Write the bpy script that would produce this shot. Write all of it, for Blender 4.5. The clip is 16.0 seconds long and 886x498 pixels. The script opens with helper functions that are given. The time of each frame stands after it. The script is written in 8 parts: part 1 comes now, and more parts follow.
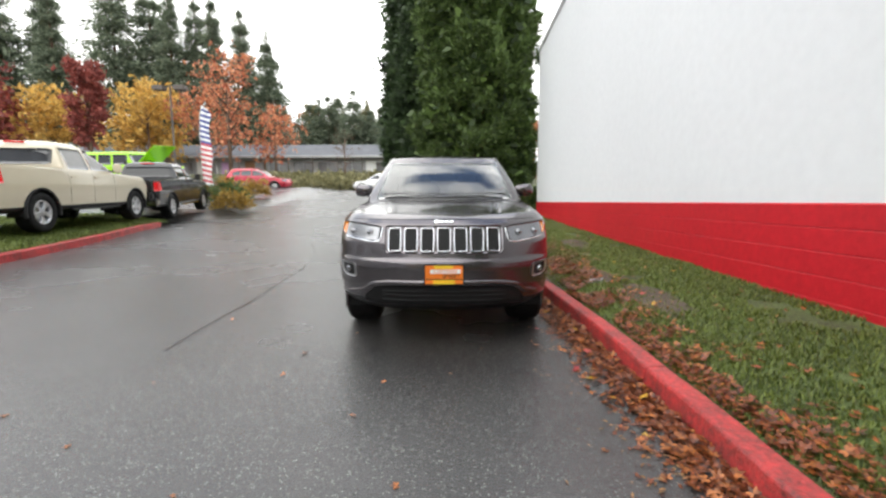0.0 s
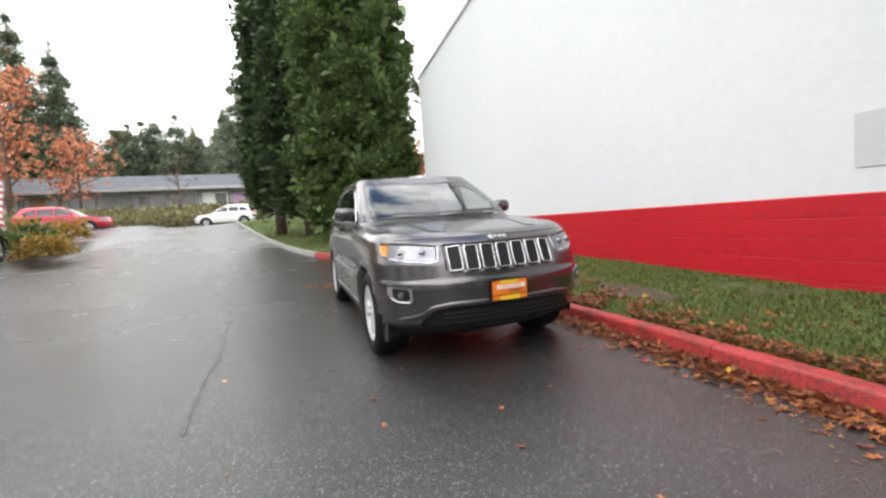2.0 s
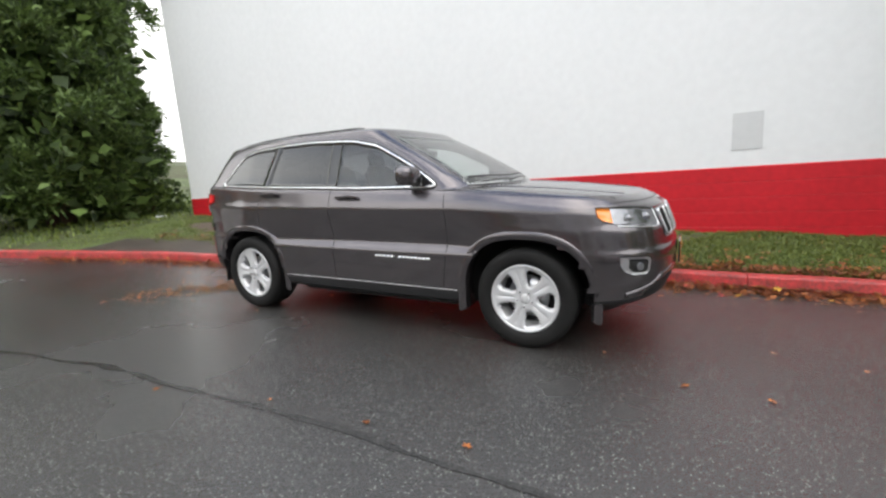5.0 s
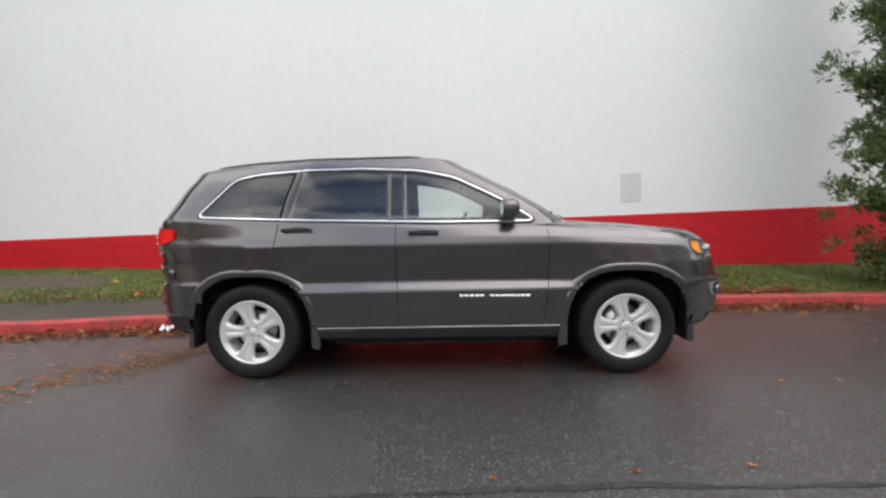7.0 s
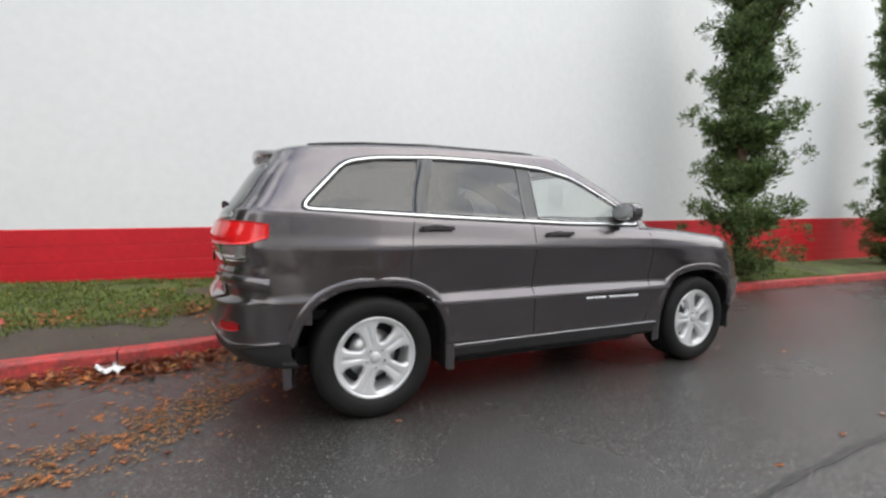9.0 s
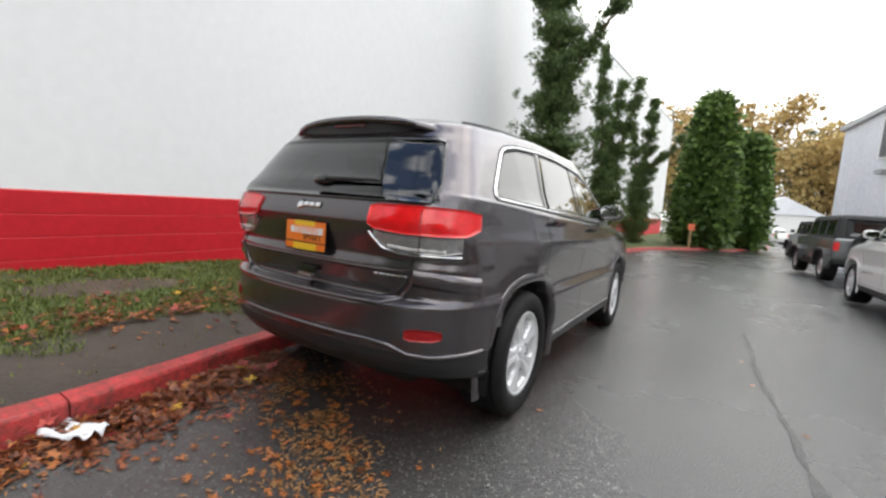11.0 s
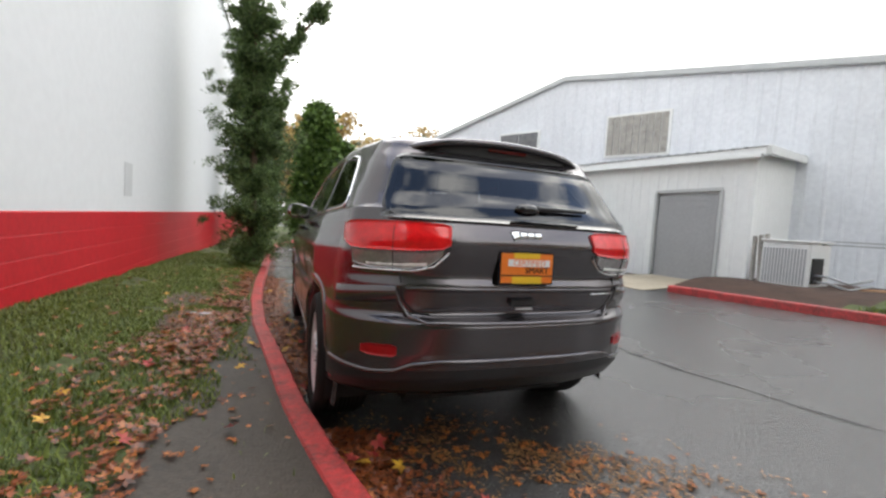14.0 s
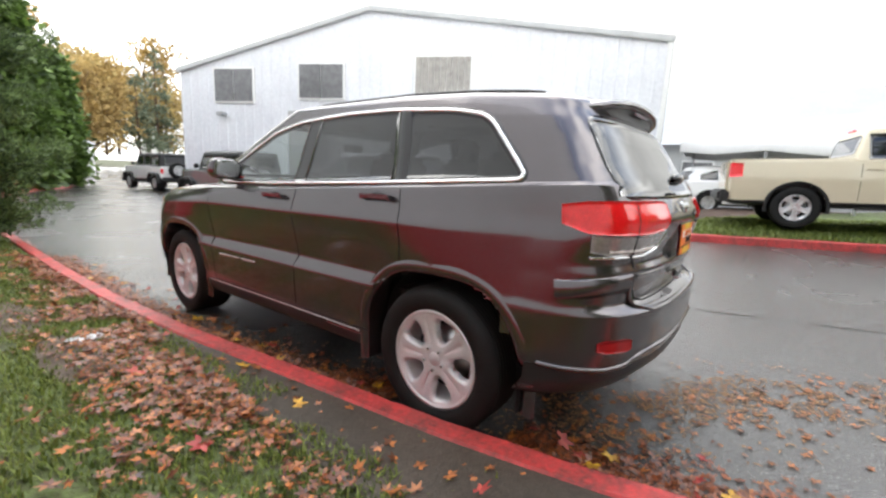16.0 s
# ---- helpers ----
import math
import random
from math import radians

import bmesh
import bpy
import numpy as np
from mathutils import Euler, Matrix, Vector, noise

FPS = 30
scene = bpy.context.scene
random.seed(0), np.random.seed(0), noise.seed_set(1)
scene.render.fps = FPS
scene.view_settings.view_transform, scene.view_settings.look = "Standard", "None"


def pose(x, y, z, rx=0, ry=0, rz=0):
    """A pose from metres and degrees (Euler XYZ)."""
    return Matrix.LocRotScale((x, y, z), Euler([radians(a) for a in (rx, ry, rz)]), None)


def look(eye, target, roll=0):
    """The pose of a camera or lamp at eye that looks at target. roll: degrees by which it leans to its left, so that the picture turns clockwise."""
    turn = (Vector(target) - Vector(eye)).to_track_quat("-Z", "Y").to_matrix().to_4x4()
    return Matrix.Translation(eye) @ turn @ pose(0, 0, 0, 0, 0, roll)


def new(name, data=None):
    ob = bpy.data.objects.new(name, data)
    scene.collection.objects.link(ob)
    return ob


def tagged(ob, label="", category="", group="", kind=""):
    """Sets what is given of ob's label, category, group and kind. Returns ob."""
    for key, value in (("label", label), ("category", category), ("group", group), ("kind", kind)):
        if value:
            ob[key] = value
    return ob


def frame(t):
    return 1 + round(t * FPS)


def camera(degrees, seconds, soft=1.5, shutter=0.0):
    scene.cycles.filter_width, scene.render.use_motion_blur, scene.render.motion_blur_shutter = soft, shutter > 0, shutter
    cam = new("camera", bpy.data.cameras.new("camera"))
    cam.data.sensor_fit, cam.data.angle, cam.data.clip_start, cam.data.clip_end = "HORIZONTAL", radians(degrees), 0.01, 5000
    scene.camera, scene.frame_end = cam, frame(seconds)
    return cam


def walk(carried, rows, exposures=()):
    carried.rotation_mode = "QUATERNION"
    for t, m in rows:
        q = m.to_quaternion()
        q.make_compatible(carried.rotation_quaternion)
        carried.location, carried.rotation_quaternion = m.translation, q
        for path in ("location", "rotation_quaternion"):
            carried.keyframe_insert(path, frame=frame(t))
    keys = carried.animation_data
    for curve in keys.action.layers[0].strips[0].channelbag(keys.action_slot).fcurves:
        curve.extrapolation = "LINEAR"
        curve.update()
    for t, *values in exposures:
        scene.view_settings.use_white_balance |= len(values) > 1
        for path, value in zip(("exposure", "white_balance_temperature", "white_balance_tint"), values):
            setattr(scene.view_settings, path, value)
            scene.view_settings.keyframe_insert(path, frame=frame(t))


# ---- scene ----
cam = camera(91.9, 16.0, soft=2.5)
PATH = [
    (0, (0.004, -5.75, 1.145), (-0.003, -3.763, 0.925), -0.2),
    (0.5, (-0.133, -5.73, 1.142), (-0.143, -3.737, 0.97), 0.0),
    (1, (-0.52, -5.71, 1.15), (-0.308, -3.73, 0.962), -2.5),
    (1.5, (-0.995, -5.525, 1.107), (-0.573, -3.575, 0.978), -3.0),
    (2, (-1.574, -5.332, 1.122), (-0.892, -3.456, 0.997), -4.0),
    (2.5, (-2.052, -4.944, 1.142), (-1.058, -3.212, 1.032), -8.8),
    (3, (-2.502, -4.542, 1.162), (-1.446, -2.846, 1.083), -8.6),
    (3.5, (-2.876, -4.037, 1.163), (-1.621, -2.491, 0.973), -6.6),
    (4, (-3.217, -3.485, 1.206), (-1.77, -2.124, 0.977), -5.8),
    (4.2, (-3.354, -3.258, 1.229), (-1.841, -1.977, 0.967), -5.8),
    (6.3, (-4.146, -0.972, 1.25), (-2.19, -0.605, 1.054), -1.9),
    (6.5, (-4.162, -0.727, 1.24), (-2.187, -0.461, 1.072), -2.4),
    (7, (-4.152, -0.116, 1.254), (-2.159, -0.085, 1.094), -2.4),
    (7.5, (-4.056, 0.475, 1.255), (-2.072, 0.29, 1.076), -2.2),
    (8, (-3.897, 1.041, 1.257), (-1.949, 0.622, 1.079), -1.8),
    (8.5, (-3.679, 1.597, 1.243), (-1.801, 0.944, 1.03), -1.7),
    (9, (-3.389, 2.123, 1.264), (-1.575, 1.296, 1.107), -0.3),
    (9.5, (-3.053, 2.61, 1.24), (-1.383, 1.523, 1.074), -2.5),
    (10, (-2.729, 3.083, 1.227), (-1.216, 1.779, 1.131), -0.4),
    (10.2, (-2.519, 3.254, 1.261), (-1.104, 1.847, 1.13), 1.0),
    (12.3, (-0.682, 4.427, 1.274), (-0.299, 2.467, 1.166), 0.9),
    (12.5, (-0.48, 4.453, 1.259), (-0.238, 2.469, 1.179), 0.0),
    (13, (0.059, 4.45, 1.256), (-0.018, 2.453, 1.173), 1.8),
    (13.5, (0.63, 4.389, 1.266), (0.17, 2.448, 1.118), 1.8),
    (14, (1.173, 4.154, 1.248), (0.44, 2.297, 1.127), 3.7),
    (14.5, (1.667, 3.864, 1.246), (0.585, 2.191, 1.068), 3.3),
    (15, (1.993, 3.467, 1.243), (0.625, 2.036, 0.955), 4.9),
    (15.5, (2.302, 3.112, 1.283), (0.788, 1.841, 0.982), 4.1),
    (16, (2.48, 2.688, 1.323), (0.922, 1.485, 0.971), 2.6),
]
EXPOSURE = [(0, 0.96, 6650, 8), (2.5, 1.02, 6650, 8), (3.5, 1.02, 6650, 8), (4.5, 0.98, 6650, 8), (7, 0.72, 6650, 8), (9, 0.75, 6650, 8), (10, 0.84, 6650, 8), (12.5, 0.74, 6650, 8), (14.5, 0.76, 6650, 8), (15.5, 1.18, 6650, 8), (16.0, 1.30, 6650, 8)]
walk(cam, [(t, look(e, g, r)) for t, e, g, r in PATH], EXPOSURE)

# ---- sky and sun: bright broken overcast ----
world = bpy.data.worlds.new("overcast_sky")
scene.world = world
world.use_nodes = True
wn, wl = world.node_tree.nodes, world.node_tree.links
wn.clear()
w_out, w_bg = wn.new("ShaderNodeOutputWorld"), wn.new("ShaderNodeBackground")
w_sky, w_mix = wn.new("ShaderNodeTexSky"), wn.new("ShaderNodeMix")
w_sky.sky_type, w_sky.sun_disc = "NISHITA", False
w_sky.sun_elevation, w_sky.sun_rotation = radians(60), radians(215)
w_gain = wn.new("ShaderNodeVectorMath")
w_gain.operation = "SCALE"
w_gain.inputs["Scale"].default_value = 0.16
w_tc, w_map = wn.new("ShaderNodeTexCoord"), wn.new("ShaderNodeMapping")
w_map.inputs["Scale"].default_value = (1.0, 1.0, 2.2)
w_noise, w_ramp = wn.new("ShaderNodeTexNoise"), wn.new("ShaderNodeValToRGB")
w_noise.inputs["Scale"].default_value, w_noise.inputs["Detail"].default_value = 2.1, 6.0
w_ramp.color_ramp.elements[0].position, w_ramp.color_ramp.elements[1].position = 0.44, 0.57
w_mix.data_type = "RGBA"
w_cloud, w_grade = wn.new("ShaderNodeMix"), wn.new("ShaderNodeMapRange")
w_cloud.data_type = "RGBA"
w_cloud.inputs["A"].default_value, w_cloud.inputs["B"].default_value = (1.06, 1.065, 1.07, 1), (1.90, 1.915, 1.93, 1)
w_grade.inputs["From Min"].default_value, w_grade.inputs["From Max"].default_value = 0.04, 0.85
w_bg.inputs["Strength"].default_value = 1.0
w_dot, w_bank, w_shade, w_nb = wn.new("ShaderNodeVectorMath"), wn.new("ShaderNodeMapRange"), wn.new("ShaderNodeVectorMath"), wn.new("ShaderNodeTexNoise")
w_add = wn.new("ShaderNodeMath")
w_dot.operation, w_shade.operation, w_add.operation = "DOT_PRODUCT", "SCALE", "MULTIPLY_ADD"
w_dot.inputs[1].default_value = (-0.97, -0.02, 0.24)
w_nb.inputs["Scale"].default_value, w_nb.inputs["Detail"].default_value = 4.5, 5.0
w_add.inputs[1].default_value = 0.16
w_bank.interpolation_type = "SMOOTHSTEP"
w_bank.inputs["From Min"].default_value, w_bank.inputs["From Max"].default_value = 0.94, 1.06
w_bank.inputs["To Min"].default_value, w_bank.inputs["To Max"].default_value = 1.0, 0.38
wl.new(w_tc.outputs["Generated"], w_dot.inputs[0])
wl.new(w_map.outputs["Vector"], w_nb.inputs["Vector"])
wl.new(w_nb.outputs["Fac"], w_add.inputs[0])
wl.new(w_dot.outputs["Value"], w_add.inputs[2])
wl.new(w_add.outputs[0], w_bank.inputs["Value"])
wl.new(w_tc.outputs["Generated"], w_map.inputs["Vector"])
wl.new(w_map.outputs["Vector"], w_noise.inputs["Vector"])
wl.new(w_noise.outputs["Fac"], w_ramp.inputs["Fac"])
w_sep, w_low, w_max = wn.new("ShaderNodeSeparateXYZ"), wn.new("ShaderNodeMapRange"), wn.new("ShaderNodeMath")
w_low.inputs["From Min"].default_value, w_low.inputs["From Max"].default_value = 0.42, 0.70
w_low.inputs["To Min"].default_value, w_low.inputs["To Max"].default_value = 1.0, 0.0
w_max.operation = "MAXIMUM"
wl.new(w_tc.outputs["Generated"], w_sep.inputs[0])
wl.new(w_sep.outputs["Z"], w_low.inputs["Value"])
wl.new(w_low.outputs[0], w_max.inputs[0]), wl.new(w_ramp.outputs["Color"], w_max.inputs[1])
wl.new(w_max.outputs[0], w_mix.inputs["Factor"])
wl.new(w_sep.outputs["Z"], w_grade.inputs["Value"])
wl.new(w_grade.outputs[0], w_cloud.inputs["Factor"]), wl.new(w_cloud.outputs["Result"], w_shade.inputs[0])
wl.new(w_bank.outputs[0], w_shade.inputs["Scale"]), wl.new(w_shade.outputs["Vector"], w_mix.inputs["B"])
wl.new(w_sky.outputs["Color"], w_gain.inputs[0])
wl.new(w_gain.outputs["Vector"], w_mix.inputs["A"])
wl.new(w_mix.outputs["Result"], w_bg.inputs["Color"])
wl.new(w_bg.outputs["Background"], w_out.inputs["Surface"])
sun = new("sun", bpy.data.lights.new("sun", "SUN"))
sun.data.energy, sun.data.angle, sun.data.color = 0.7, radians(75), (1.0, 0.96, 0.9)
sun.matrix_world = look((-4, -6, 14), (0, 0, 0))

# ---- materials ----
def mat(name, col, rough=0.6, metal=0.0, var=0.2, s1=2.0, s2=45.0, bump=0.0, bs=120.0, coat=0.0, spec=0.5, rvar=0.0, tint=None, emit=None):
    """A surface whose colour drifts at two scales, with fine relief."""
    m = bpy.data.materials.new(name)
    m.use_nodes = True
    n, l = m.node_tree.nodes, m.node_tree.links
    b = n["Principled BSDF"]
    b.inputs["Roughness"].default_value, b.inputs["Metallic"].default_value = rough, metal
    b.inputs["Specular IOR Level"].default_value, b.inputs["Coat Weight"].default_value = spec, coat
    b.inputs["Coat Roughness"].default_value = 0.04
    geo = n.new("ShaderNodeNewGeometry")
    rgb = [min(1, c) for c in col]
    if var > 0:
        a, c = n.new("ShaderNodeTexNoise"), n.new("ShaderNodeTexNoise")
        a.inputs["Scale"].default_value, a.inputs["Detail"].default_value = s1, 5
        c.inputs["Scale"].default_value, c.inputs["Detail"].default_value = s2, 3
        mul, ramp = n.new("ShaderNodeMath"), n.new("ShaderNodeMapRange")
        mul.operation = "ADD"
        ramp.inputs["From Min"].default_value, ramp.inputs["From Max"].default_value = 0.7, 1.3
        mix = n.new("ShaderNodeMix")
        mix.data_type = "RGBA"
        lo = tint or rgb
        mix.inputs["A"].default_value = (*[c_ * (1 - var) for c_ in lo], 1)
        mix.inputs["B"].default_value = (*[min(1, c_ * (1 + var)) for c_ in rgb], 1)
        for t in (a, c):
            l.new(geo.outputs["Position"], t.inputs["Vector"])
        l.new(a.outputs["Fac"], mul.inputs[0]), l.new(c.outputs["Fac"], mul.inputs[1])
        l.new(mul.outputs[0], ramp.inputs["Value"])
        l.new(ramp.outputs[0], mix.inputs["Factor"]), l.new(mix.outputs["Result"], b.inputs["Base Color"])
        if rvar > 0:
            rr = n.new("ShaderNodeMapRange")
            rr.inputs["From Min"].default_value, rr.inputs["From Max"].default_value = 0.35, 0.65
            rr.inputs["To Min"].default_value, rr.inputs["To Max"].default_value = max(0.02, rough - rvar), min(1, rough + rvar)
            l.new(a.outputs["Fac"], rr.inputs["Value"]), l.new(rr.outputs[0], b.inputs["Roughness"])
    else:
        b.inputs["Base Color"].default_value = (*rgb, 1)
    if bump > 0:
        t, u = n.new("ShaderNodeTexNoise"), n.new("ShaderNodeBump")
        t.inputs["Scale"].default_value, t.inputs["Detail"].default_value = bs, 4
        u.inputs["Strength"].default_value, u.inputs["Distance"].default_value = bump, 0.01
        l.new(geo.outputs["Position"], t.inputs["Vector"])
        l.new(t.outputs["Fac"], u.inputs["Height"]), l.new(u.outputs["Normal"], b.inputs["Normal"])
    if emit:
        b.inputs["Emission Color"].default_value, b.inputs["Emission Strength"].default_value = (*emit[0], 1), emit[1]
    return m


def glass(name, tint, base):
    """A thin pane: tinted see-through with a mirror-like skin that grows at glancing angles."""
    m = bpy.data.materials.new(name)
    m.use_nodes = True
    n, l = m.node_tree.nodes, m.node_tree.links
    n.clear()
    out, mix, lw = n.new("ShaderNodeOutputMaterial"), n.new("ShaderNodeMixShader"), n.new("ShaderNodeLayerWeight")
    tr, gl = n.new("ShaderNodeBsdfTransparent"), n.new("ShaderNodeBsdfGlossy")
    pw, sc = n.new("ShaderNodeMath"), n.new("ShaderNodeMapRange")
    lw.inputs["Blend"].default_value = 0.5
    pw.operation = "POWER"
    pw.inputs[1].default_value = 3.2
    sc.inputs["To Min"].default_value, sc.inputs["To Max"].default_value = base, 1.0
    tr.inputs["Color"].default_value = (*tint, 1)
    gl.inputs["Roughness"].default_value = 0.015
    l.new(lw.outputs["Facing"], pw.inputs[0]), l.new(pw.outputs[0], sc.inputs["Value"])
    l.new(sc.outputs[0], mix.inputs[0]), l.new(tr.outputs[0], mix.inputs[1]), l.new(gl.outputs[0], mix.inputs[2])
    l.new(mix.outputs[0], out.inputs["Surface"])
    return m


def leafy(name, col, col2, rough=0.55, spread=0.35, trans=0.25):
    """Foliage or fallen leaves: each piece has its own shade."""
    m = bpy.data.materials.new(name)
    m.use_nodes = True
    n, l = m.node_tree.nodes, m.node_tree.links
    b = n["Principled BSDF"]
    geo, mix, mr = n.new("ShaderNodeNewGeometry"), n.new("ShaderNodeMix"), n.new("ShaderNodeMapRange")
    no = n.new("ShaderNodeTexNoise")
    no.inputs["Scale"].default_value = 1.3
    ad = n.new("ShaderNodeMath")
    ad.operation = "ADD"
    mr.inputs["From Min"].default_value, mr.inputs["From Max"].default_value = 0.35, 1.2
    mix.data_type = "RGBA"
    mix.inputs["A"].default_value, mix.inputs["B"].default_value = (*col, 1), (*col2, 1)
    hs = n.new("ShaderNodeHueSaturation")
    vr = n.new("ShaderNodeMapRange")
    vr.inputs["To Min"].default_value, vr.inputs["To Max"].default_value = 1 - spread, 1 + spread
    l.new(geo.outputs["Position"], no.inputs["Vector"])
    l.new(geo.outputs["Random Per Island"], ad.inputs[0]), l.new(no.outputs["Fac"], ad.inputs[1])
    l.new(ad.outputs[0], mr.inputs["Value"]), l.new(mr.outputs[0], mix.inputs["Factor"])
    l.new(geo.outputs["Random Per Island"], vr.inputs["Value"]), l.new(vr.outputs[0], hs.inputs["Value"])
    l.new(mix.outputs["Result"], hs.inputs["Color"]), l.new(hs.outputs["Color"], b.inputs["Base Color"])
    b.inputs["Roughness"].default_value = rough
    if trans:
        b.inputs["Subsurface Weight"].default_value = 0.0
        t, ms = n.new("ShaderNodeBsdfTranslucent"), n.new("ShaderNodeMixShader")
        ms.inputs[0].default_value = trans
        l.new(hs.outputs["Color"], t.inputs["Color"])
        l.new(b.outputs[0], ms.inputs[1]), l.new(t.outputs[0], ms.inputs[2])
        l.new(ms.outputs[0], n["Material Output"].inputs["Surface"])
    return m


def wet_asphalt():
    m = mat("wet_asphalt", (0.036, 0.0345, 0.033), 0.25, var=0.36, s1=0.45, s2=70, bump=0.85, bs=95, rvar=0.05, coat=0.30, spec=0.9)
    n, l = m.node_tree.nodes, m.node_tree.links
    b = n["Principled BSDF"]
    b.inputs["Coat Roughness"].default_value = 0.28
    geo, vo, cr, mix = n.new("ShaderNodeNewGeometry"), n.new("ShaderNodeTexVoronoi"), n.new("ShaderNodeValToRGB"), n.new("ShaderNodeMix")
    vo.inputs["Scale"].default_value = 85
    cr.color_ramp.elements[0].position, cr.color_ramp.elements[0].color = 0.22, (1, 1, 1, 1)
    cr.color_ramp.elements[1].position, cr.color_ramp.elements[1].color = 0.42, (0, 0, 0, 1)
    pick = n.new("ShaderNodeMath")
    pick.operation = "GREATER_THAN"
    pick.inputs[1].default_value = 0.80
    sep = n.new("ShaderNodeSeparateColor")
    both = n.new("ShaderNodeMath")
    both.operation = "MULTIPLY"
    mix.data_type = "RGBA"
    mix.inputs["B"].default_value = (0.19, 0.185, 0.17, 1)
    src = b.inputs["Base Color"].links[0].from_socket
    l.new(geo.outputs["Position"], vo.inputs["Vector"])
    l.new(vo.outputs["Distance"], cr.inputs["Fac"]), l.new(vo.outputs["Color"], sep.inputs["Color"])
    l.new(sep.outputs[0], pick.inputs[0]), l.new(pick.outputs[0], both.inputs[0]), l.new(cr.outputs["Color"], both.inputs[1])
    l.new(both.outputs[0], mix.inputs["Factor"]), l.new(src, mix.inputs["A"])
    l.new(mix.outputs["Result"], b.inputs["Base Color"])
    return m


M_ASPHALT = wet_asphalt()
M_TERRAIN = mat("far_ground", (0.06, 0.075, 0.03), 0.9, var=0.4, s1=0.15, s2=3, tint=(0.08, 0.06, 0.035))
M_WALL = mat("white_painted_wall", (0.80, 0.815, 0.825), 0.6, var=0.02, s1=0.35, s2=9, bump=0.04, bs=18, tint=(0.785, 0.80, 0.81))
M_RED = mat("red_wall_paint", (0.56, 0.014, 0.024), 0.5, spec=0.35, var=0.12, s1=0.9, s2=14, bump=0.22, bs=45)
M_KERB = mat("red_kerb_paint", (0.46, 0.040, 0.040), 0.45, var=0.34, s1=5.5, s2=34, bump=0.6, bs=70, tint=(0.22, 0.055, 0.048))
M_CONC = mat("concrete", (0.32, 0.31, 0.29), 0.7, var=0.25, s1=1.2, s2=25, bump=0.3, bs=60)
M_SOIL = mat("damp_soil", (0.085, 0.062, 0.045), 0.85, var=0.35, s1=2, s2=30, bump=0.8, bs=35)
M_GRASSBED = mat("grass_thatch", (0.075, 0.110, 0.03), 0.9, var=0.5, s1=1.6, s2=38, bump=1.0, bs=75, tint=(0.07, 0.055, 0.03))
M_BLADES = leafy("grass_blades", (0.076, 0.122, 0.022), (0.17, 0.210, 0.045), 0.5, 0.3, 0.3)
M_PATH = mat("dirty_asphalt_path", (0.052, 0.040, 0.030), 0.55, var=0.35, s1=1.8, s2=35, bump=0.6, bs=80, tint=(0.045, 0.034, 0.025))
M_PAINT = mat("granite_grey_car_paint", (0.125, 0.114, 0.120), 0.24, 0.88, var=0.07, s1=6, s2=900, coat=0.65)
M_BLACKP = mat("black_plastic", (0.018, 0.018, 0.019), 0.42, var=0.15, s1=8, s2=200, bump=0.08, bs=500)
M_GLOSSB = mat("gloss_black", (0.010, 0.010, 0.011), 0.08, var=0, coat=0.5)
M_TYRE = mat("tyre_rubber", (0.011, 0.0108, 0.0105), 0.7, var=0.25, s1=9, s2=120, bump=0.3, bs=160, spec=0.25)
M_ALLOY = mat("silver_alloy", (0.68, 0.68, 0.69), 0.28, 0.35, var=0.08, s1=10, s2=90)
M_CHROME = mat("bright_chrome", (0.82, 0.83, 0.84), 0.09, 1.0, var=0.04, s1=9, s2=70)
M_SATIN = mat("satin_silver", (0.6, 0.6, 0.61), 0.3, 0.9, var=0.06, s1=9, s2=70)
M_REDLENS = mat("red_lamp_lens", (0.78, 0.010, 0.014), 0.16, var=0.15, s1=30, s2=150, spec=0.5, coat=0.6)
M_REFLEX = mat("red_reflector", (0.34, 0.006, 0.009), 0.22, var=0.2, s1=40, s2=200)
M_DIMRED = mat("unlit_brake_lens", (0.10, 0.004, 0.005), 0.2, var=0.1, s1=30, s2=150)
M_AMBER = mat("amber_lens", (0.85, 0.25, 0.02), 0.15, var=0.1, s1=30, s2=150, coat=1.0)
M_LAMPIN = mat("lamp_reflector", (0.24, 0.245, 0.26), 0.20, 0.8, var=0.15, s1=14, s2=60, coat=0.6)
M_SMOKE = mat("smoked_lens", (0.36, 0.35, 0.345), 0.16, 0.5, var=0.2, s1=20, s2=70, coat=1.0)
M_GLASS = glass("clear_glass", (0.80, 0.85, 0.83), 0.09)
M_TINT = glass("privacy_glass", (0.10, 0.10, 0.11), 0.08)
M_DARKGL = mat("dark_window_glass", (0.012, 0.013, 0.015), 0.04, var=0, spec=0.7, coat=0.4)
M_FABRIC = mat("black_seat_cloth", (0.028, 0.027, 0.027), 0.85, var=0.2, s1=6, s2=120, bump=0.2, bs=300)
M_ORANGE = mat("orange_card", (0.85, 0.21, 0.02), 0.4, var=0.05)
M_YELLOW = mat("yellow_card", (0.85, 0.55, 0.03), 0.4, var=0.05)
M_WHITEP = mat("white_print", (0.85, 0.85, 0.84), 0.45, var=0.03)
M_SEAM = mat("panel_gap_black", (0.006, 0.006, 0.006), 0.7, var=0)


# ---- building helpers ----
def thing(name, m=None, label="", category="", group="", kind=""):
    e = new(name)
    e.empty_display_size = 0.2
    if m is not None:
        e.matrix_world = m
    return tagged(e, label, category, group, kind)


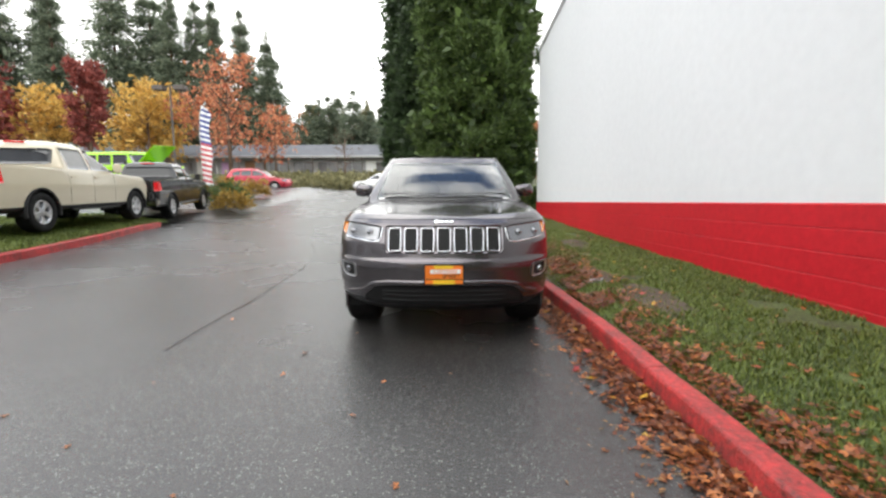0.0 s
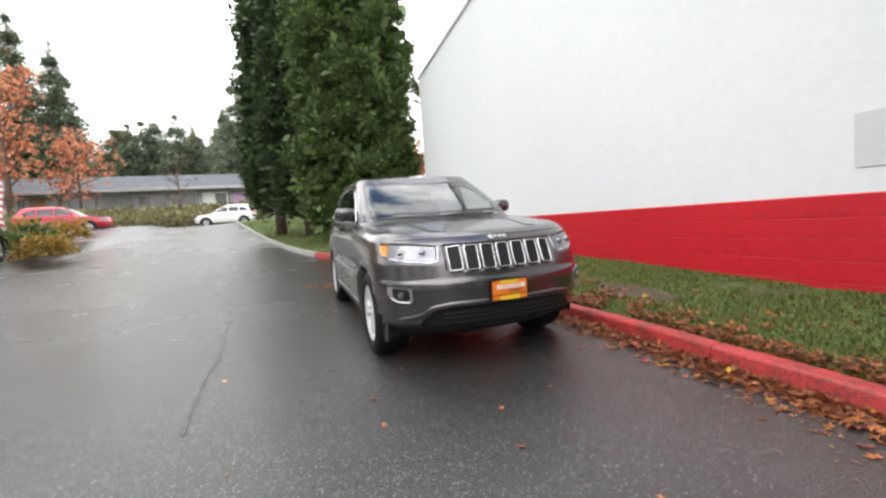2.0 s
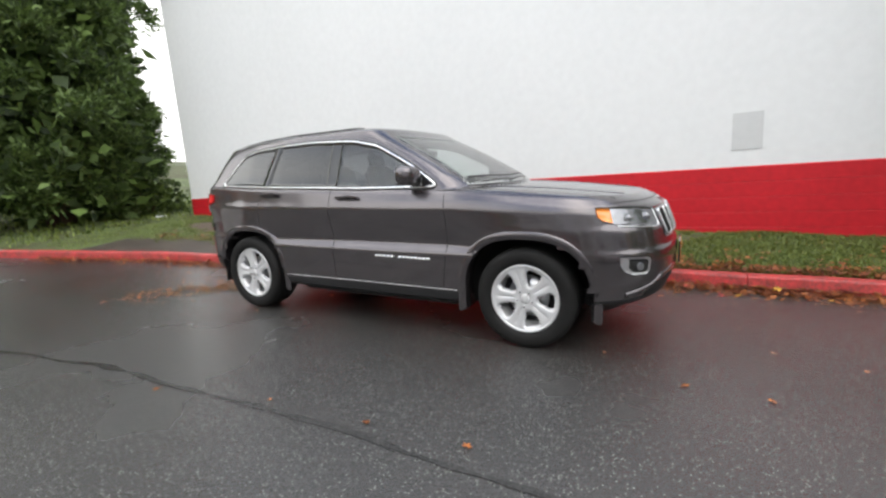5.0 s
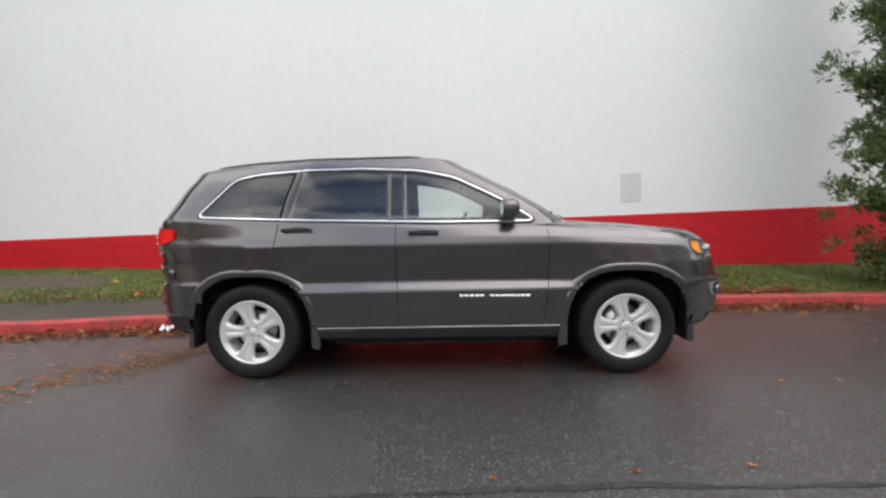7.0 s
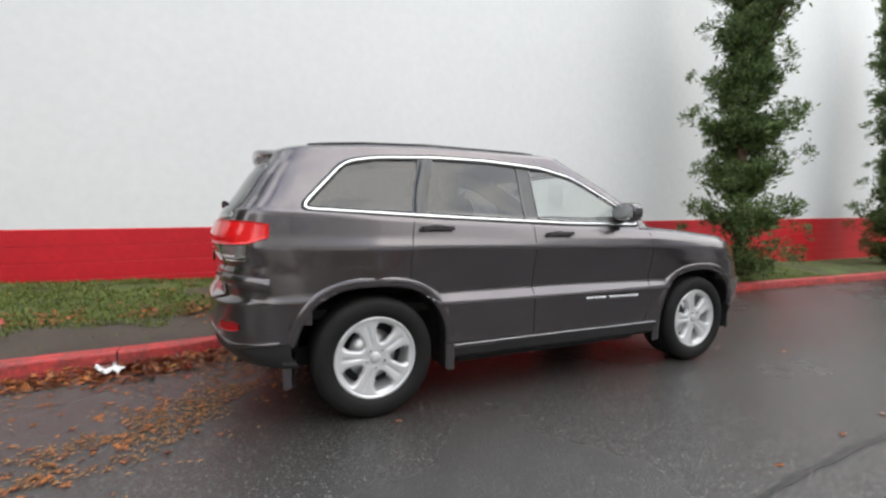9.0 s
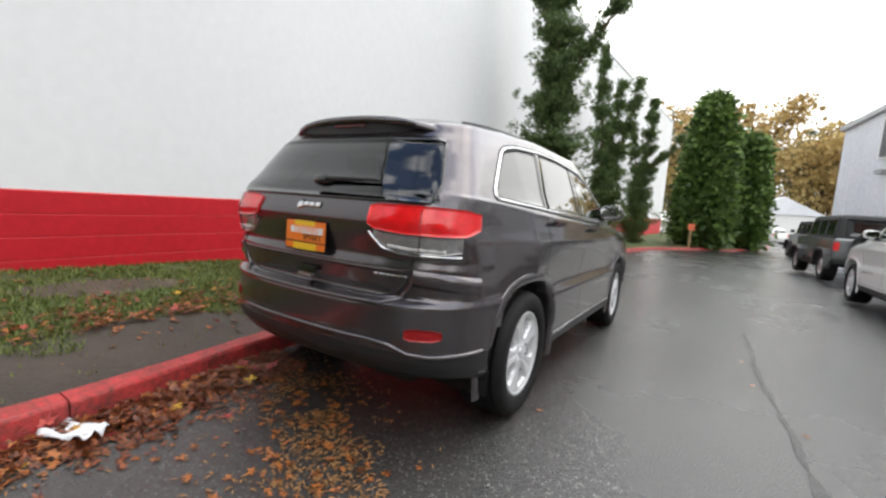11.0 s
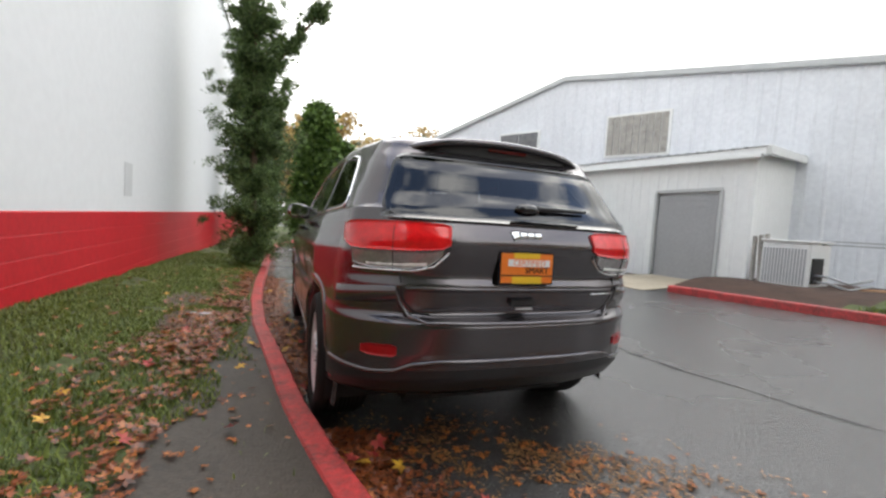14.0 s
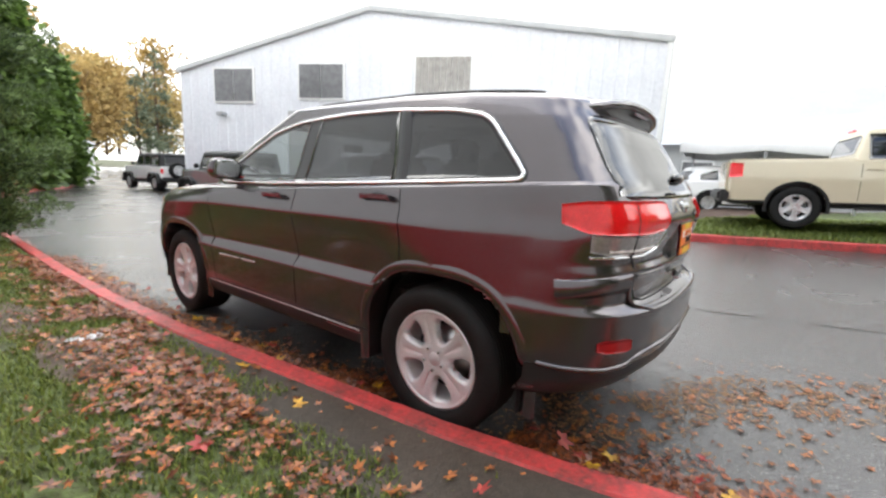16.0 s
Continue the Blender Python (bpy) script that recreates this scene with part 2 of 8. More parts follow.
def obj(name, verts, faces, material, parent=None, label="", smooth=True):
    """One mesh object from lists, under parent."""
    me = bpy.data.meshes.new(name)
    me.from_pydata([tuple(map(float, v)) for v in verts], [], [tuple(map(int, f)) for f in faces])
    if smooth:
        me.polygons.foreach_set("use_smooth", [True] * len(me.polygons))
    for mm in (material if isinstance(material, (list, tuple)) else [material]):
        me.materials.append(mm)
    me.update()
    ob = new(name, me)
    ob.parent = parent
    if label:
        ob["label"] = label
    return ob


def part(name, bm, material, parent=None, label="", smooth=False):
    me = bpy.data.meshes.new(name)
    bm.to_mesh(me)
    bm.free()
    if smooth:
        me.polygons.foreach_set("use_smooth", [True] * len(me.polygons))
    for mm in (material if isinstance(material, (list, tuple)) else [material]):
        me.materials.append(mm)
    ob = new(name, me)
    ob.parent = parent
    if label:
        ob["label"] = label
    return ob


def box_bm(sx, sy, sz, bevel=0.0, m=None, bm=None, seg=2):
    """A box centred on the origin of m, edges rounded."""
    b = bm or bmesh.new()
    r = bmesh.ops.create_cube(b, size=1.0, matrix=(m or Matrix()) @ Matrix.Diagonal((sx, sy, sz, 1)))
    if bevel:
        vs = set(r["verts"])
        es = [e for e in b.edges if e.verts[0] in vs and e.verts[1] in vs]
        bmesh.ops.bevel(b, geom=es, offset=bevel, segments=seg, affect="EDGES", clamp_overlap=True)
    return b


def cyl_bm(r1, r2, h, seg=20, m=None, bm=None, caps=True):
    """A cone or cylinder along z, from 0 to h."""
    b = bm or bmesh.new()
    bmesh.ops.create_cone(b, cap_ends=caps, segments=seg, radius1=r1, radius2=r2, depth=h, matrix=(m or Matrix()) @ Matrix.Translation((0, 0, h / 2)))
    return b


def lathe(profile, seg=48, axis="x"):
    """Verts and faces of a profile of (radius, along) turned about the axis."""
    vs, fs, k = [], [], len(profile)
    for i in range(seg):
        a = 2 * math.pi * i / seg
        for r, h in profile:
            vs.append((h, r * math.cos(a), r * math.sin(a)) if axis == "x" else (r * math.cos(a), r * math.sin(a), h))
    for i in range(seg):
        j = (i + 1) % seg
        for q in range(k - 1):
            fs.append((i * k + q, j * k + q, j * k + q + 1, i * k + q + 1))
    return vs, fs


def tube(points, r, seg=8, closed=False):
    """Verts and faces of a round bar along points."""
    vs, fs, n = [], [], len(points)
    pts = [Vector(p) for p in points]
    for i, p in enumerate(pts):
        a, b = pts[max(0, i - 1)], pts[min(n - 1, i + 1)]
        if closed:
            a, b = pts[i - 1], pts[(i + 1) % n]
        t = (b - a).normalized()
        u = t.cross(Vector((0, 0, 1)))
        u = u.normalized() if u.length > 0.05 else t.cross(Vector((1, 0, 0))).normalized()
        v = t.cross(u)
        rr = r[i] if isinstance(r, (list, tuple)) else r
        for k in range(seg):
            an = 2 * math.pi * k / seg
            vs.append(p + u * rr * math.cos(an) + v * rr * math.sin(an))
    for i in range(n if closed else n - 1):
        j = (i + 1) % n
        for k in range(seg):
            q = (k + 1) % seg
            fs.append((i * seg + k, i * seg + q, j * seg + q, j * seg + k))
    if not closed:
        fs.append(tuple(range(seg))[::-1])
        fs.append(tuple(range((n - 1) * seg, n * seg)))
    return vs, fs


def interp(x, xs, ys):
    return float(np.interp(x, xs, ys))

# ---- the lie of the land ----
def lie(y):
    """Height of the road along y: a gentle climb that steepens to a street."""
    if y < -10:
        return -0.21 + 0.012 * (max(y, -60) + 10)
    if y < 2:
        return 0.021 * y
    if y < 27:
        return 0.021 * y + 0.0023 * (y - 2) ** 2
    if y < 34:
        return 2.0 + 0.01 * (y - 27)
    if y < 41:
        return 2.07 + 0.30 * (y - 34)
    if y < 75:
        return 4.17 + 0.01 * (y - 41)
    return 4.51 + 0.09 * (min(y, 260) - 75)


def cross(x, y):
    """Cross fall of the lane: it rises towards the far side."""
    return 0.042 * min(5, max(0, -3 - x)) * min(1, max(0, (12 - y) / 6))


def floor_z(x, y):
    return lie(y) + cross(x, y)


KERB_Y = [-80, -45, -35, -30, -27, -24, -20, -16, -12, -8, -5, -3.5, -2, -0.5, 0.2, 0.85, 1.3, 1.65, 2.0, 2.3, 2.6, 2.9, 3.4, 4.7, 5.7, 7.8, 10.0, 12.6, 16, 20, 25, 30, 34]
KERB_X = [-8.5, -6.6, -5.6, -4.4, -3.2, -1.5, 0.3, 1.03, 1.21, 1.27, 1.30, 1.31, 1.29, 1.20, 1.115, 1.04, 0.99, 0.95, 0.89, 0.835, 0.77, 0.72, 0.665, 0.44, 0.28, -0.35, -1.1, -1.7, -2.4, -3.2, -4.2, -5.4, -7.2]


def kerb_x(y):
    return interp(y, KERB_Y, KERB_X)


WALL_X, WALL_Y0, WALL_Y1 = 3.14, -52.0, 8.9


def wall_top(y):
    return 6.9 - 0.1 * y


def verge_z(x, y):
    """Top of the grass bank between the kerb and the wall."""
    k = kerb_x(y) + 0.16
    u = min(1.0, max(0.0, (x - k) / max(0.3, WALL_X - k)))
    rise = interp(y, [-12, -8, -3, 2, 6, 9, 14], [0.08, 0.16, 0.20, 0.26, 0.30, 0.3, 0.25])
    return lie(y) + 0.115 + rise * u * (1.2 - 0.2 * u) + 0.025 * noise.noise((x * 1.3, y * 1.3, 0)) * min(1, u * 6)


def sheet(name, xs, ys, zf, material, parent=None, **tags):
    vs = [(x, y, zf(x, y)) for y in ys for x in xs]
    n = len(xs)
    fs = [(j * n + i, j * n + i + 1, (j + 1) * n + i + 1, (j + 1) * n + i) for j in range(len(ys) - 1) for i in range(n - 1)]
    return tagged(obj(name, vs, fs, material, parent), **tags)


ground_y = sorted({*np.arange(-60, 45, 0.75).round(2), *range(-400, -60, 20), *range(45, 420, 5), 41.0, 34.0, 27.0})
ground_x = sorted({*range(-400, -40, 30), *range(-40, 42, 1), *range(42, 400, 30)})
ground = sheet("ground", ground_x, ground_y, floor_z, [M_ASPHALT, M_TERRAIN], kind="structure",
               label="wet dark asphalt lane climbing to a street, grassy hill beyond", category="ground")
for p in ground.data.polygons:
    c = p.center
    p.material_index = 1 if c.y > 34 or c.y < -90 or abs(c.x) > 60 else 0

verge_u = np.linspace(0, 1, 15)
verge_v, verge_f = [], []
verge_ys = sorted({*np.arange(-12, 16.01, 0.25).round(2), *np.arange(-60, -12, 1.0), *np.arange(16, 34, 1.0)})
for y in verge_ys:
    x0 = kerb_x(y) + 0.10
    x1 = WALL_X + 0.05 if -56 < y < WALL_Y1 else 22.0
    for u in verge_u:
        x = x0 + (x1 - x0) * u
        verge_v.append((x, y, verge_z(x, y)))
for j in range(len(verge_ys) - 1):
    for i in range(14):
        a = j * 15 + i
        verge_f.append((a, a + 1, a + 16, a + 15))
verge = tagged(obj("grass_verge", verge_v, verge_f, M_GRASSBED), "patchy green grass verge with bare soil, raised behind the kerb", "grass", kind="structure")

# white block building with a red painted base
RED_TOP = 1.125
wall = thing("wall_east", label="long white painted block wall with a red painted base", category="wall", kind="structure")
wv, wf = [], []
wys = np.linspace(WALL_Y0, WALL_Y1, 60)
for y in wys:
    wv += [(WALL_X, y, RED_TOP - 0.01), (WALL_X, y, wall_top(y)), (WALL_X + 0.3, y, wall_top(y)), (WALL_X + 0.3, y, -1.5)]
for i in range(59):
    for k in range(3):
        wf.append((i * 4 + k, i * 4 + k + 1, i * 4 + 5 + k, i * 4 + 4 + k))
wf += [(0, 1, 2, 3), tuple(59 * 4 + k for k in (3, 2, 1, 0))]
obj("white_wall_face", wv, wf, M_WALL, wall, smooth=False)

# ---- car bodies: plan contours stacked from sill to roof ----
from mathutils.bvhtree import BVHTree


class Shell:
    """A car's outer skin. Rings run from the underside up; y- is the front."""

    def __init__(self, rings, nf=14, ns=110, nr=12, fine=0.02):
        self.nf, self.ns, self.nr = nf, ns, nr
        keys = [self._ring(r) for r in rings]
        rows = [keys[0]]
        for a, b in zip(keys, keys[1:]):
            step = np.abs(b - a).max(axis=1)
            k = max(1, int(math.ceil(np.percentile(step, 60) / fine)))
            k = min(k, 40)
            rows += [a + (b - a) * (i / k) for i in range(1, k + 1)]
        rows = np.array(rows)
        self.rows = rows
        nrow, half = rows.shape[:2]
        full = np.concatenate([rows, rows[:, -2:0:-1] * (-1, 1, 1)], axis=1)
        self.verts = full.reshape(-1, 3)
        n = full.shape[1]
        faces = []
        for i in range(nrow - 1):
            for j in range(n):
                k = (j + 1) % n
                faces.append((i * n + k, i * n + j, (i + 1) * n + j, (i + 1) * n + k))
        self.faces = np.array(faces)
        v = self.verts[self.faces]
        fn = np.cross(v[:, 2] - v[:, 0], v[:, 3] - v[:, 1])
        vn = np.zeros_like(self.verts)
        for c in range(4):
            np.add.at(vn, self.faces[:, c], fn)
        self.normals = vn / np.maximum(np.linalg.norm(vn, axis=1, keepdims=True), 1e-9)
        self.centres = v.mean(axis=1)
        self.facing = fn / np.maximum(np.linalg.norm(fn, axis=1, keepdims=True), 1e-12)
        self.bvh = BVHTree.FromPolygons([tuple(p) for p in self.verts], [tuple(map(int, f)) for f in faces])

    def _ring(self, r):
        yf, df, nf, yr, dr, nr = r["f"] + r["r"]
        ys_w, ws = r["w"]
        ys_z, zs = r["z"]
        w = lambda y: np.interp(y, ys_w, ws)
        pts = []
        for i in range(self.nf):
            a = math.pi / 2 * i / self.nf
            x, y = math.sin(a) ** (2 / nf), yf + df * (1 - math.cos(a) ** (2 / nf))
            pts.append((x * w(yf + df), y))
        for i in range(self.ns + 1):
            y = yf + df + (yr - dr - yf - df) * i / self.ns
            pts.append((w(y), y))
        for i in range(1, self.nr + 1):
            a = math.pi / 2 * (1 - i / self.nr)
            x, y = math.sin(a) ** (2 / nr), yr - dr * (1 - math.cos(a) ** (2 / nr))
            pts.append((x * w(yr - dr), y))
        out = [(-x, y, float(np.interp(y, ys_z, zs)) + r.get("crown", 0) * (1 - (x / 0.9) ** 2)) for x, y in pts]
        return np.array(out)

    def cut(self, name, pick, material, parent, label=""):
        """The faces picked, as one mesh with the whole skin's normals."""
        f = self.faces[pick]
        used, inv = np.unique(f, return_inverse=True)
        inv = inv.reshape(f.shape)
        ob = obj(name, self.verts[used], inv, material, parent, label)
        ob.data.normals_split_custom_set_from_vertices([tuple(x) for x in self.normals[used]])
        return ob

    def hit(self, kind, side, u, v):
        """Point and normal: kind side (u=y, v=z), front or rear (u=x), nose or tail (u=degrees round the corner), top (u=x, v=y)."""
        if kind == "side":
            o, d = Vector((side * 3, u, v)), Vector((-side, 0, 0))
        elif kind == "front":
            o, d = Vector((u, -5, v)), Vector((0, 1, 0))
        elif kind == "rear":
            o, d = Vector((u, 5, v)), Vector((0, -1, 0))
        elif kind == "top":
            o, d = Vector((u, v, 3)), Vector((0, 0, -1))
        else:
            a, s, c = radians(u), (-1 if kind == "nose" else 1), (-1.0 if kind == "nose" else 1.0)
            way = Vector((side * math.sin(a), s * math.cos(a), 0))
            o, d = Vector((0, c, v)) + way * 4, -way
        p, n, _, _ = self.bvh.ray_cast(o, d)
        if p is None:
            return None
        return p, (n if n.dot(d) < 0 else -n)

    def patch(self, name, kind, side, rows, material, parent, off=0.004, nu=24, nv=8, depth=0.012, label=""):
        """A panel that follows the skin, between a low and a high line: rows of (u, low, high)."""
        us = [r[0] for r in rows]
        grid, ok = [], True
        for i in range(nu + 1):
            u = us[0] + (us[-1] - us[0]) * i / nu
            lo, hi = np.interp(u, us, [r[1] for r in rows]), np.interp(u, us, [r[2] for r in rows])
            for j in range(nv + 1):
                h = self.hit(kind, side, u, lo + (hi - lo) * j / nv)
                if h is None:
                    h = grid[-1] if grid else (Vector((0, 0, 0)), Vector((0, 0, 1)))
                grid.append(h)
        vs = [p + n * off for p, n in grid] + [p + n * (off - depth) for p, n in grid]
        m, k, fs = len(grid), nv + 1, []
        for i in range(nu):
            for j in range(nv):
                a = i * k + j
                fs.append((a, a + k, a + k + 1, a + 1))
        rim = [i * k for i in range(nu + 1)] + [nu * k + j for j in range(1, k)] + [i * k + nv for i in range(nu - 1, -1, -1)] + [j for j in range(nv - 1, 0, -1)]
        for a, b in zip(rim, rim[1:] + rim[:1]):
            fs.append((a, b, b + m, a + m))
        ob = obj(name, vs, fs, material, parent, label)
        e = ob.data
        e.polygons.foreach_set("use_smooth", [i < nu * nv for i in range(len(e.polygons))])
        mid = (nu // 2) * k + nv // 2
        if e.polygons[(nu // 2) * nv + nv // 2].normal.dot(grid[mid][1]) < 0:
            e.flip_normals()
        return ob

    def strip(self, name, kind, side, pts, material, parent, width=0.015, rise=0.006, step=0.03, closed=False, sink=0.01, label=""):
        """A moulding laid on the skin along a line of (u, v)."""
        line = []
        loop = list(pts) + ([pts[0]] if closed else [])
        for (a, b), (c, d) in zip(loop, loop[1:]):
            n = max(1, int(math.hypot(c - a, (d - b)) / step)) if kind in ("side", "front", "rear", "top") else max(1, int(abs(c - a) / 2 + abs(d - b) / step))
            line += [(a + (c - a) * i / n, b + (d - b) * i / n) for i in range(n)]
        line.append(loop[-1])
        hs = [self.hit(kind, side, u, v) for u, v in line]
        hs = [h for h in hs if h]
        vs, fs = [], []
        for i, (p, n) in enumerate(hs):
            t = (hs[min(i + 1, len(hs) - 1)][0] - hs[max(i - 1, 0)][0]).normalized()
            s = n.cross(t).normalized() * width / 2
            vs += [p + s - n * sink, p + s * 0.9 + n * rise * 0.7, p + n * rise, p - s * 0.9 + n * rise * 0.7, p - s - n * sink]
        for i in range(len(hs) - 1):
            for q in range(4):
                fs.append((i * 5 + q, i * 5 + q + 1, i * 5 + 6 + q, i * 5 + 5 + q))
        return obj(name, vs, fs, material, parent, label)


def inside(poly, y, z):
    """Which of the points lie in a polygon."""
    y, z = np.asarray(y), np.asarray(z)
    res = np.zeros(y.shape, bool)
    for (a, b), (c, d) in zip(poly, poly[1:] + poly[:1]):
        cross = (b > z) != (d > z)
        res ^= cross & (y < (c - a) * (z - b) / ((d - b) if d != b else 1e-9) + a)
    return res


def rounded(poly, r=0.05, n=4):
    """The polygon with its corners rounded off."""
    out = []
    k = len(poly)
    for i in range(k):
        p, a, b = Vector(poly[i]), Vector(poly[i - 1]), Vector(poly[(i + 1) % k])
        ra, rb = min(r, (a - p).length * 0.45), min(r, (b - p).length * 0.45)
        s, e = p + (a - p).normalized() * ra, p + (b - p).normalized() * rb
        for q in range(n + 1):
            t = q / n
            out.append(tuple((1 - t) ** 2 * s + 2 * t * (1 - t) * p + t * t * e))
    return out


def wheel_spokes(parent, name, r_rim, spokes, material, face, width=0.128):
    """A cast wheel face: rim lip, dished spokes in pairs, hub, nuts. Faces -x."""
    prof = [(r_rim * 0.80, 0.10), (r_rim * 0.87, 0.01), (r_rim * 0.905, face + 0.008), (r_rim * 0.95, face - 0.012), (r_rim, face - 0.010), (r_rim * 1.02, face + 0.004), (r_rim * 0.98, 0.02), (r_rim * 0.96, 0.16)]
    vs, fs = lathe(prof, 56)
    rim = obj(name, vs, fs, material, parent)
    # cast face: a dished disc pierced by rounded windows between the spokes
    nth, nr = 40 * spokes, 26
    r0, r1 = 0.030, r_rim * 0.945
    pitch = 2 * math.pi / spokes

    def depth(r, th):
        """Signed size of the window at this place, above 0 inside."""
        d = (th + pitch / 2) % pitch - pitch / 2
        a, b = r_rim * 0.38, r_rim * 0.87
        u = (r - (a + b) / 2) / ((b - a) / 2)
        half = (0.285 + 0.05 * (u + 1) / 2) * width / 0.128 * 6 / (spokes + 1)
        return 1 - (abs(u) ** 3.2 + abs(d / half) ** 3.2), d

    grid = {}
    fv, ff = [], []
    for i in range(nr + 1):
        r = r0 + (r1 - r0) * i / nr
        for j in range(nth):
            th = 2 * math.pi * j / nth
            w, d = depth(r, th)
            sp = abs(abs(d) - pitch / 2)
            x = face + 0.010 - 0.012 * math.sin(min(1, r / r1) * math.pi * 0.5)
            x += 0.007 * math.exp(-(sp / 0.07) ** 2) * min(1, max(0, (r - 0.07) / 0.03)) * min(1, max(0, (r_rim * 0.86 - r) / 0.03))
            x += 0.012 * max(0, 1 + w / 0.9) ** 2 if w < 0 else 0.012
            fv.append((x, r * math.sin(th), r * math.cos(th)))
            grid[i, j] = w
    m2 = len(fv)
    fv += [(x + 0.030, y, z) for x, y, z in fv]
    solid = lambda i, j: max(grid[i, j], grid[i + 1, j], grid[i, (j + 1) % nth], grid[i + 1, (j + 1) % nth]) < 0.25
    for i in range(nr):
        for j in range(nth):
            k = (j + 1) % nth
            q = (i * nth + j, i * nth + k, (i + 1) * nth + k, (i + 1) * nth + j)
            if solid(i, j):
                ff.append(q)
                for di, dj, e in ((-1, 0, (q[0], q[1])), (1, 0, (q[2], q[3])), (0, -1, (q[3], q[0])), (0, 1, (q[1], q[2]))):
                    if 0 <= i + di < nr and not solid(i + di, (j + dj) % nth):
                        ff.append((e[1], e[0], e[0] + m2, e[1] + m2))
    obj("spokes", fv, ff, material, rim)
    vs, fs = lathe([(0.0, face - 0.002), (0.028, face - 0.002), (0.034, face + 0.003), (0.036, face + 0.02)], 28)
    obj("hub_cap", vs, fs, material, rim)
    for i in range(5):
        a = 2 * math.pi * (i + 0.5) / 5
        bm = cyl_bm(0.011, 0.009, 0.022, 6, Matrix.Translation((face + 0.012, 0.058 * math.cos(a), 0.058 * math.sin(a))) @ Matrix.Rotation(-math.pi / 2, 4, "Y"))
        part("lug_nut", bm, M_CHROME, rim)
    vs, fs = lathe([(0.0, 0.055), (0.15, 0.055), (0.155, 0.075), (0.0, 0.075)], 32)
    obj("brake_disc", vs, fs, M_SATIN, rim)
    vs, fs = lathe([(0.0, 0.10), (r_rim * 0.97, 0.10)], 32)
    obj("inner_barrel", vs, fs, M_BLACKP, rim)
    return rim


def make_wheel(radius, rim_r, width=0.24, spokes=5, rim_material=None):
    """Tyre and wheel with the outer face towards -x, axle at the origin. Returns an Empty to be parented."""
    w = new("wheel")
    s = rim_r
    prof = [(s * 0.97, -0.02), (s * 1.02, -0.045), (s * 1.12, -0.062), (radius * 0.90, -0.062), (radius * 0.965, -0.05), (radius, -0.022)]
    tread = []
    for i in range(9):
        h = -0.015 + (width - 0.05) * i / 8
        tread += [(radius * 1.003, h), (radius * 1.003, h + 0.013), (radius * 0.985, h + 0.014), (radius * 0.985, h + 0.019)]
    prof += tread + [(radius * 0.965, width - 0.02), (radius * 0.88, width), (s * 1.0, width - 0.01)]
    vs, fs = lathe(prof, 64)
    obj("tyre", vs, fs, M_TYRE, w)
    wheel_spokes(w, "rim", rim_r, spokes, rim_material or M_ALLOY, -0.035)
    return w


def text_mesh(words, size, material, parent, m, name="lettering", extrude=0.001, label=""):
    """Words in the built-in font as a mesh, standing in the plane of m."""
    cu = bpy.data.curves.new(name, "FONT")
    cu.body, cu.size, cu.align_x, cu.align_y, cu.extrude = words, size, "CENTER", "CENTER", extrude
    tmp = bpy.data.objects.new(name, cu)
    scene.collection.objects.link(tmp)
    me = bpy.data.meshes.new_from_object(tmp.evaluated_get(bpy.context.evaluated_depsgraph_get()))
    bpy.data.objects.remove(tmp)
    me.materials.clear()
    me.materials.append(material)
    ob = new(name, me)
    ob.parent = parent
    ob.matrix_local = m
    if label:
        ob["label"] = label
    return ob

# ---- the grey estate car ----
CAR_TILT = 1.2
Y7 = [-2.4, -1.9, -1.45, -0.9, 0.0, 1.0, 1.45, 1.9, 2.4]


def ring(z, w, yf, df, nf, yr, dr, nr, crown=0.0):
    z = [z] * 9 if isinstance(z, (int, float)) else z
    w = [w] * 9 if isinstance(w, (int, float)) else w
    return {"z": (Y7, z), "w": (Y7, w), "f": (yf, df, nf), "r": (yr, dr, nr), "crown": crown}


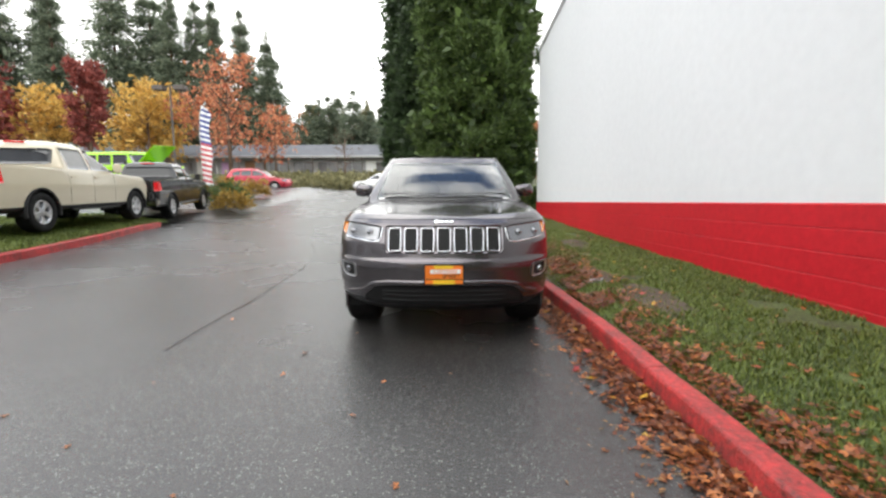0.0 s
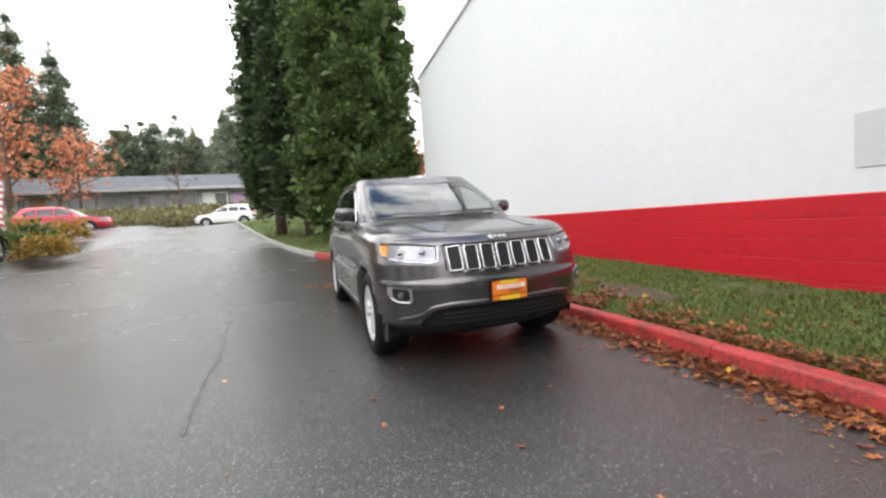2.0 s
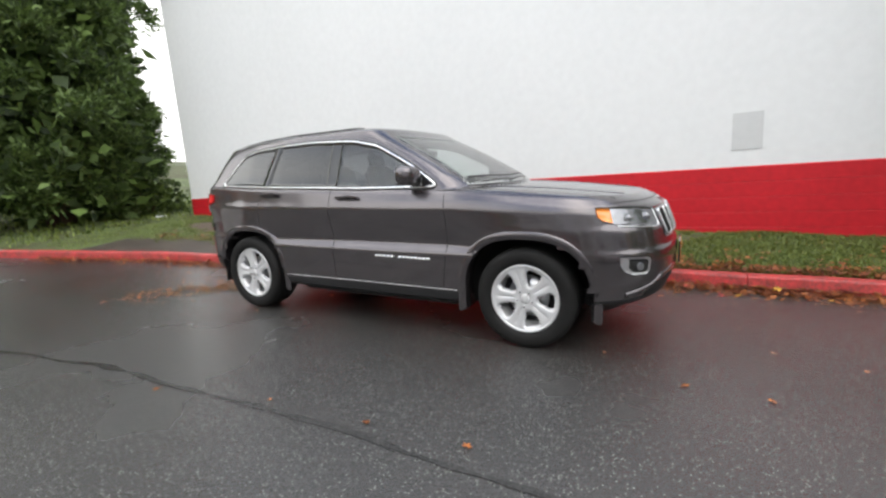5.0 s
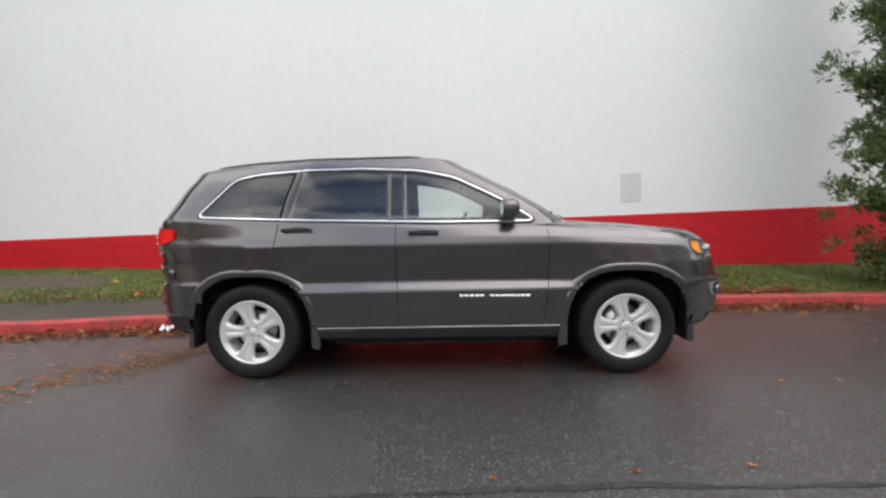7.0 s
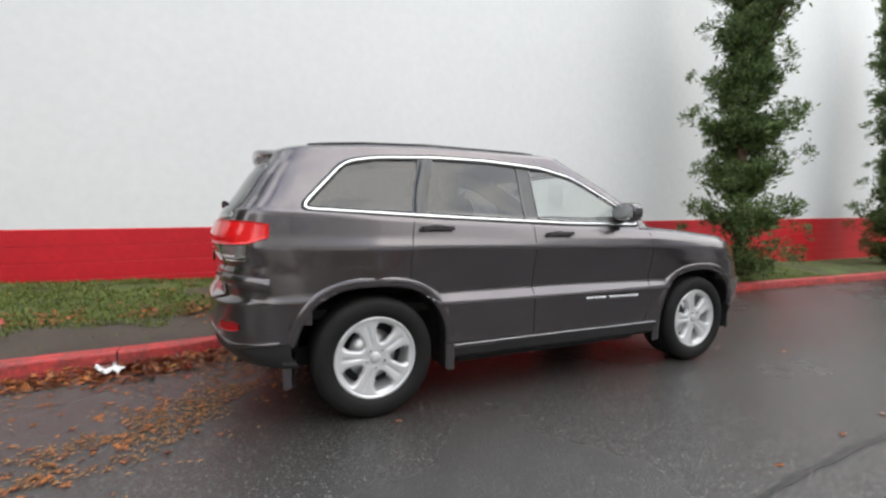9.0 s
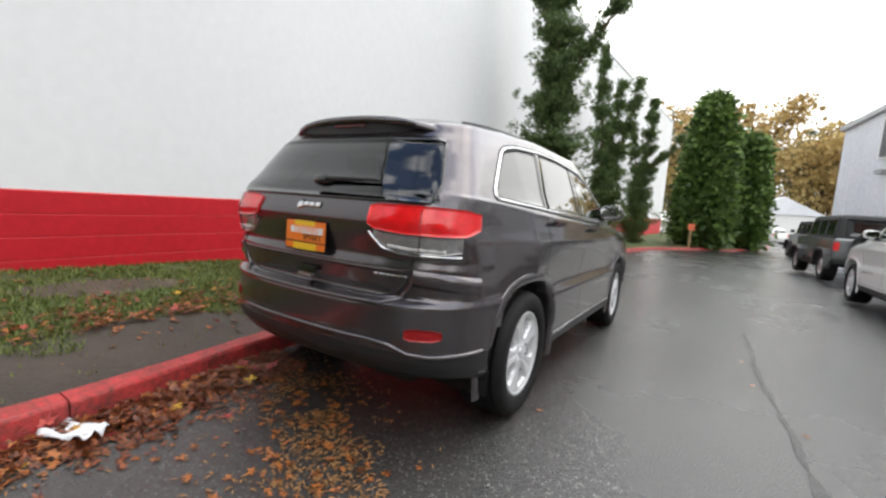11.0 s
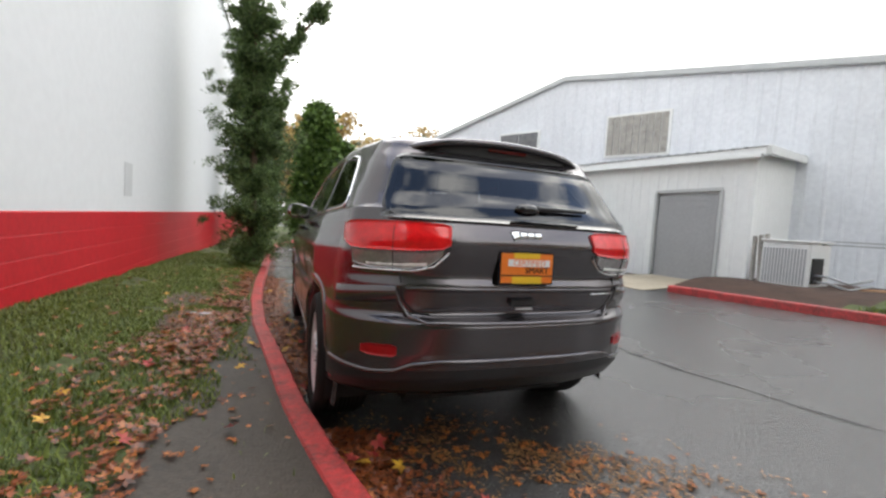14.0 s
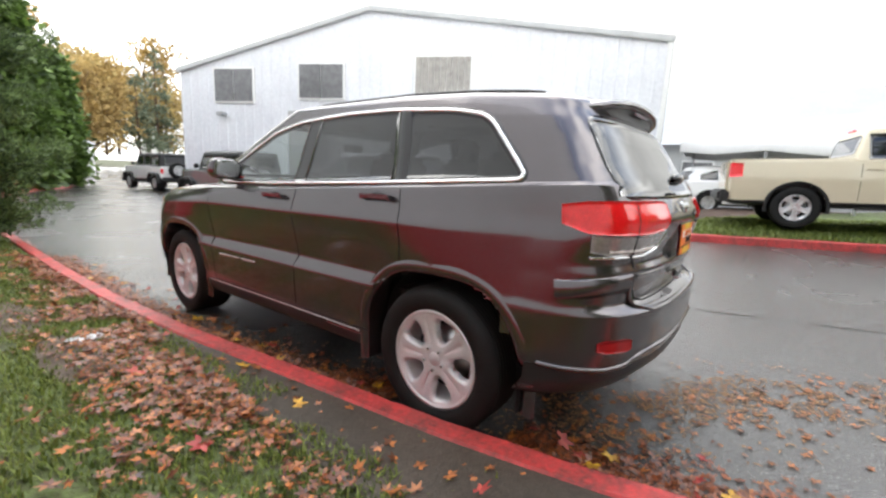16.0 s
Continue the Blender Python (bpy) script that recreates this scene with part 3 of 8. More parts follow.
def estate_rings():
    belt = [1.035, 1.075, 1.105, 1.145, 1.165, 1.205, 1.225, 1.245, 1.262]
    up = lambda k: [b + k for b in belt]
    rr = [
        ring(0.27, 0.62, -1.92, 0.55, 2.6, 2.02, 0.4, 3),
        ring([0.26, 0.26, 0.27, 0.27, 0.27, 0.28, 0.30, 0.325, 0.345], 0.83, -2.12, 0.62, 2.5, 2.21, 0.52, 2.7),
        ring([0.30, 0.30, 0.31, 0.31, 0.31, 0.32, 0.34, 0.365, 0.385], [0.88, 0.92, 0.93, 0.915, 0.91, 0.915, 0.925, 0.89, 0.84], -2.21, 0.72, 2.25, 2.29, 0.52, 2.7),
        ring([0.38, 0.38, 0.38, 0.37, 0.37, 0.38, 0.40, 0.435, 0.455], [0.885, 0.935, 0.948, 0.93, 0.925, 0.93, 0.942, 0.90, 0.84], -2.33, 0.70, 2.5, 2.355, 0.54, 2.7),
        ring([0.52, 0.52, 0.52, 0.50, 0.50, 0.50, 0.52, 0.56, 0.58], [0.885, 0.94, 0.955, 0.938, 0.932, 0.938, 0.95, 0.905, 0.84], -2.385, 0.70, 2.6, 2.38, 0.56, 2.7),
        ring([0.66, 0.67, 0.68, 0.685, 0.685, 0.685, 0.69, 0.70, 0.71], [0.885, 0.943, 0.960, 0.945, 0.943, 0.945, 0.955, 0.908, 0.84], -2.405, 0.70, 2.6, 2.385, 0.56, 2.7),
        ring([0.72, 0.72, 0.735, 0.742, 0.745, 0.745, 0.75, 0.745, 0.73], [0.885, 0.943, 0.958, 0.910, 0.897, 0.910, 0.953, 0.905, 0.84], -2.395, 0.70, 2.6, 2.375, 0.54, 2.8),
        ring([0.74, 0.745, 0.76, 0.77, 0.775, 0.775, 0.78, 0.775, 0.755], [0.885, 0.942, 0.957, 0.912, 0.899, 0.912, 0.952, 0.895, 0.82], -2.38, 0.69, 2.55, 2.300, 0.42, 3.0),
        ring([0.86, 0.87, 0.89, 0.90, 0.90, 0.90, 0.90, 0.90, 0.90], [0.88, 0.938, 0.953, 0.935, 0.928, 0.935, 0.948, 0.880, 0.80], -2.355, 0.68, 2.5, 2.340, 0.42, 3.0),
        ring([0.90, 0.91, 0.93, 0.945, 0.945, 0.945, 0.945, 0.945, 0.945], [0.876, 0.933, 0.949, 0.942, 0.938, 0.942, 0.946, 0.876, 0.797], -2.335, 0.68, 2.45, 2.318, 0.41, 3.1),
        ring([0.96, 0.98, 1.01, 1.025, 1.03, 1.04, 1.045, 1.05, 1.05], [0.87, 0.924, 0.943, 0.954, 0.956, 0.954, 0.944, 0.870, 0.79], -2.31, 0.68, 2.4, 2.347, 0.40, 3.2),
        ring([1.00, 1.03, 1.06, 1.085, 1.09, 1.10, 1.105, 1.11, 1.12], [0.855, 0.902, 0.922, 0.938, 0.936, 0.933, 0.920, 0.856, 0.785], -2.285, 0.62, 2.35, 2.357, 0.40, 3.2),
        ring(belt, [0.80, 0.855, 0.885, 0.905, 0.908, 0.903, 0.890, 0.846, 0.785], -2.235, 0.56, 2.2, 2.292, 0.34, 3.2),
        ring([1.065, 1.095, 1.125, 1.155, 1.170, 1.21, 1.23, 1.25, 1.267], [0.76, 0.82, 0.855, 0.888, 0.900, 0.895, 0.882, 0.840, 0.78], -2.16, 0.45, 2.2, 2.285, 0.32, 3.2),
        ring([1.13, 1.13, 1.14, 1.163, 1.174, 1.213, 1.233, 1.253, 1.27], [0.70, 0.76, 0.83, 0.880, 0.897, 0.892, 0.879, 0.837, 0.777], -1.60, 0.40, 2.2, 2.282, 0.31, 3, 0.012),
        ring([1.16, 1.16, 1.16, 1.168, 1.178, 1.216, 1.236, 1.256, 1.273], [0.68, 0.72, 0.80, 0.873, 0.894, 0.889, 0.876, 0.834, 0.774], -1.20, 0.36, 2.4, 2.280, 0.31, 3, 0.015),
        ring([1.165, 1.165, 1.165, 1.172, 1.185, 1.22, 1.24, 1.26, 1.278], [0.68, 0.72, 0.79, 0.866, 0.890, 0.886, 0.873, 0.830, 0.77], -1.12, 0.34, 2.4, 2.277, 0.31, 3, 0.01),
    ]
    base_z = [1.175, 1.175, 1.175, 1.18, 1.19, 1.225, 1.245, 1.265, 1.28]
    for k, (w, yf, yr, df, dr) in {0.2: (0.846, -0.955, 2.23, 0.30, 0.31), 0.4: (0.812, -0.79, 2.19, 0.27, 0.30), 0.6: (0.778, -0.61, 2.15, 0.25, 0.29), 0.8: (0.742, -0.41, 2.10, 0.23, 0.28), 0.92: (0.716, -0.285, 2.065, 0.22, 0.27)}.items():
        top = [1.58, 1.60, 1.62, 1.655, 1.68, 1.675, 1.655, 1.615, 1.580]
        z = [b + (t - b) * k for b, t in zip(base_z, top)]
        taper = [1.0, 1.0, 1.0, 1.0, 1.0, 0.995, 0.975, 0.940, 0.895]
        rr.append(ring(z, [w * t for t in taper], yf, df, 2.8, yr, dr, 3))
    tp = (1, 1, 1, 1, 1, 0.995, 0.975, 0.94, 0.895)
    rr.append(ring([1.62, 1.64, 1.655, 1.678, 1.698, 1.692, 1.671, 1.632, 1.595], [0.688 * t for t in tp], -0.20, 0.24, 2.6, 2.04, 0.27, 3))
    rr.append(ring([1.65, 1.66, 1.675, 1.695, 1.716, 1.711, 1.690, 1.650, 1.617], [0.645 * t for t in tp], -0.11, 0.24, 2.4, 2.01, 0.26, 3))
    rr.append(ring([1.67, 1.68, 1.695, 1.71, 1.731, 1.726, 1.706, 1.667, 1.636], 0.49, 0.05, 0.25, 2.2, 1.94, 0.25, 3, 0.012))
    rr.append(ring([1.68, 1.68, 1.69, 1.71, 1.740, 1.735, 1.716, 1.683, 1.656], 0.12, 0.50, 0.2, 2.2, 1.70, 0.2, 3, 0.015))
    rr.append(ring([1.68, 1.68, 1.69, 1.71, 1.740, 1.736, 1.717, 1.683, 1.656], 0.004, 0.60, 0.1, 2.2, 1.65, 0.1, 3, 0.015))
    return rr


DLO = rounded([(-0.76, 1.195), (-0.50, 1.365), (-0.14, 1.545), (0.14, 1.605), (0.60, 1.630), (1.00, 1.626), (1.40, 1.600), (1.60, 1.562), (1.875, 1.268), (1.0, 1.232), (0.0, 1.20)], 0.07)
HUBS = [(-1.445, 0.372), (1.450, 0.372)]


def arch_line(yc, k=1.0):
    """The squared-off wheel arch line of this car, about the axle."""
    pts = []
    for i in range(25):
        th = math.pi * i / 24
        c, q = -math.cos(th), math.sin(th)
        pts.append((math.copysign(abs(c) ** 0.78, c) * 0.462, q ** 0.78 * 0.452 - 0.015))
    return [(yc + a * k, 0.375 + b * k) for a, b in pts]


def estate_car(root, paint, detailed=True):
    sh = Shell(estate_rings())
    c, fc = sh.centres, sh.facing
    x, y, z = c.T
    sidey = np.abs(fc[:, 0]) > 0.35
    hole = np.zeros(len(c), bool)
    for yc, zc in HUBS:
        loop = arch_line(yc, 1.03)
        loop = [(loop[0][0], 0.0)] + loop + [(loop[-1][0], 0.0)]
        hole |= inside(loop, y, z) & (np.abs(x) > 0.45) & (z < 1.0)
    dlo = inside(DLO, y, z) & (np.abs(x) > 0.5)
    WS = [(-0.73, 1.205), (0.73, 1.205), (0.63, 1.615), (-0.63, 1.615)]
    RW = [(-0.70, 1.225), (0.70, 1.225), (0.59, 1.53), (-0.59, 1.53)]
    ws = inside(WS, x, z) & (fc[:, 1] < -0.25) & (y < 0.3) & (z > 1.19)
    rw = inside(RW, x, z) & (fc[:, 1] > 0.3) & (y > 1.5)
    gone = hole | dlo | ws | rw
    keep = ~gone
    low = (z < 0.385) | ((z < 0.505) & (y > 1.95)) | ((z < 0.40) & (y < -1.85))
    door_f = keep & ~low & sidey & (y > -0.83) & (y < 0.31) & (z > 0.40) & (z < 1.30)
    door_r = keep & ~low & sidey & (y > 0.31) & (y < 1.26) & (z > 0.40) & (z < 1.30)
    hood = keep & (z > 1.045) & (y < -0.99) & (np.abs(x) < 0.79) & (fc[:, 2] > 0.6)
    gate = keep & (y > 2.05) & (np.abs(x) < 0.72) & (z > 0.755) & (z < 1.64)
    taken = door_f | door_r | hood | gate | (low & keep)
    sh.cut("body", keep & ~taken, paint, root)
    sh.cut("lower_cladding", low & keep, M_BLACKP, root, "black plastic sill and bumper lower edge")
    sh.cut("hood", hood, paint, root)
    tail = sh.cut("tailgate", gate, paint, root)
    doors = {}
    for s in (-1, 1):
        doors[s, 0] = sh.cut("door", door_f & (x * s > 0), paint, root)
        doors[s, 1] = sh.cut("door", door_r & (x * s > 0), paint, root)
    # panes
    wsob = sh.patch("windscreen", "front", 1, [(-0.745, 1.195, 1.22), (-0.645, 1.195, 1.622), (0.645, 1.195, 1.622), (0.745, 1.195, 1.22)], M_GLASS, root, 0.003, 40, 14, 0.002)
    sh.strip("windscreen_frit", "front", 1, rounded([(-0.735, 1.20), (0.735, 1.20), (0.635, 1.615), (-0.635, 1.615)], 0.06), M_GLOSSB, root, 0.05, 0.002, closed=True)
    sh.patch("rear_window", "rear", 1, [(-0.72, 1.215, 1.23), (-0.61, 1.215, 1.53), (0.61, 1.215, 1.53), (0.72, 1.215, 1.23)], M_TINT, tail, 0.004, 40, 12, 0.002)
    sh.strip("rear_window_frit", "rear", 1, rounded([(-0.71, 1.22), (0.71, 1.22), (0.60, 1.54), (-0.60, 1.54)], 0.06), M_GLOSSB, tail, 0.045, 0.003, closed=True)
    lo_y, lo_z = [-0.76, 0.0, 1.0, 1.86], [1.197, 1.202, 1.234, 1.270]
    hi_y, hi_z = [-0.76, -0.50, -0.14, 0.14, 0.60, 1.00, 1.40, 1.60, 1.74, 1.875], [1.20, 1.365, 1.545, 1.603, 1.628, 1.624, 1.598, 1.555, 1.41, 1.275]

    def band(a, b, d0=0.0):
        ys = sorted({a, b, *[q for q in hi_y if a < q < b], *np.linspace(a, b, 9)})
        return [(q, interp(q, lo_y, lo_z) + d0, max(interp(q, hi_y, hi_z) - d0, interp(q, lo_y, lo_z) + d0 + 0.002)) for q in ys]

    for s in (-1, 1):
        sh.patch("window", "side", s, band(-0.60, 0.26), M_GLASS, doors[s, 0], 0.001, 30, 10, 0.002)
        sh.patch("quarter_glass", "side", s, band(-0.75, -0.60), M_GLOSSB, doors[s, 0], 0.002, 8, 4, 0.002)
        sh.patch("window", "side", s, band(0.36, 1.12), M_TINT, doors[s, 1], 0.001, 26, 10, 0.002, "dark privacy glass")
        sh.patch("rear_side_window", "side", s, band(1.12, 1.865), M_TINT, root, 0.001, 26, 10, 0.002, "dark privacy glass")
        sh.patch("pillar", "side", s, band(0.25, 0.37), M_GLOSSB, root, 0.004, 6, 10, 0.006)
        sh.strip("pillar", "side", s, [(1.165, 1.235), (1.13, 1.40), (1.065, 1.62)], M_GLOSSB, root, 0.115, 0.004)
        sh.strip("window_seal", "side", s, DLO, M_BLACKP, root, 0.05, 0.002, closed=True)
        sh.strip("chrome_window_surround", "side", s, DLO, M_CHROME, root, 0.020, 0.009, closed=True, label="chrome strip round the side windows")
        # panel gaps
        for line in ([(-0.83, 1.16), (-0.845, 0.95), (-0.84, 0.72), (-0.80, 0.42)], [(0.31, 1.20), (0.315, 0.9), (0.305, 0.42)], [(1.20, 1.235), (1.225, 1.10), (1.245, 0.92), (1.235, 0.83)], [(-0.80, 0.415), (1.0, 0.42)]):
            sh.strip("panel_gap", "side", s, line, M_SEAM, root, 0.007, 0.0012, sink=0.004)
        sh.strip("sill_strip", "side", s, [(-0.92, 0.398), (0.93, 0.402)], M_SATIN, root, 0.005, 0.004, label="bright strip along the sill")
        for i, (hy, hz) in enumerate(((0.10, 1.117), (1.06, 1.155))):
            hp, hn = sh.hit("side", s, hy, hz)
            bm = box_bm(0.020, 0.225, 0.022, 0.008, Matrix.Translation(hp + hn * 0.034))
            for q in (-0.10, 0.10):
                box_bm(0.036, 0.028, 0.026, 0.006, Matrix.Translation(hp + hn * 0.016 + Vector((0, q, 0))), bm)
            hd = part("door_handle", bm, paint, doors[s, i])
            # flat black ellipsoid: the shade behind the handle as colour, no hollow cut
            bm = bmesh.new()
            bmesh.ops.create_uvsphere(bm, u_segments=16, v_segments=8, radius=1, matrix=Matrix.Translation(hp - hn * 0.004) @ Matrix.Diagonal((0.007, 0.075, 0.030, 1)))
            part("handle_recess_shade", bm, M_SEAM, hd, smooth=True)
        # wheel arch flares and liners
        for yc, zc in HUBS:
            line = arch_line(yc)
            line = [(line[0][0], 0.25)] + line + [(line[-1][0], 0.25)]
            pts = []
            for (a, b), (p, q) in zip(line, line[1:]):
                pts += [(a + (p - a) * t / 2, b + (q - b) * t / 2) for t in range(2)]
            pts.append(line[-1])
            xs = []
            for a, b in pts:
                r2 = math.hypot(a - yc, b - zc)
                ka = 1 + 0.06 / r2
                h = sh.hit("side", s, yc + (a - yc) * ka, zc + (b - zc) * ka)
                xs.append(abs(h[0].x) if h else 0.93)
            xs = np.convolve(np.pad(xs, 3, mode="edge"), np.ones(7) / 7, mode="valid")
            vs, fs = [], []
            for (a, b), xx in zip(pts, xs):
                d = Vector((0, a - yc, b - zc)).normalized()
                o = Vector((0, a, b))
                for off, dx in ((0.0, -0.16), (-0.004, -0.012), (0.004, 0.002), (0.026, 0.009), (0.054, 0.006), (0.068, -0.010)):
                    vs.append(o + d * off + Vector((s * (xx + dx), 0, 0)))
            for i in range(len(pts) - 1):
                for q in range(5):
                    fs.append((i * 6 + q, i * 6 + q + 1, i * 6 + 7 + q, i * 6 + 6 + q))
            obj("wheel_arch_flare", vs, fs, paint, root)
            vs, fs = [], []
            for (a, b) in pts:
                vs += [(s * 0.90, a, b), (s * 0.50, a, b), (s * 0.5, yc, 0.4)]
            for i in range(len(pts) - 1):
                fs += [(i * 3, i * 3 + 1, i * 3 + 4, i * 3 + 3), (i * 3 + 1, i * 3 + 2, i * 3 + 5, i * 3 + 4)]
            obj("wheel_well", vs, fs, M_SEAM, root)
        # mirror
        mp = Vector((s * 0.945, -0.535, 1.29))
        bm = bmesh.new()
        bmesh.ops.create_uvsphere(bm, u_segments=28, v_segments=16, radius=1)
        for v in bm.verts:
            x_, y_, z_ = (math.copysign(abs(q) ** 0.72, q) for q in v.co)
            v.co = mp + Vector((x_ * 0.115, min(y_ * 0.085, 0.045), z_ * (0.072 + 0.010 * s * x_)))
        mir = part("door_mirror", bm, paint, root, smooth=True)
        bm = bmesh.new()
        bmesh.ops.create_uvsphere(bm, u_segments=28, v_segments=16, radius=1)
        for v in bm.verts:
            x_, y_, z_ = (math.copysign(abs(q) ** 0.72, q) for q in v.co)
            v.co = mp + Vector((x_ * 0.098, 0.043 + y_ * 0.005, z_ * 0.064))
        part("mirror_glass", bm, M_CHROME, mir, smooth=True)
        part("mirror_base", box_bm(0.16, 0.07, 0.035, 0.012, Matrix.Translation((s * 0.875, -0.56, 1.225)) @ Matrix.Rotation(s * -0.25, 4, "Y")), M_BLACKP, mir)
        # lamps
        hl = sh.patch("headlight", "nose", s, [(22.5, 0.880, 0.985), (24.5, 0.872, 0.995), (31, 0.888, 1.010), (37.5, 0.905, 1.018), (42, 0.925, 1.022), (43.5, 0.97, 1.018)], M_LAMPIN, root, 0.004, 26, 8, 0.01)
        sh.strip("headlight_surround", "nose", s, [(22.5, 0.885), (22.7, 0.985), (24.5, 0.995), (31, 1.010), (37.5, 1.018), (43.5, 1.021)], M_SEAM, hl, 0.012, 0.006)
        sh.strip("headlight_brow", "nose", s, [(38.5, 0.900), (31, 0.883), (24.5, 0.868), (22.2, 0.876), (22.0, 0.98)], M_CHROME, hl, 0.013, 0.008)
        sh.patch("turn_signal", "nose", s, [(39.6, 0.920, 1.012), (42.0, 0.935, 1.014), (43.4, 0.965, 1.012)], M_AMBER, hl, 0.007, 8, 4, 0.006)
        for a in (27.0, 34.5):
            p, n = sh.hit("nose", s, a, 0.945)
            bm = cyl_bm(0.038, 0.034, 0.012, 24, Matrix.Translation(p) @ n.to_track_quat("Z", "Y").to_matrix().to_4x4())
            pr = part("projector", bm, M_LAMPIN, hl, smooth=False)
            bm = bmesh.new()
            bmesh.ops.create_uvsphere(bm, u_segments=16, v_segments=8, radius=0.028, matrix=Matrix.Translation(p))
            part("lens", bm, M_LAMPIN, pr, smooth=True)
        fog = sh.patch("fog_lamp", "nose", s, [(30.2, 0.60, 0.675), (31.0, 0.576, 0.690), (35.5, 0.582, 0.696), (37.6, 0.605, 0.698), (39.0, 0.65, 0.698)], M_SATIN, root, 0.006, 20, 6, 0.03, "bright fog lamp bezel")
        sh.patch("fog_recess", "nose", s, [(31.0, 0.605, 0.666), (31.8, 0.592, 0.678), (35.4, 0.598, 0.684), (36.8, 0.63, 0.686)], M_SEAM, fog, 0.009, 14, 6, 0.01)
        p, n = sh.hit("nose", s, 33.8, 0.637)
        bm = cyl_bm(0.030, 0.026, 0.014, 20, Matrix.Translation(p + n * 0.006) @ n.to_track_quat("Z", "Y").to_matrix().to_4x4())
        part("bulb_lens", bm, M_LAMPIN, fog)
        tl = sh.patch("tail_light", "tail", s, [(17.0, 1.100, 1.180), (18.5, 1.078, 1.190), (24, 1.066, 1.194), (31, 1.064, 1.194), (36, 1.068, 1.192), (39.0, 1.100, 1.178)], M_REDLENS, root, 0.012, 28, 8, 0.03)
        sh.patch("reverse_lens", "tail", s, [(18.5, 1.05, 1.074), (20.5, 1.005, 1.064), (24.5, 0.982, 1.062), (32, 0.982, 1.060), (35.5, 0.997, 1.064)], M_SMOKE, tl, 0.010, 22, 6, 0.03, "smoked clear lower lens")
        sh.strip("reverse_lens_bar", "tail", s, [(21.5, 1.007), (25.5, 1.0), (32.5, 1.0)], M_WHITEP, tl, 0.022, 0.013)
        sh.strip("tail_light_trim", "tail", s, [(17.2, 1.06), (20.0, 0.993), (24, 0.97), (35.5, 0.973)], M_CHROME, tl, 0.014, 0.012)
        sh.strip("tail_light_gap", "tail", s, [(27.6, 1.18), (27.6, 0.965)], M_SEAM, tl, 0.006, 0.0145)
        sh.patch("reflector", "tail", s, [(26, 0.580, 0.618), (27, 0.570, 0.626), (31.5, 0.573, 0.626), (33, 0.585, 0.618)], M_REFLEX, root, 0.006, 12, 4, 0.012, "red rear reflector")
        # roof rail
        pts = []
        for q in np.linspace(0.12, 1.80, 18):
            h = sh.hit("top", 1, s * 0.60 * (1 - 0.02 * q * q), q)
            e = min(1, (q - 0.12) / 0.12, (1.80 - q) / 0.12)
            pts.append(h[0] + Vector((0, 0, 0.000 + 0.007 * max(0, e))))
        vs, fs = tube(pts, 0.009, 8)
        obj("roof_rail", vs, fs, M_SATIN if not detailed else M_BLACKP, root)
        # lettering stand-in on the door
        for i in range(14):
            if i in (5,):
                continue
            yy = -0.165 - i * 0.0385
            sh.strip("door_badge_bar", "side", s, [(yy, 0.636 - 0.0005 * i), (yy - 0.028, 0.636 - 0.0005 * i)], M_CHROME, doors[s, 0], 0.022, 0.004, 0.02, sink=0.002)
    # hood gap, shut lines, wipers
    sh.strip("hood_gap", "nose", 1, [(0, 1.048), (20, 1.046), (38, 1.046)], M_SEAM, root, 0.007, 0.0015)
    sh.strip("hood_gap", "nose", -1, [(0, 1.048), (20, 1.046), (38, 1.046)], M_SEAM, root, 0.007, 0.0015)
    for s in (-1, 1):
        sh.strip("hood_gap", "top", s, [(s * 0.70, -2.02), (s * 0.755, -1.7), (s * 0.785, -1.2), (s * 0.77, -0.98)], M_SEAM, root, 0.007, 0.0015)
        sh.strip("hood_crease", "top", s, [(s * 0.44, -2.05), (s * 0.50, -1.6), (s * 0.56, -1.08)], paint, root, 0.09, 0.006, sink=0.001)
        sh.strip("panel_gap", "rear", s, [(s * 0.70, 1.20), (s * 0.735, 1.17)], M_SEAM, root, 0.007, 0.0015)
        wp = []
        for q in np.linspace(0, 1, 14):
            h = sh.hit("front", 1, -0.60 + 0.56 * q + (0.52 if s > 0 else 0), 1.205 + 0.015 * q)
            wp.append(h[0] + h[1] * (0.010 + 0.008 * math.sin(q * 3.1)))
        vs, fs = tube(wp, 0.006, 6)
        obj("wiper", vs, fs, M_BLACKP, root)
    cowl = [sh.hit("top", 1, q, -1.0 + 0.18 * q * q) for q in np.linspace(-0.66, 0.66, 17)]
    vs, fs = tube([p + n * -0.006 for p, n in cowl], 0.016, 8)
    obj("cowl_grille", vs, fs, M_BLACKP, root)
    # grille: chrome bar with seven framed slots
    sh.patch("grille_surround", "front", 1, [(-0.475, 0.80, 0.99), (-0.46, 0.782, 1.0), (0.46, 0.782, 1.0), (0.475, 0.80, 0.99)], paint, root, 0.006, 40, 8, 0.02)
    for i in range(7):
        cx = -0.393 + 0.131 * i
        gp, gn = sh.hit("front", 1, cx, 0.890)
        up = (sh.hit("front", 1, cx, 0.975)[0] - sh.hit("front", 1, cx, 0.805)[0]).normalized()
        side = up.cross(gn).normalized()
        gn = side.cross(up)
        gm = Matrix((side, up, gn)).transposed().to_4x4()
        gm.translation = gp + gn * 0.004
        outer, inner = rounded([(-0.054, -0.100), (0.054, -0.100), (0.054, 0.100), (-0.054, 0.100)], 0.02), rounded([(-0.045, -0.090), (0.045, -0.090), (0.045, 0.090), (-0.045, 0.090)], 0.016)
        k_ = len(outer)
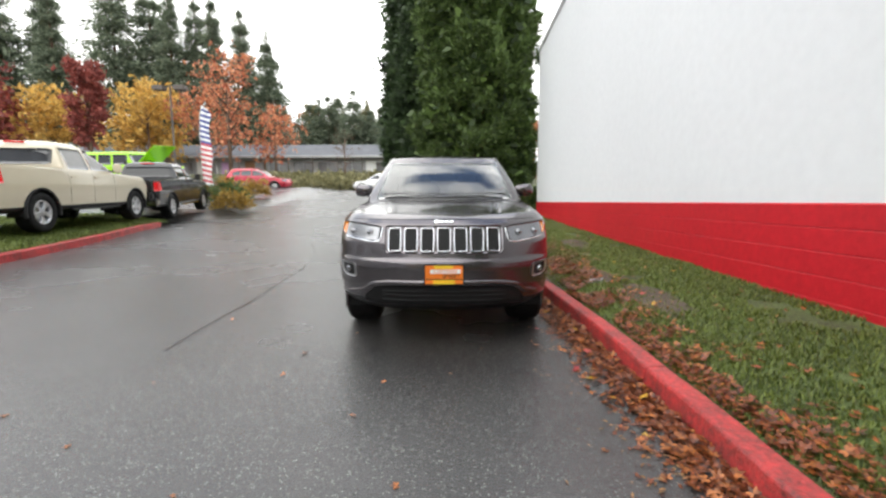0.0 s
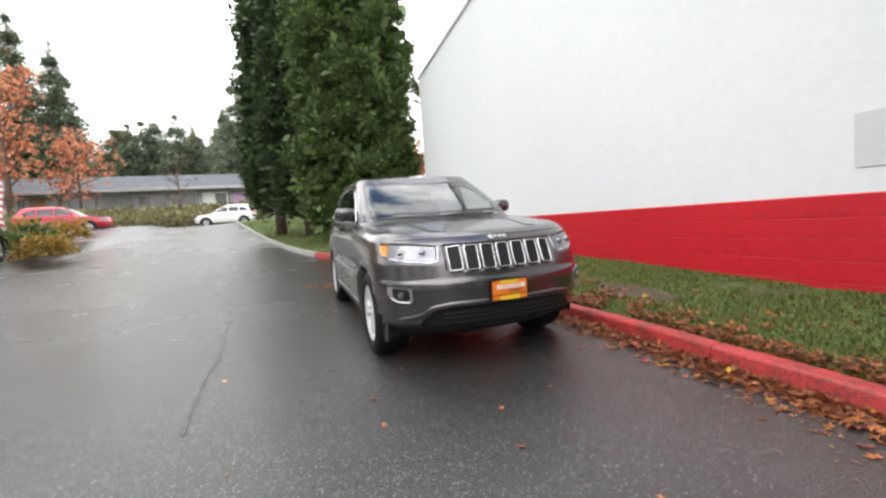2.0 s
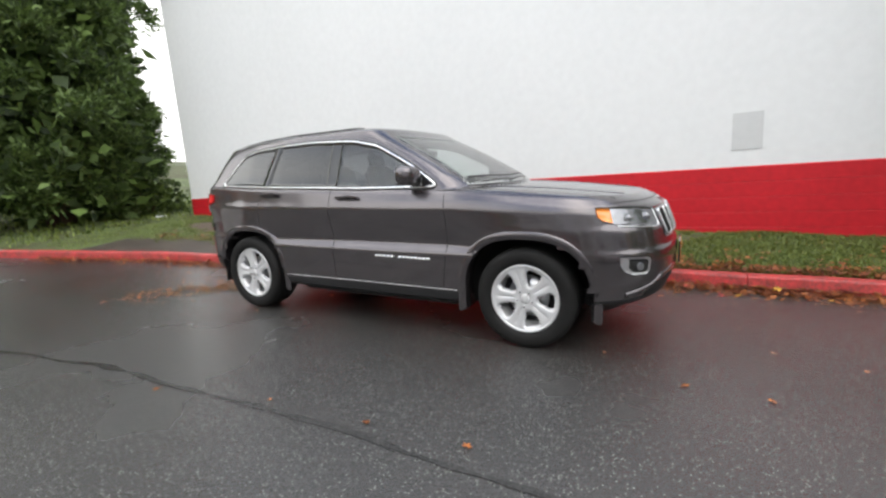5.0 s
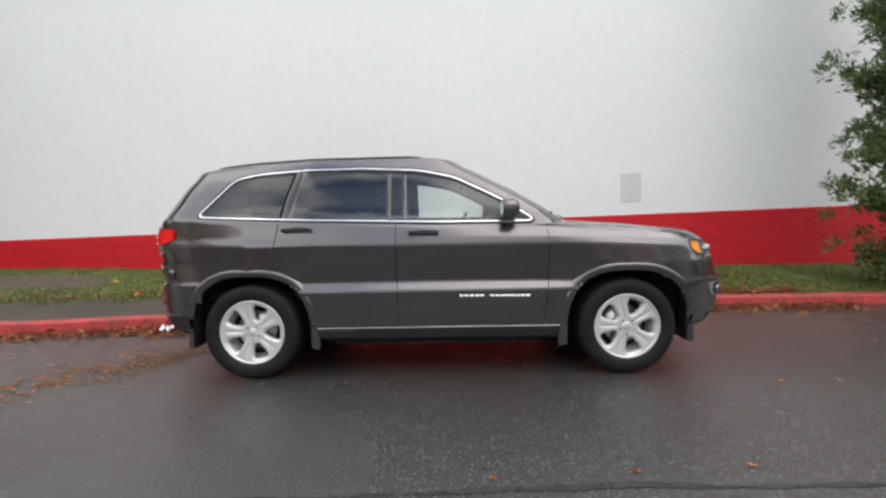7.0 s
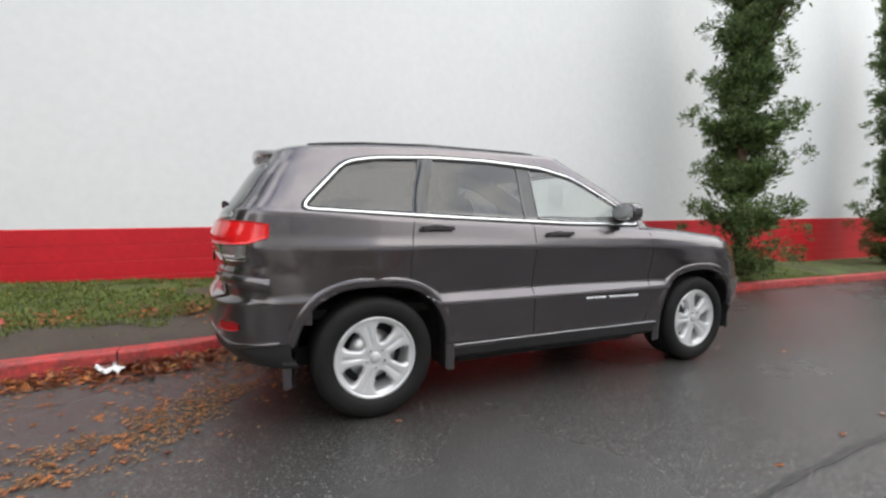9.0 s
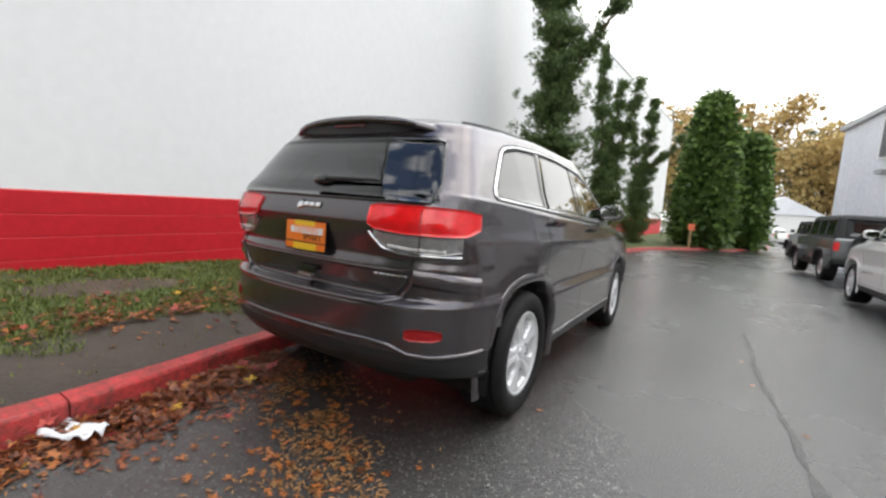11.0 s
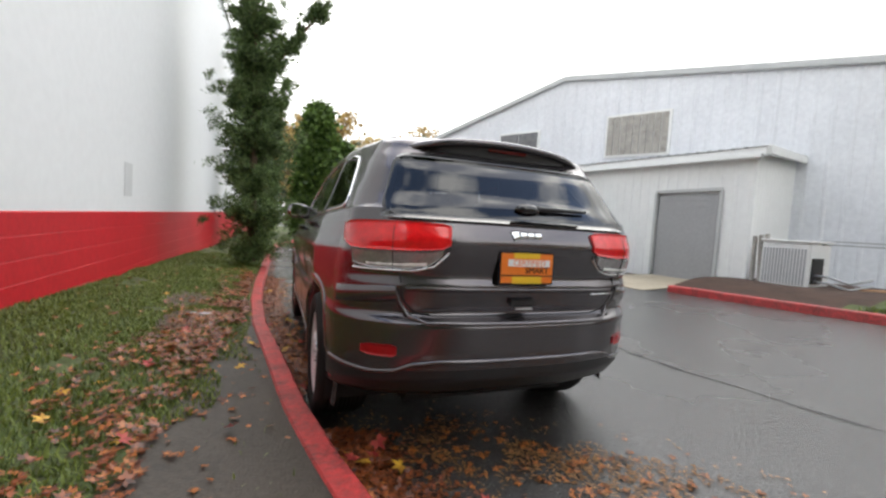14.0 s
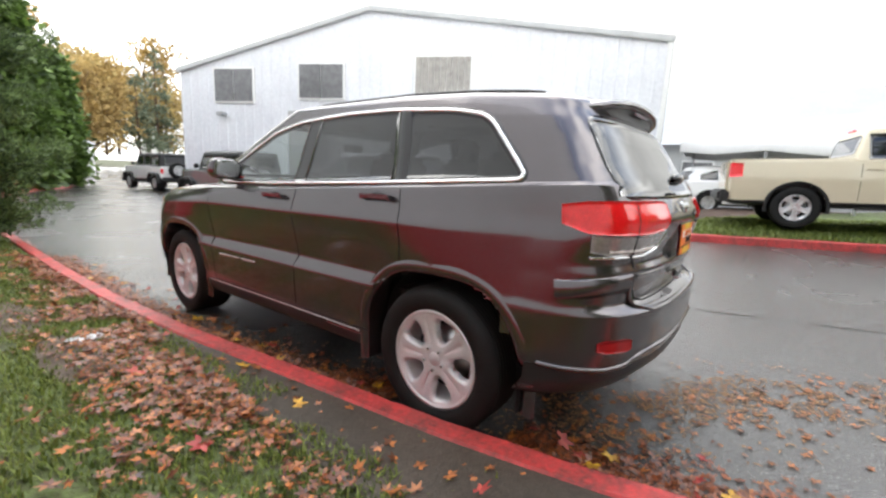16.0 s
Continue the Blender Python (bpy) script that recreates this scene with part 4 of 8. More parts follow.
        vs = [gm @ Vector((*q, z_)) for z_, lp in ((-0.010, outer), (0.007, outer), (0.011, [((a_[0] + b_[0]) / 2, (a_[1] + b_[1]) / 2) for a_, b_ in zip(outer, inner)]), (0.006, inner), (-0.012, inner)) for q in lp]
        fs = [(r_ * k_ + i_, r_ * k_ + (i_ + 1) % k_, (r_ + 1) * k_ + (i_ + 1) % k_, (r_ + 1) * k_ + i_) for r_ in range(4) for i_ in range(k_)]
        slot = obj("grille_slot", vs, fs, M_CHROME, root, "chrome framed grille slot")
        part("mesh", box_bm(0.094, 0.184, 0.004, 0.001, gm @ Matrix.Translation((0, 0, 0.0045))), M_SEAM, slot)
        for q in (-0.024, -0.012, 0.0, 0.012, 0.024):
            part("rib", box_bm(0.004, 0.168, 0.006, 0.001, gm @ Matrix.Translation((q, 0, 0.0065))), M_SEAM, slot)
    # emblem stand-ins
    for i in range(4):
        sh.strip("hood_emblem", "front", 1, [(-0.076 + 0.040 * i, 1.030 if i else 1.024), (-0.044 + 0.040 * i, 1.032)], M_CHROME, root, 0.032 if i else 0.046, 0.007, 0.01)
        sh.strip("tail_emblem", "rear", 1, [(0.082 - 0.043 * i, 1.160 if i else 1.152), (0.047 - 0.043 * i, 1.162)], M_CHROME, tail, 0.038 if i else 0.056, 0.008, 0.01)
    for i in range(6):
        sh.strip("trim_badge_bar", "rear", 1, [(-0.445 - 0.030 * i, 0.862), (-0.466 - 0.030 * i, 0.862)], M_CHROME, tail, 0.013, 0.003, 0.01)
    # bumpers
    sh.patch("lower_intake", "front", 1, [(-0.66, 0.36, 0.42), (-0.55, 0.335, 0.525), (0.55, 0.335, 0.525), (0.66, 0.36, 0.42)], M_SEAM, root, 0.004, 40, 8, 0.01)
    sh.strip("intake_brow", "front", 1, [(-0.80, 0.43), (-0.66, 0.47), (-0.58, 0.53), (-0.45, 0.55), (0.45, 0.55), (0.58, 0.53), (0.66, 0.47), (0.80, 0.43)], paint, root, 0.045, 0.012)
    sh.strip("front_lip", "front", 1, [(-0.70, 0.345), (0.70, 0.345)], M_BLACKP, root, 0.03, 0.006)
    for q in (0.40, 0.445, 0.48):
        sh.strip("intake_slat", "front", 1, [(-0.50, q), (0.50, q)], M_SEAM, root, 0.012, 0.010, 0.08)
    for s in (-1, 1):
        sh.strip("bumper_edge", "tail", s, [(0, 0.548), (18, 0.548), (23, 0.535), (26.5, 0.50), (31, 0.492), (42, 0.515)], M_SATIN if False else paint, root, 0.022, 0.012)
        sh.strip("tailgate_gap", "tail", s, [(0, 0.755), (20, 0.757), (23.5, 0.775), (25.5, 0.83), (26.3, 0.955)], M_SEAM, root, 0.010, 0.002)
        sh.strip("bumper_shoulder", "tail", s, [(26.8, 0.862), (31, 0.856), (36, 0.846), (40, 0.836)], paint, root, 0.085, 0.013)
        sh.strip("bumper_step", "tail", s, [(0, 0.728), (20.5, 0.731), (24.3, 0.752), (26.2, 0.81), (27.0, 0.88)], paint, root, 0.024, 0.012)
    sh.strip("tailgate_crease", "rear", 1, [(-0.60, 0.885), (0.60, 0.885)], paint, tail, 0.022, 0.004)
    bm = box_bm(0.15, 0.02, 0.035, 0.006, Matrix.Translation((0, 2.336, 0.825)))
    part("tailgate_handle", bm, M_GLOSSB, tail)
    bm = box_bm(0.10, 0.025, 0.012, 0.003, Matrix.Translation((0, 2.342, 0.797)))
    part("tailgate_pull", bm, M_SATIN, tail)
    # spoiler: flat blade carried back from the roof, black sheet for the shaded hollow underneath
    vs, fs, us, ufs = [], [], [], []
    xs = np.linspace(-0.57, 0.57, 33)
    for q in xs:
        f = abs(q) / 0.57
        e = 1 - f ** 5 * 0.55
        y0 = 1.86 - 0.06 * q * q
        zt = 1.668 - 0.125 * q * q
        y1, z1 = y0 + 0.06 + 0.185 * e - 0.05 * q * q, zt - 0.006 - 0.03 * f ** 4
        yg, zg = y0 + 0.225, 1.458 + 0.06 * f ** 3
        vs += [(q, y0 - 0.10, zt - 0.004), (q, y0 + 0.10, zt + 0.004), (q, y1 - 0.02, z1 + 0.006), (q, y1, z1 - 0.004), (q, y1 + 0.002, z1 - 0.026), (q, y1 - 0.03, z1 - 0.036)]
        us += [(q * 0.985, y1 - 0.03, z1 - 0.034), (q * 0.97, (y1 + yg) / 2 - 0.03, (z1 + zg) / 2 + 0.005), (q * 0.95, yg, zg)]
    for i in range(32):
        for q in range(5):
            fs.append((i * 6 + q, i * 6 + 6 + q, i * 6 + 7 + q, i * 6 + q + 1))
        for q in range(2):
            ufs.append((i * 3 + q, i * 3 + 3 + q, i * 3 + 4 + q, i * 3 + q + 1))
    fs += [tuple(range(6)), tuple(32 * 6 + q for q in range(5, -1, -1))]
    sp = obj("spoiler", vs, fs, paint, root)
    obj("spoiler_underside", us, ufs, M_BLACKP, sp, "black sheet standing in for the shaded hollow under the spoiler")
    for s in (-1, 1):
        k = 0 if s < 0 else 32
        c0, c1, c2 = us[k * 3], us[k * 3 + 1], us[k * 3 + 2]
        cheek = [c0, c1, c2, (s * 0.565, 1.84, 1.58), vs[k * 6 + 1], vs[k * 6 + 3]]
        obj("spoiler_cheek", cheek + [(x_ - s * 0.02, y_, z_) for x_, y_, z_ in cheek], [(0, 1, 2, 3, 4, 5), (11, 10, 9, 8, 7, 6)] + [(i, (i + 1) % 6, (i + 1) % 6 + 6, i + 6) for i in range(6)], paint, sp, smooth=False)
    part("brake_light", box_bm(0.24, 0.010, 0.016, 0.004, Matrix.Translation((0, 2.085, 1.612))), M_DIMRED, sp)
    # rear wiper, aerial fin
    p0, n0 = sh.hit("rear", 1, -0.03, 1.288)
    wp = []
    for q in np.linspace(0, 1, 10):
        h = sh.hit("rear", 1, 0.0 - 0.40 * q, 1.288 + 0.004 * q)
        wp.append(h[0] + h[1] * 0.022)
    vs, fs = tube(wp, [0.016 - 0.008 * i / 9 for i in range(10)], 8)
    wi = obj("rear_wiper", vs, fs, M_BLACKP, root)
    bm = bmesh.new()
    bmesh.ops.create_uvsphere(bm, u_segments=20, v_segments=10, radius=1, matrix=Matrix.Translation(p0 + n0 * 0.01) @ Matrix.Diagonal((0.075, 0.03, 0.030, 1)))
    part("wiper_cap", bm, M_GLOSSB, wi, smooth=True)
    # exhaust
    vs, fs = lathe([(0.030, 0.0), (0.035, 0.01), (0.035, 0.16), (0.030, 0.16), (0.028, 0.02)], 20, "z")
    ex = obj("exhaust_tip", vs, fs, M_BLACKP, root)
    ex.matrix_local = pose(-0.52, 1.90, 0.37, -90, 0, 0)
    # undertray and axles
    part("underbody", box_bm(1.62, 1.72, 0.16, 0.03, Matrix.Translation((0, 0.0, 0.31))), M_SEAM, root)
    part("underbody", box_bm(1.06, 4.0, 0.16, 0.03, Matrix.Translation((0, 0.05, 0.325))), M_SEAM, root)
    part("silencer", box_bm(0.9, 0.34, 0.18, 0.06, Matrix.Translation((0, 2.0, 0.40)), seg=3), M_BLACKP, root)
    for yc, zc in HUBS:
        part("axle", cyl_bm(0.05, 0.05, 1.5, 12, Matrix.Translation((-0.75, yc, zc)) @ Matrix.Rotation(math.pi / 2, 4, "Y")), M_SEAM, root)
    # wheels
    for s in (-1, 1):
        for yc, zc in HUBS:
            w = make_wheel(0.370, 0.252)
            w.parent = root
            w.matrix_local = Matrix.Translation((s * 0.868, yc, zc)) @ (Matrix() if s < 0 else Matrix.Rotation(math.pi, 4, "Z")) @ Matrix.Rotation(0.35, 4, "X")
    return sh, tail


def cabin(root):
    """Seats, dash and steering wheel seen through the panes."""
    part("cabin_floor", box_bm(1.45, 2.9, 0.05, 0.02, Matrix.Translation((0, 0.5, 0.62))), M_FABRIC, root)
    for s in (-1, 1):
        for yy, wd in ((0.30, 0.50), (1.15, 0.60)):
            bm = box_bm(wd, 0.50, 0.16, 0.05, Matrix.Translation((s * 0.36, yy, 0.80)), seg=3)
            box_bm(wd * 0.95, 0.14, 0.62, 0.05, Matrix.Translation((s * 0.36, yy + 0.33, 1.10)) @ Matrix.Rotation(-0.25, 4, "X"), bm, 3)
            st = part("seat", bm, M_FABRIC, root, smooth=True)
            bm = box_bm(0.26, 0.09, 0.18, 0.035, Matrix.Translation((s * 0.36, yy + 0.43, 1.475)) @ Matrix.Rotation(-0.15, 4, "X"), seg=3)
            part("headrest", bm, M_FABRIC, st, smooth=True)
    bm = box_bm(1.42, 0.55, 0.30, 0.08, Matrix.Translation((0, -0.55, 1.02)), seg=3)
    part("dashboard", bm, M_FABRIC, root, smooth=True)
    vs, fs = tube([(0.37 + 0.185 * math.cos(a), 0.0, 0.185 * math.sin(a)) for a in np.linspace(0, 2 * math.pi, 33)[:-1]], 0.016, 8, True)
    m = Matrix.Translation((0, -0.20, 1.10)) @ Matrix.Rotation(0.45, 4, "X")
    obj("steering_wheel", [m @ Vector(v) for v in vs], fs, M_BLACKP, root)
    part("steering_hub", box_bm(0.30, 0.04, 0.09, 0.015, m @ Matrix.Translation((0.37, 0.01, 0))), M_BLACKP, root)
    part("mirror_inside", box_bm(0.22, 0.03, 0.06, 0.01, Matrix.Translation((0, -0.22, 1.49))), M_BLACKP, root)


def dealer_plate(parent, m, name):
    """Orange dealer card in a black frame; m: centre of its face, +z out of it."""
    holder = part(name, box_bm(0.315, 0.165, 0.012, 0.005, m), M_GLOSSB, parent, "orange dealer card in a black frame")
    part("card", box_bm(0.296, 0.146, 0.004, 0.001, m @ Matrix.Translation((0, 0, 0.006))), M_ORANGE, holder)
    part("yellow_band", box_bm(0.15, 0.026, 0.003, 0.0, m @ Matrix.Translation((-0.005, 0.062, 0.0085))), M_YELLOW, holder)
    part("yellow_band", box_bm(0.17, 0.034, 0.003, 0.0, m @ Matrix.Translation((0.0, -0.058, 0.0085))), M_YELLOW, holder)
    part("white_label", box_bm(0.24, 0.034, 0.003, 0.001, m @ Matrix.Translation((0.01, 0.026, 0.0085))), M_WHITEP, holder)
    text_mesh("CERTIFIED", 0.040, M_ORANGE, holder, m @ Matrix.Translation((0.01, 0.026, 0.0105)))
    text_mesh("SMART", 0.044, M_SEAM, holder, m @ Matrix.Translation((0.055, -0.010, 0.009)))
    part("dark_rule", box_bm(0.296, 0.006, 0.003, 0.0, m @ Matrix.Translation((0, -0.036, 0.0075))), M_SEAM, holder)


hero = thing("suv", Matrix.Rotation(radians(CAR_TILT), 4, "X"), "dark grey five-door SUV parked against the red kerb", "car")
hero_shell, hero_gate = estate_car(hero, M_PAINT)
cabin(hero)
dealer_plate(hero, Matrix.Translation((0, -2.418, 0.625)) @ Matrix.Rotation(math.pi / 2, 4, "X"), "front_plate")
dealer_plate(hero_gate, Matrix.Translation((0, 2.352, 1.000)) @ Matrix.Rotation(math.pi, 4, "Z") @ Matrix.Rotation(math.pi / 2, 4, "X"), "rear_plate")

# ---- other vehicles ----
M_BEIGE = mat("beige_car_paint", (0.62, 0.55, 0.40), 0.25, 0.0, var=0.04, s1=2, s2=200, coat=0.7)
M_DARKCAR = mat("charcoal_car_paint", (0.035, 0.034, 0.034), 0.22, 0.5, var=0.05, s1=2, s2=200, coat=0.8)
M_LIME = mat("lime_car_paint", (0.33, 0.66, 0.015), 0.25, 0.0, var=0.05, s1=2, s2=200, coat=0.7)
M_WHITECAR = mat("white_car_paint", (0.80, 0.80, 0.79), 0.22, 0.0, var=0.03, s1=2, s2=200, coat=0.8)
M_REDCAR = mat("red_car_paint", (0.42, 0.01, 0.03), 0.22, 0.1, var=0.05, s1=2, s2=200, coat=0.8)
M_GREYCAR = mat("steel_grey_car_paint", (0.20, 0.21, 0.22), 0.25, 0.4, var=0.05, s1=2, s2=200, coat=0.8)


def plain_ring(z, w, yf, df, nf, yr, dr, nr, taper=0.97):
    return {"z": ([-9, 9], [z, z]) if not isinstance(z, tuple) else z, "w": ([yf - 0.1, yf + 1.0, yr - 1.0, yr + 0.1], [w * taper, w, w, w * taper]), "f": (yf, df, nf), "r": (yr, dr, nr)}


def simple_wheels(root, hubs, r, rim, track, spokes, rim_material, rest=None):
    for s in (-1, 1):
        for yc in hubs:
            w = make_wheel(r, rim, 0.25, spokes, rim_material)
            w.parent = root
            w.matrix_local = Matrix.Translation((s * track, yc, r)) @ (Matrix() if s < 0 else Matrix.Rotation(math.pi, 4, "Z"))


def arch_rings(root, sh, hubs, r, material, half):
    """Wheel openings: dark wells and lips, laid where the body is cut away."""
    for s in (-1, 1):
        for yc in hubs:
            vs, fs = [], []
            n = 20
            for i in range(n + 1):
                a = math.pi * (-0.06 + 1.12 * i / n)
                cy, cz = math.cos(a), math.sin(a)
                for rad, x in ((r * 1.14, half - 0.02), (r * 1.13, half + 0.012), (r * 1.24, half + 0.016), (r * 1.28, half - 0.01)):
                    vs.append((s * x, yc + rad * cy, r + rad * cz))
            for i in range(n):
                for q in range(3):
                    fs.append((i * 4 + q, i * 4 + q + 1, i * 4 + 5 + q, i * 4 + 4 + q))
            obj("wheel_arch", vs, fs, material, root)
            vs, fs = [], []
            for i in range(n + 1):
                a = math.pi * (-0.06 + 1.12 * i / n)
                vs += [(s * (half - 0.01), yc + r * 1.15 * math.cos(a), r + r * 1.15 * math.sin(a)), (s * (half - 0.35), yc + r * 1.15 * math.cos(a), r + r * 1.15 * math.sin(a)), (s * (half - 0.35), yc, r)]
            for i in range(n):
                fs += [(i * 3, i * 3 + 1, i * 3 + 4, i * 3 + 3), (i * 3 + 1, i * 3 + 2, i * 3 + 5, i * 3 + 4)]
            obj("wheel_well", vs, fs, M_SEAM, root)


def body_from(sh, root, name, paint, hubs, r, zlow=0.0):
    x, y, z = sh.centres.T
    hole = np.zeros(len(x), bool)
    for yc in hubs:
        hole |= (np.hypot(y - yc, z - r) < r * 1.19) & (np.abs(x) > 0.55)
    low = (z < zlow) & ~hole
    sh.cut(name, ~hole & ~low, paint, root)
    if low.any():
        sh.cut("lower_cladding", low, M_BLACKP, root)


def pickup(name, m, paint, label, trim=None):
    """A full-size crew-cab pickup, front at -y, 5.8 m long."""
    root = thing(name, m, label, "car")
    hubs, r = (-1.80, 1.77), 0.40
    yb = ([-3, -2.6, -1.2, 0.9, 1.0, 2.9], [1.12, 1.16, 1.24, 1.28, 1.30, 1.30])
    rings = [plain_ring(0.42, 0.80, -2.5, 0.4, 3, 2.75, 0.2, 5), plain_ring(0.46, 0.96, -2.72, 0.5, 3, 2.86, 0.16, 6), plain_ring(0.70, 0.985, -2.80, 0.5, 2.8, 2.88, 0.14, 6),
             plain_ring(0.95, 1.0, -2.80, 0.5, 2.8, 2.88, 0.14, 6), plain_ring(1.08, 0.985, -2.76, 0.5, 2.6, 2.88, 0.14, 6), plain_ring(yb, 0.955, -2.70, 0.45, 2.6, 2.88, 0.14, 6), plain_ring((yb[0], [q + 0.01 for q in yb[1]]), 0.93, -2.6, 0.45, 2.6, 2.86, 0.12, 6)]
    sh = Shell(rings, 10, 70, 8, 0.06)
    body_from(sh, root, "body", paint, hubs, r, 0.50)
    top = lambda q: interp(q, yb[0], yb[1])
    sheetv, sheetf = [], []
    ys = np.linspace(-2.6, 0.95, 16)
    for q in ys:
        hw = 0.93 if q > -2.2 else 0.93 - 0.35 * ((-2.2 - q) / 0.4) ** 2
        for u in np.linspace(-1, 1, 11):
            sheetv.append((u * hw, q, top(q) + 0.012 + 0.03 * (1 - u * u)))
    for i in range(15):
        for j in range(10):
            sheetf.append((i * 11 + j, i * 11 + j + 1, i * 11 + 12 + j, i * 11 + 11 + j))
    obj("hood", sheetv, sheetf, paint, root)
    # open cargo bed: inner walls, floor, rails
    bm = bmesh.new()
    for sx, sy, sz, p in ((0.03, 1.88, 0.56, (-0.84, 1.92, 1.0)), (0.03, 1.88, 0.56, (0.84, 1.92, 1.0)), (1.7, 0.03, 0.56, (0, 2.82, 1.0)), (1.7, 0.03, 0.56, (0, 1.0, 1.0)), (1.7, 1.85, 0.04, (0, 1.92, 0.76))):
        box_bm(sx, sy, sz, 0.0, Matrix.Translation(p), bm)
    part("cargo_bed", bm, M_BLACKP, root)
    for s in (-1, 1):
        part("bed_rail", box_bm(0.11, 1.90, 0.04, 0.012, Matrix.Translation((s * 0.885, 1.92, 1.30))), paint, root)
    tg = part("tailgate", box_bm(1.50, 0.05, 0.62, 0.02, Matrix.Translation((0, 2.89, 0.98))), paint, root)
    part("tailgate_handle", box_bm(0.22, 0.02, 0.07, 0.01, Matrix.Translation((0, 2.92, 1.14))), M_BLACKP, tg)
    part("rear_bumper", box_bm(1.92, 0.20, 0.24, 0.05, Matrix.Translation((0, 2.95, 0.60))), trim or M_BLACKP, root)
    part("front_bumper", box_bm(1.94, 0.22, 0.26, 0.06, Matrix.Translation((0, -2.80, 0.62))), trim or M_BLACKP, root)
    part("grille", box_bm(0.95, 0.06, 0.36, 0.03, Matrix.Translation((0, -2.80, 0.98))), M_BLACKP, root)
    # cab
    cab = [plain_ring(1.23, 0.955, -1.12, 0.28, 3, 1.0, 0.08, 7, 1), plain_ring(1.40, 0.90, -0.85, 0.26, 3, 0.98, 0.08, 7, 1), plain_ring(1.62, 0.82, -0.48, 0.24, 3, 0.93, 0.08, 6, 1), plain_ring(1.80, 0.745, -0.20, 0.22, 3, 0.88, 0.08, 6, 1), plain_ring(1.88, 0.68, -0.02, 0.2, 3, 0.82, 0.1, 5, 1), plain_ring(1.92, 0.45, 0.15, 0.2, 3, 0.68, 0.1, 4, 1), plain_ring(1.925, 0.02, 0.4, 0.1, 3, 0.5, 0.1, 3, 1)]
    cs = Shell(cab, 12, 60, 8, 0.06)
    cs.cut("cab", np.ones(len(cs.faces), bool), paint, root)
    cs.patch("windscreen", "front", 1, [(-0.80, 1.27, 1.32), (-0.66, 1.27, 1.76), (0.66, 1.27, 1.76), (0.80, 1.27, 1.32)], M_DARKGL, root, 0.006, 16, 6)
    cs.patch("rear_window", "rear", 1, [(-0.72, 1.42, 1.70), (-0.68, 1.40, 1.74), (0.68, 1.40, 1.74), (0.72, 1.42, 1.70)], M_DARKGL, root, 0.006, 16, 6)
    for s in (-1, 1):
        for a, b in ((-0.72, 0.02), (0.10, 0.82)):
            rows = [(q, 1.30, min(1.76, 1.30 + max(0.03, (q + 0.76) * 0.9))) for q in np.linspace(a, b, 8)]
            d = cs.patch("side_window", "side", s, rows, M_DARKGL, root, 0.006, 14, 6)
        for q in (-0.80, 0.06, 0.90):
            sh.strip("panel_gap", "side", s, [(q, 1.22), (q, 0.56)], M_SEAM, root, 0.010, 0.002, 0.1)
        for q in (-0.08, 0.74):
            part("door_handle", box_bm(0.03, 0.20, 0.035, 0.01, Matrix.Translation((s * 0.985, q, 1.13))), paint, root)
        sh.patch("tail_light", "tail", s, [(24, 0.96, 1.24), (26.5, 0.96, 1.24)], M_REDLENS, root, 0.012, 6, 6, 0.02)
        sh.patch("tail_light_side", "side", s, [(2.66, 0.98, 1.24), (2.85, 0.96, 1.25)], M_REDLENS, root, 0.01, 5, 5, 0.02)
        sh.patch("headlight", "nose", s, [(20, 0.92, 1.05), (30, 0.94, 1.08)], M_LAMPIN, root, 0.01, 8, 4, 0.02)
        mp = Matrix.Translation((s * 1.10, -0.78, 1.38))
        mir = part("door_mirror", box_bm(0.20, 0.11, 0.24, 0.04, mp, seg=3), paint if paint is not M_DARKCAR else M_BLACKP, root)
        part("mirror_arm", box_bm(0.16, 0.07, 0.05, 0.01, Matrix.Translation((s * 0.98, -0.78, 1.31))), M_BLACKP, mir)
        part("running_board", box_bm(0.10, 1.9, 0.05, 0.02, Matrix.Translation((s * 0.97, -0.0, 0.42))), trim or M_BLACKP, root)
    part("top_brake_light", box_bm(0.40, 0.03, 0.04, 0.01, Matrix.Translation((0, 0.87, 1.875))), M_REDLENS, root)
    arch_rings(root, sh, hubs, r, M_SEAM, 0.985)
    simple_wheels(root, hubs, r, 0.245, 0.92, 5, M_SATIN)
    part("underbody", box_bm(1.3, 4.8, 0.12, 0.03, Matrix.Translation((0, 0, 0.46))), M_SEAM, root)
    return root


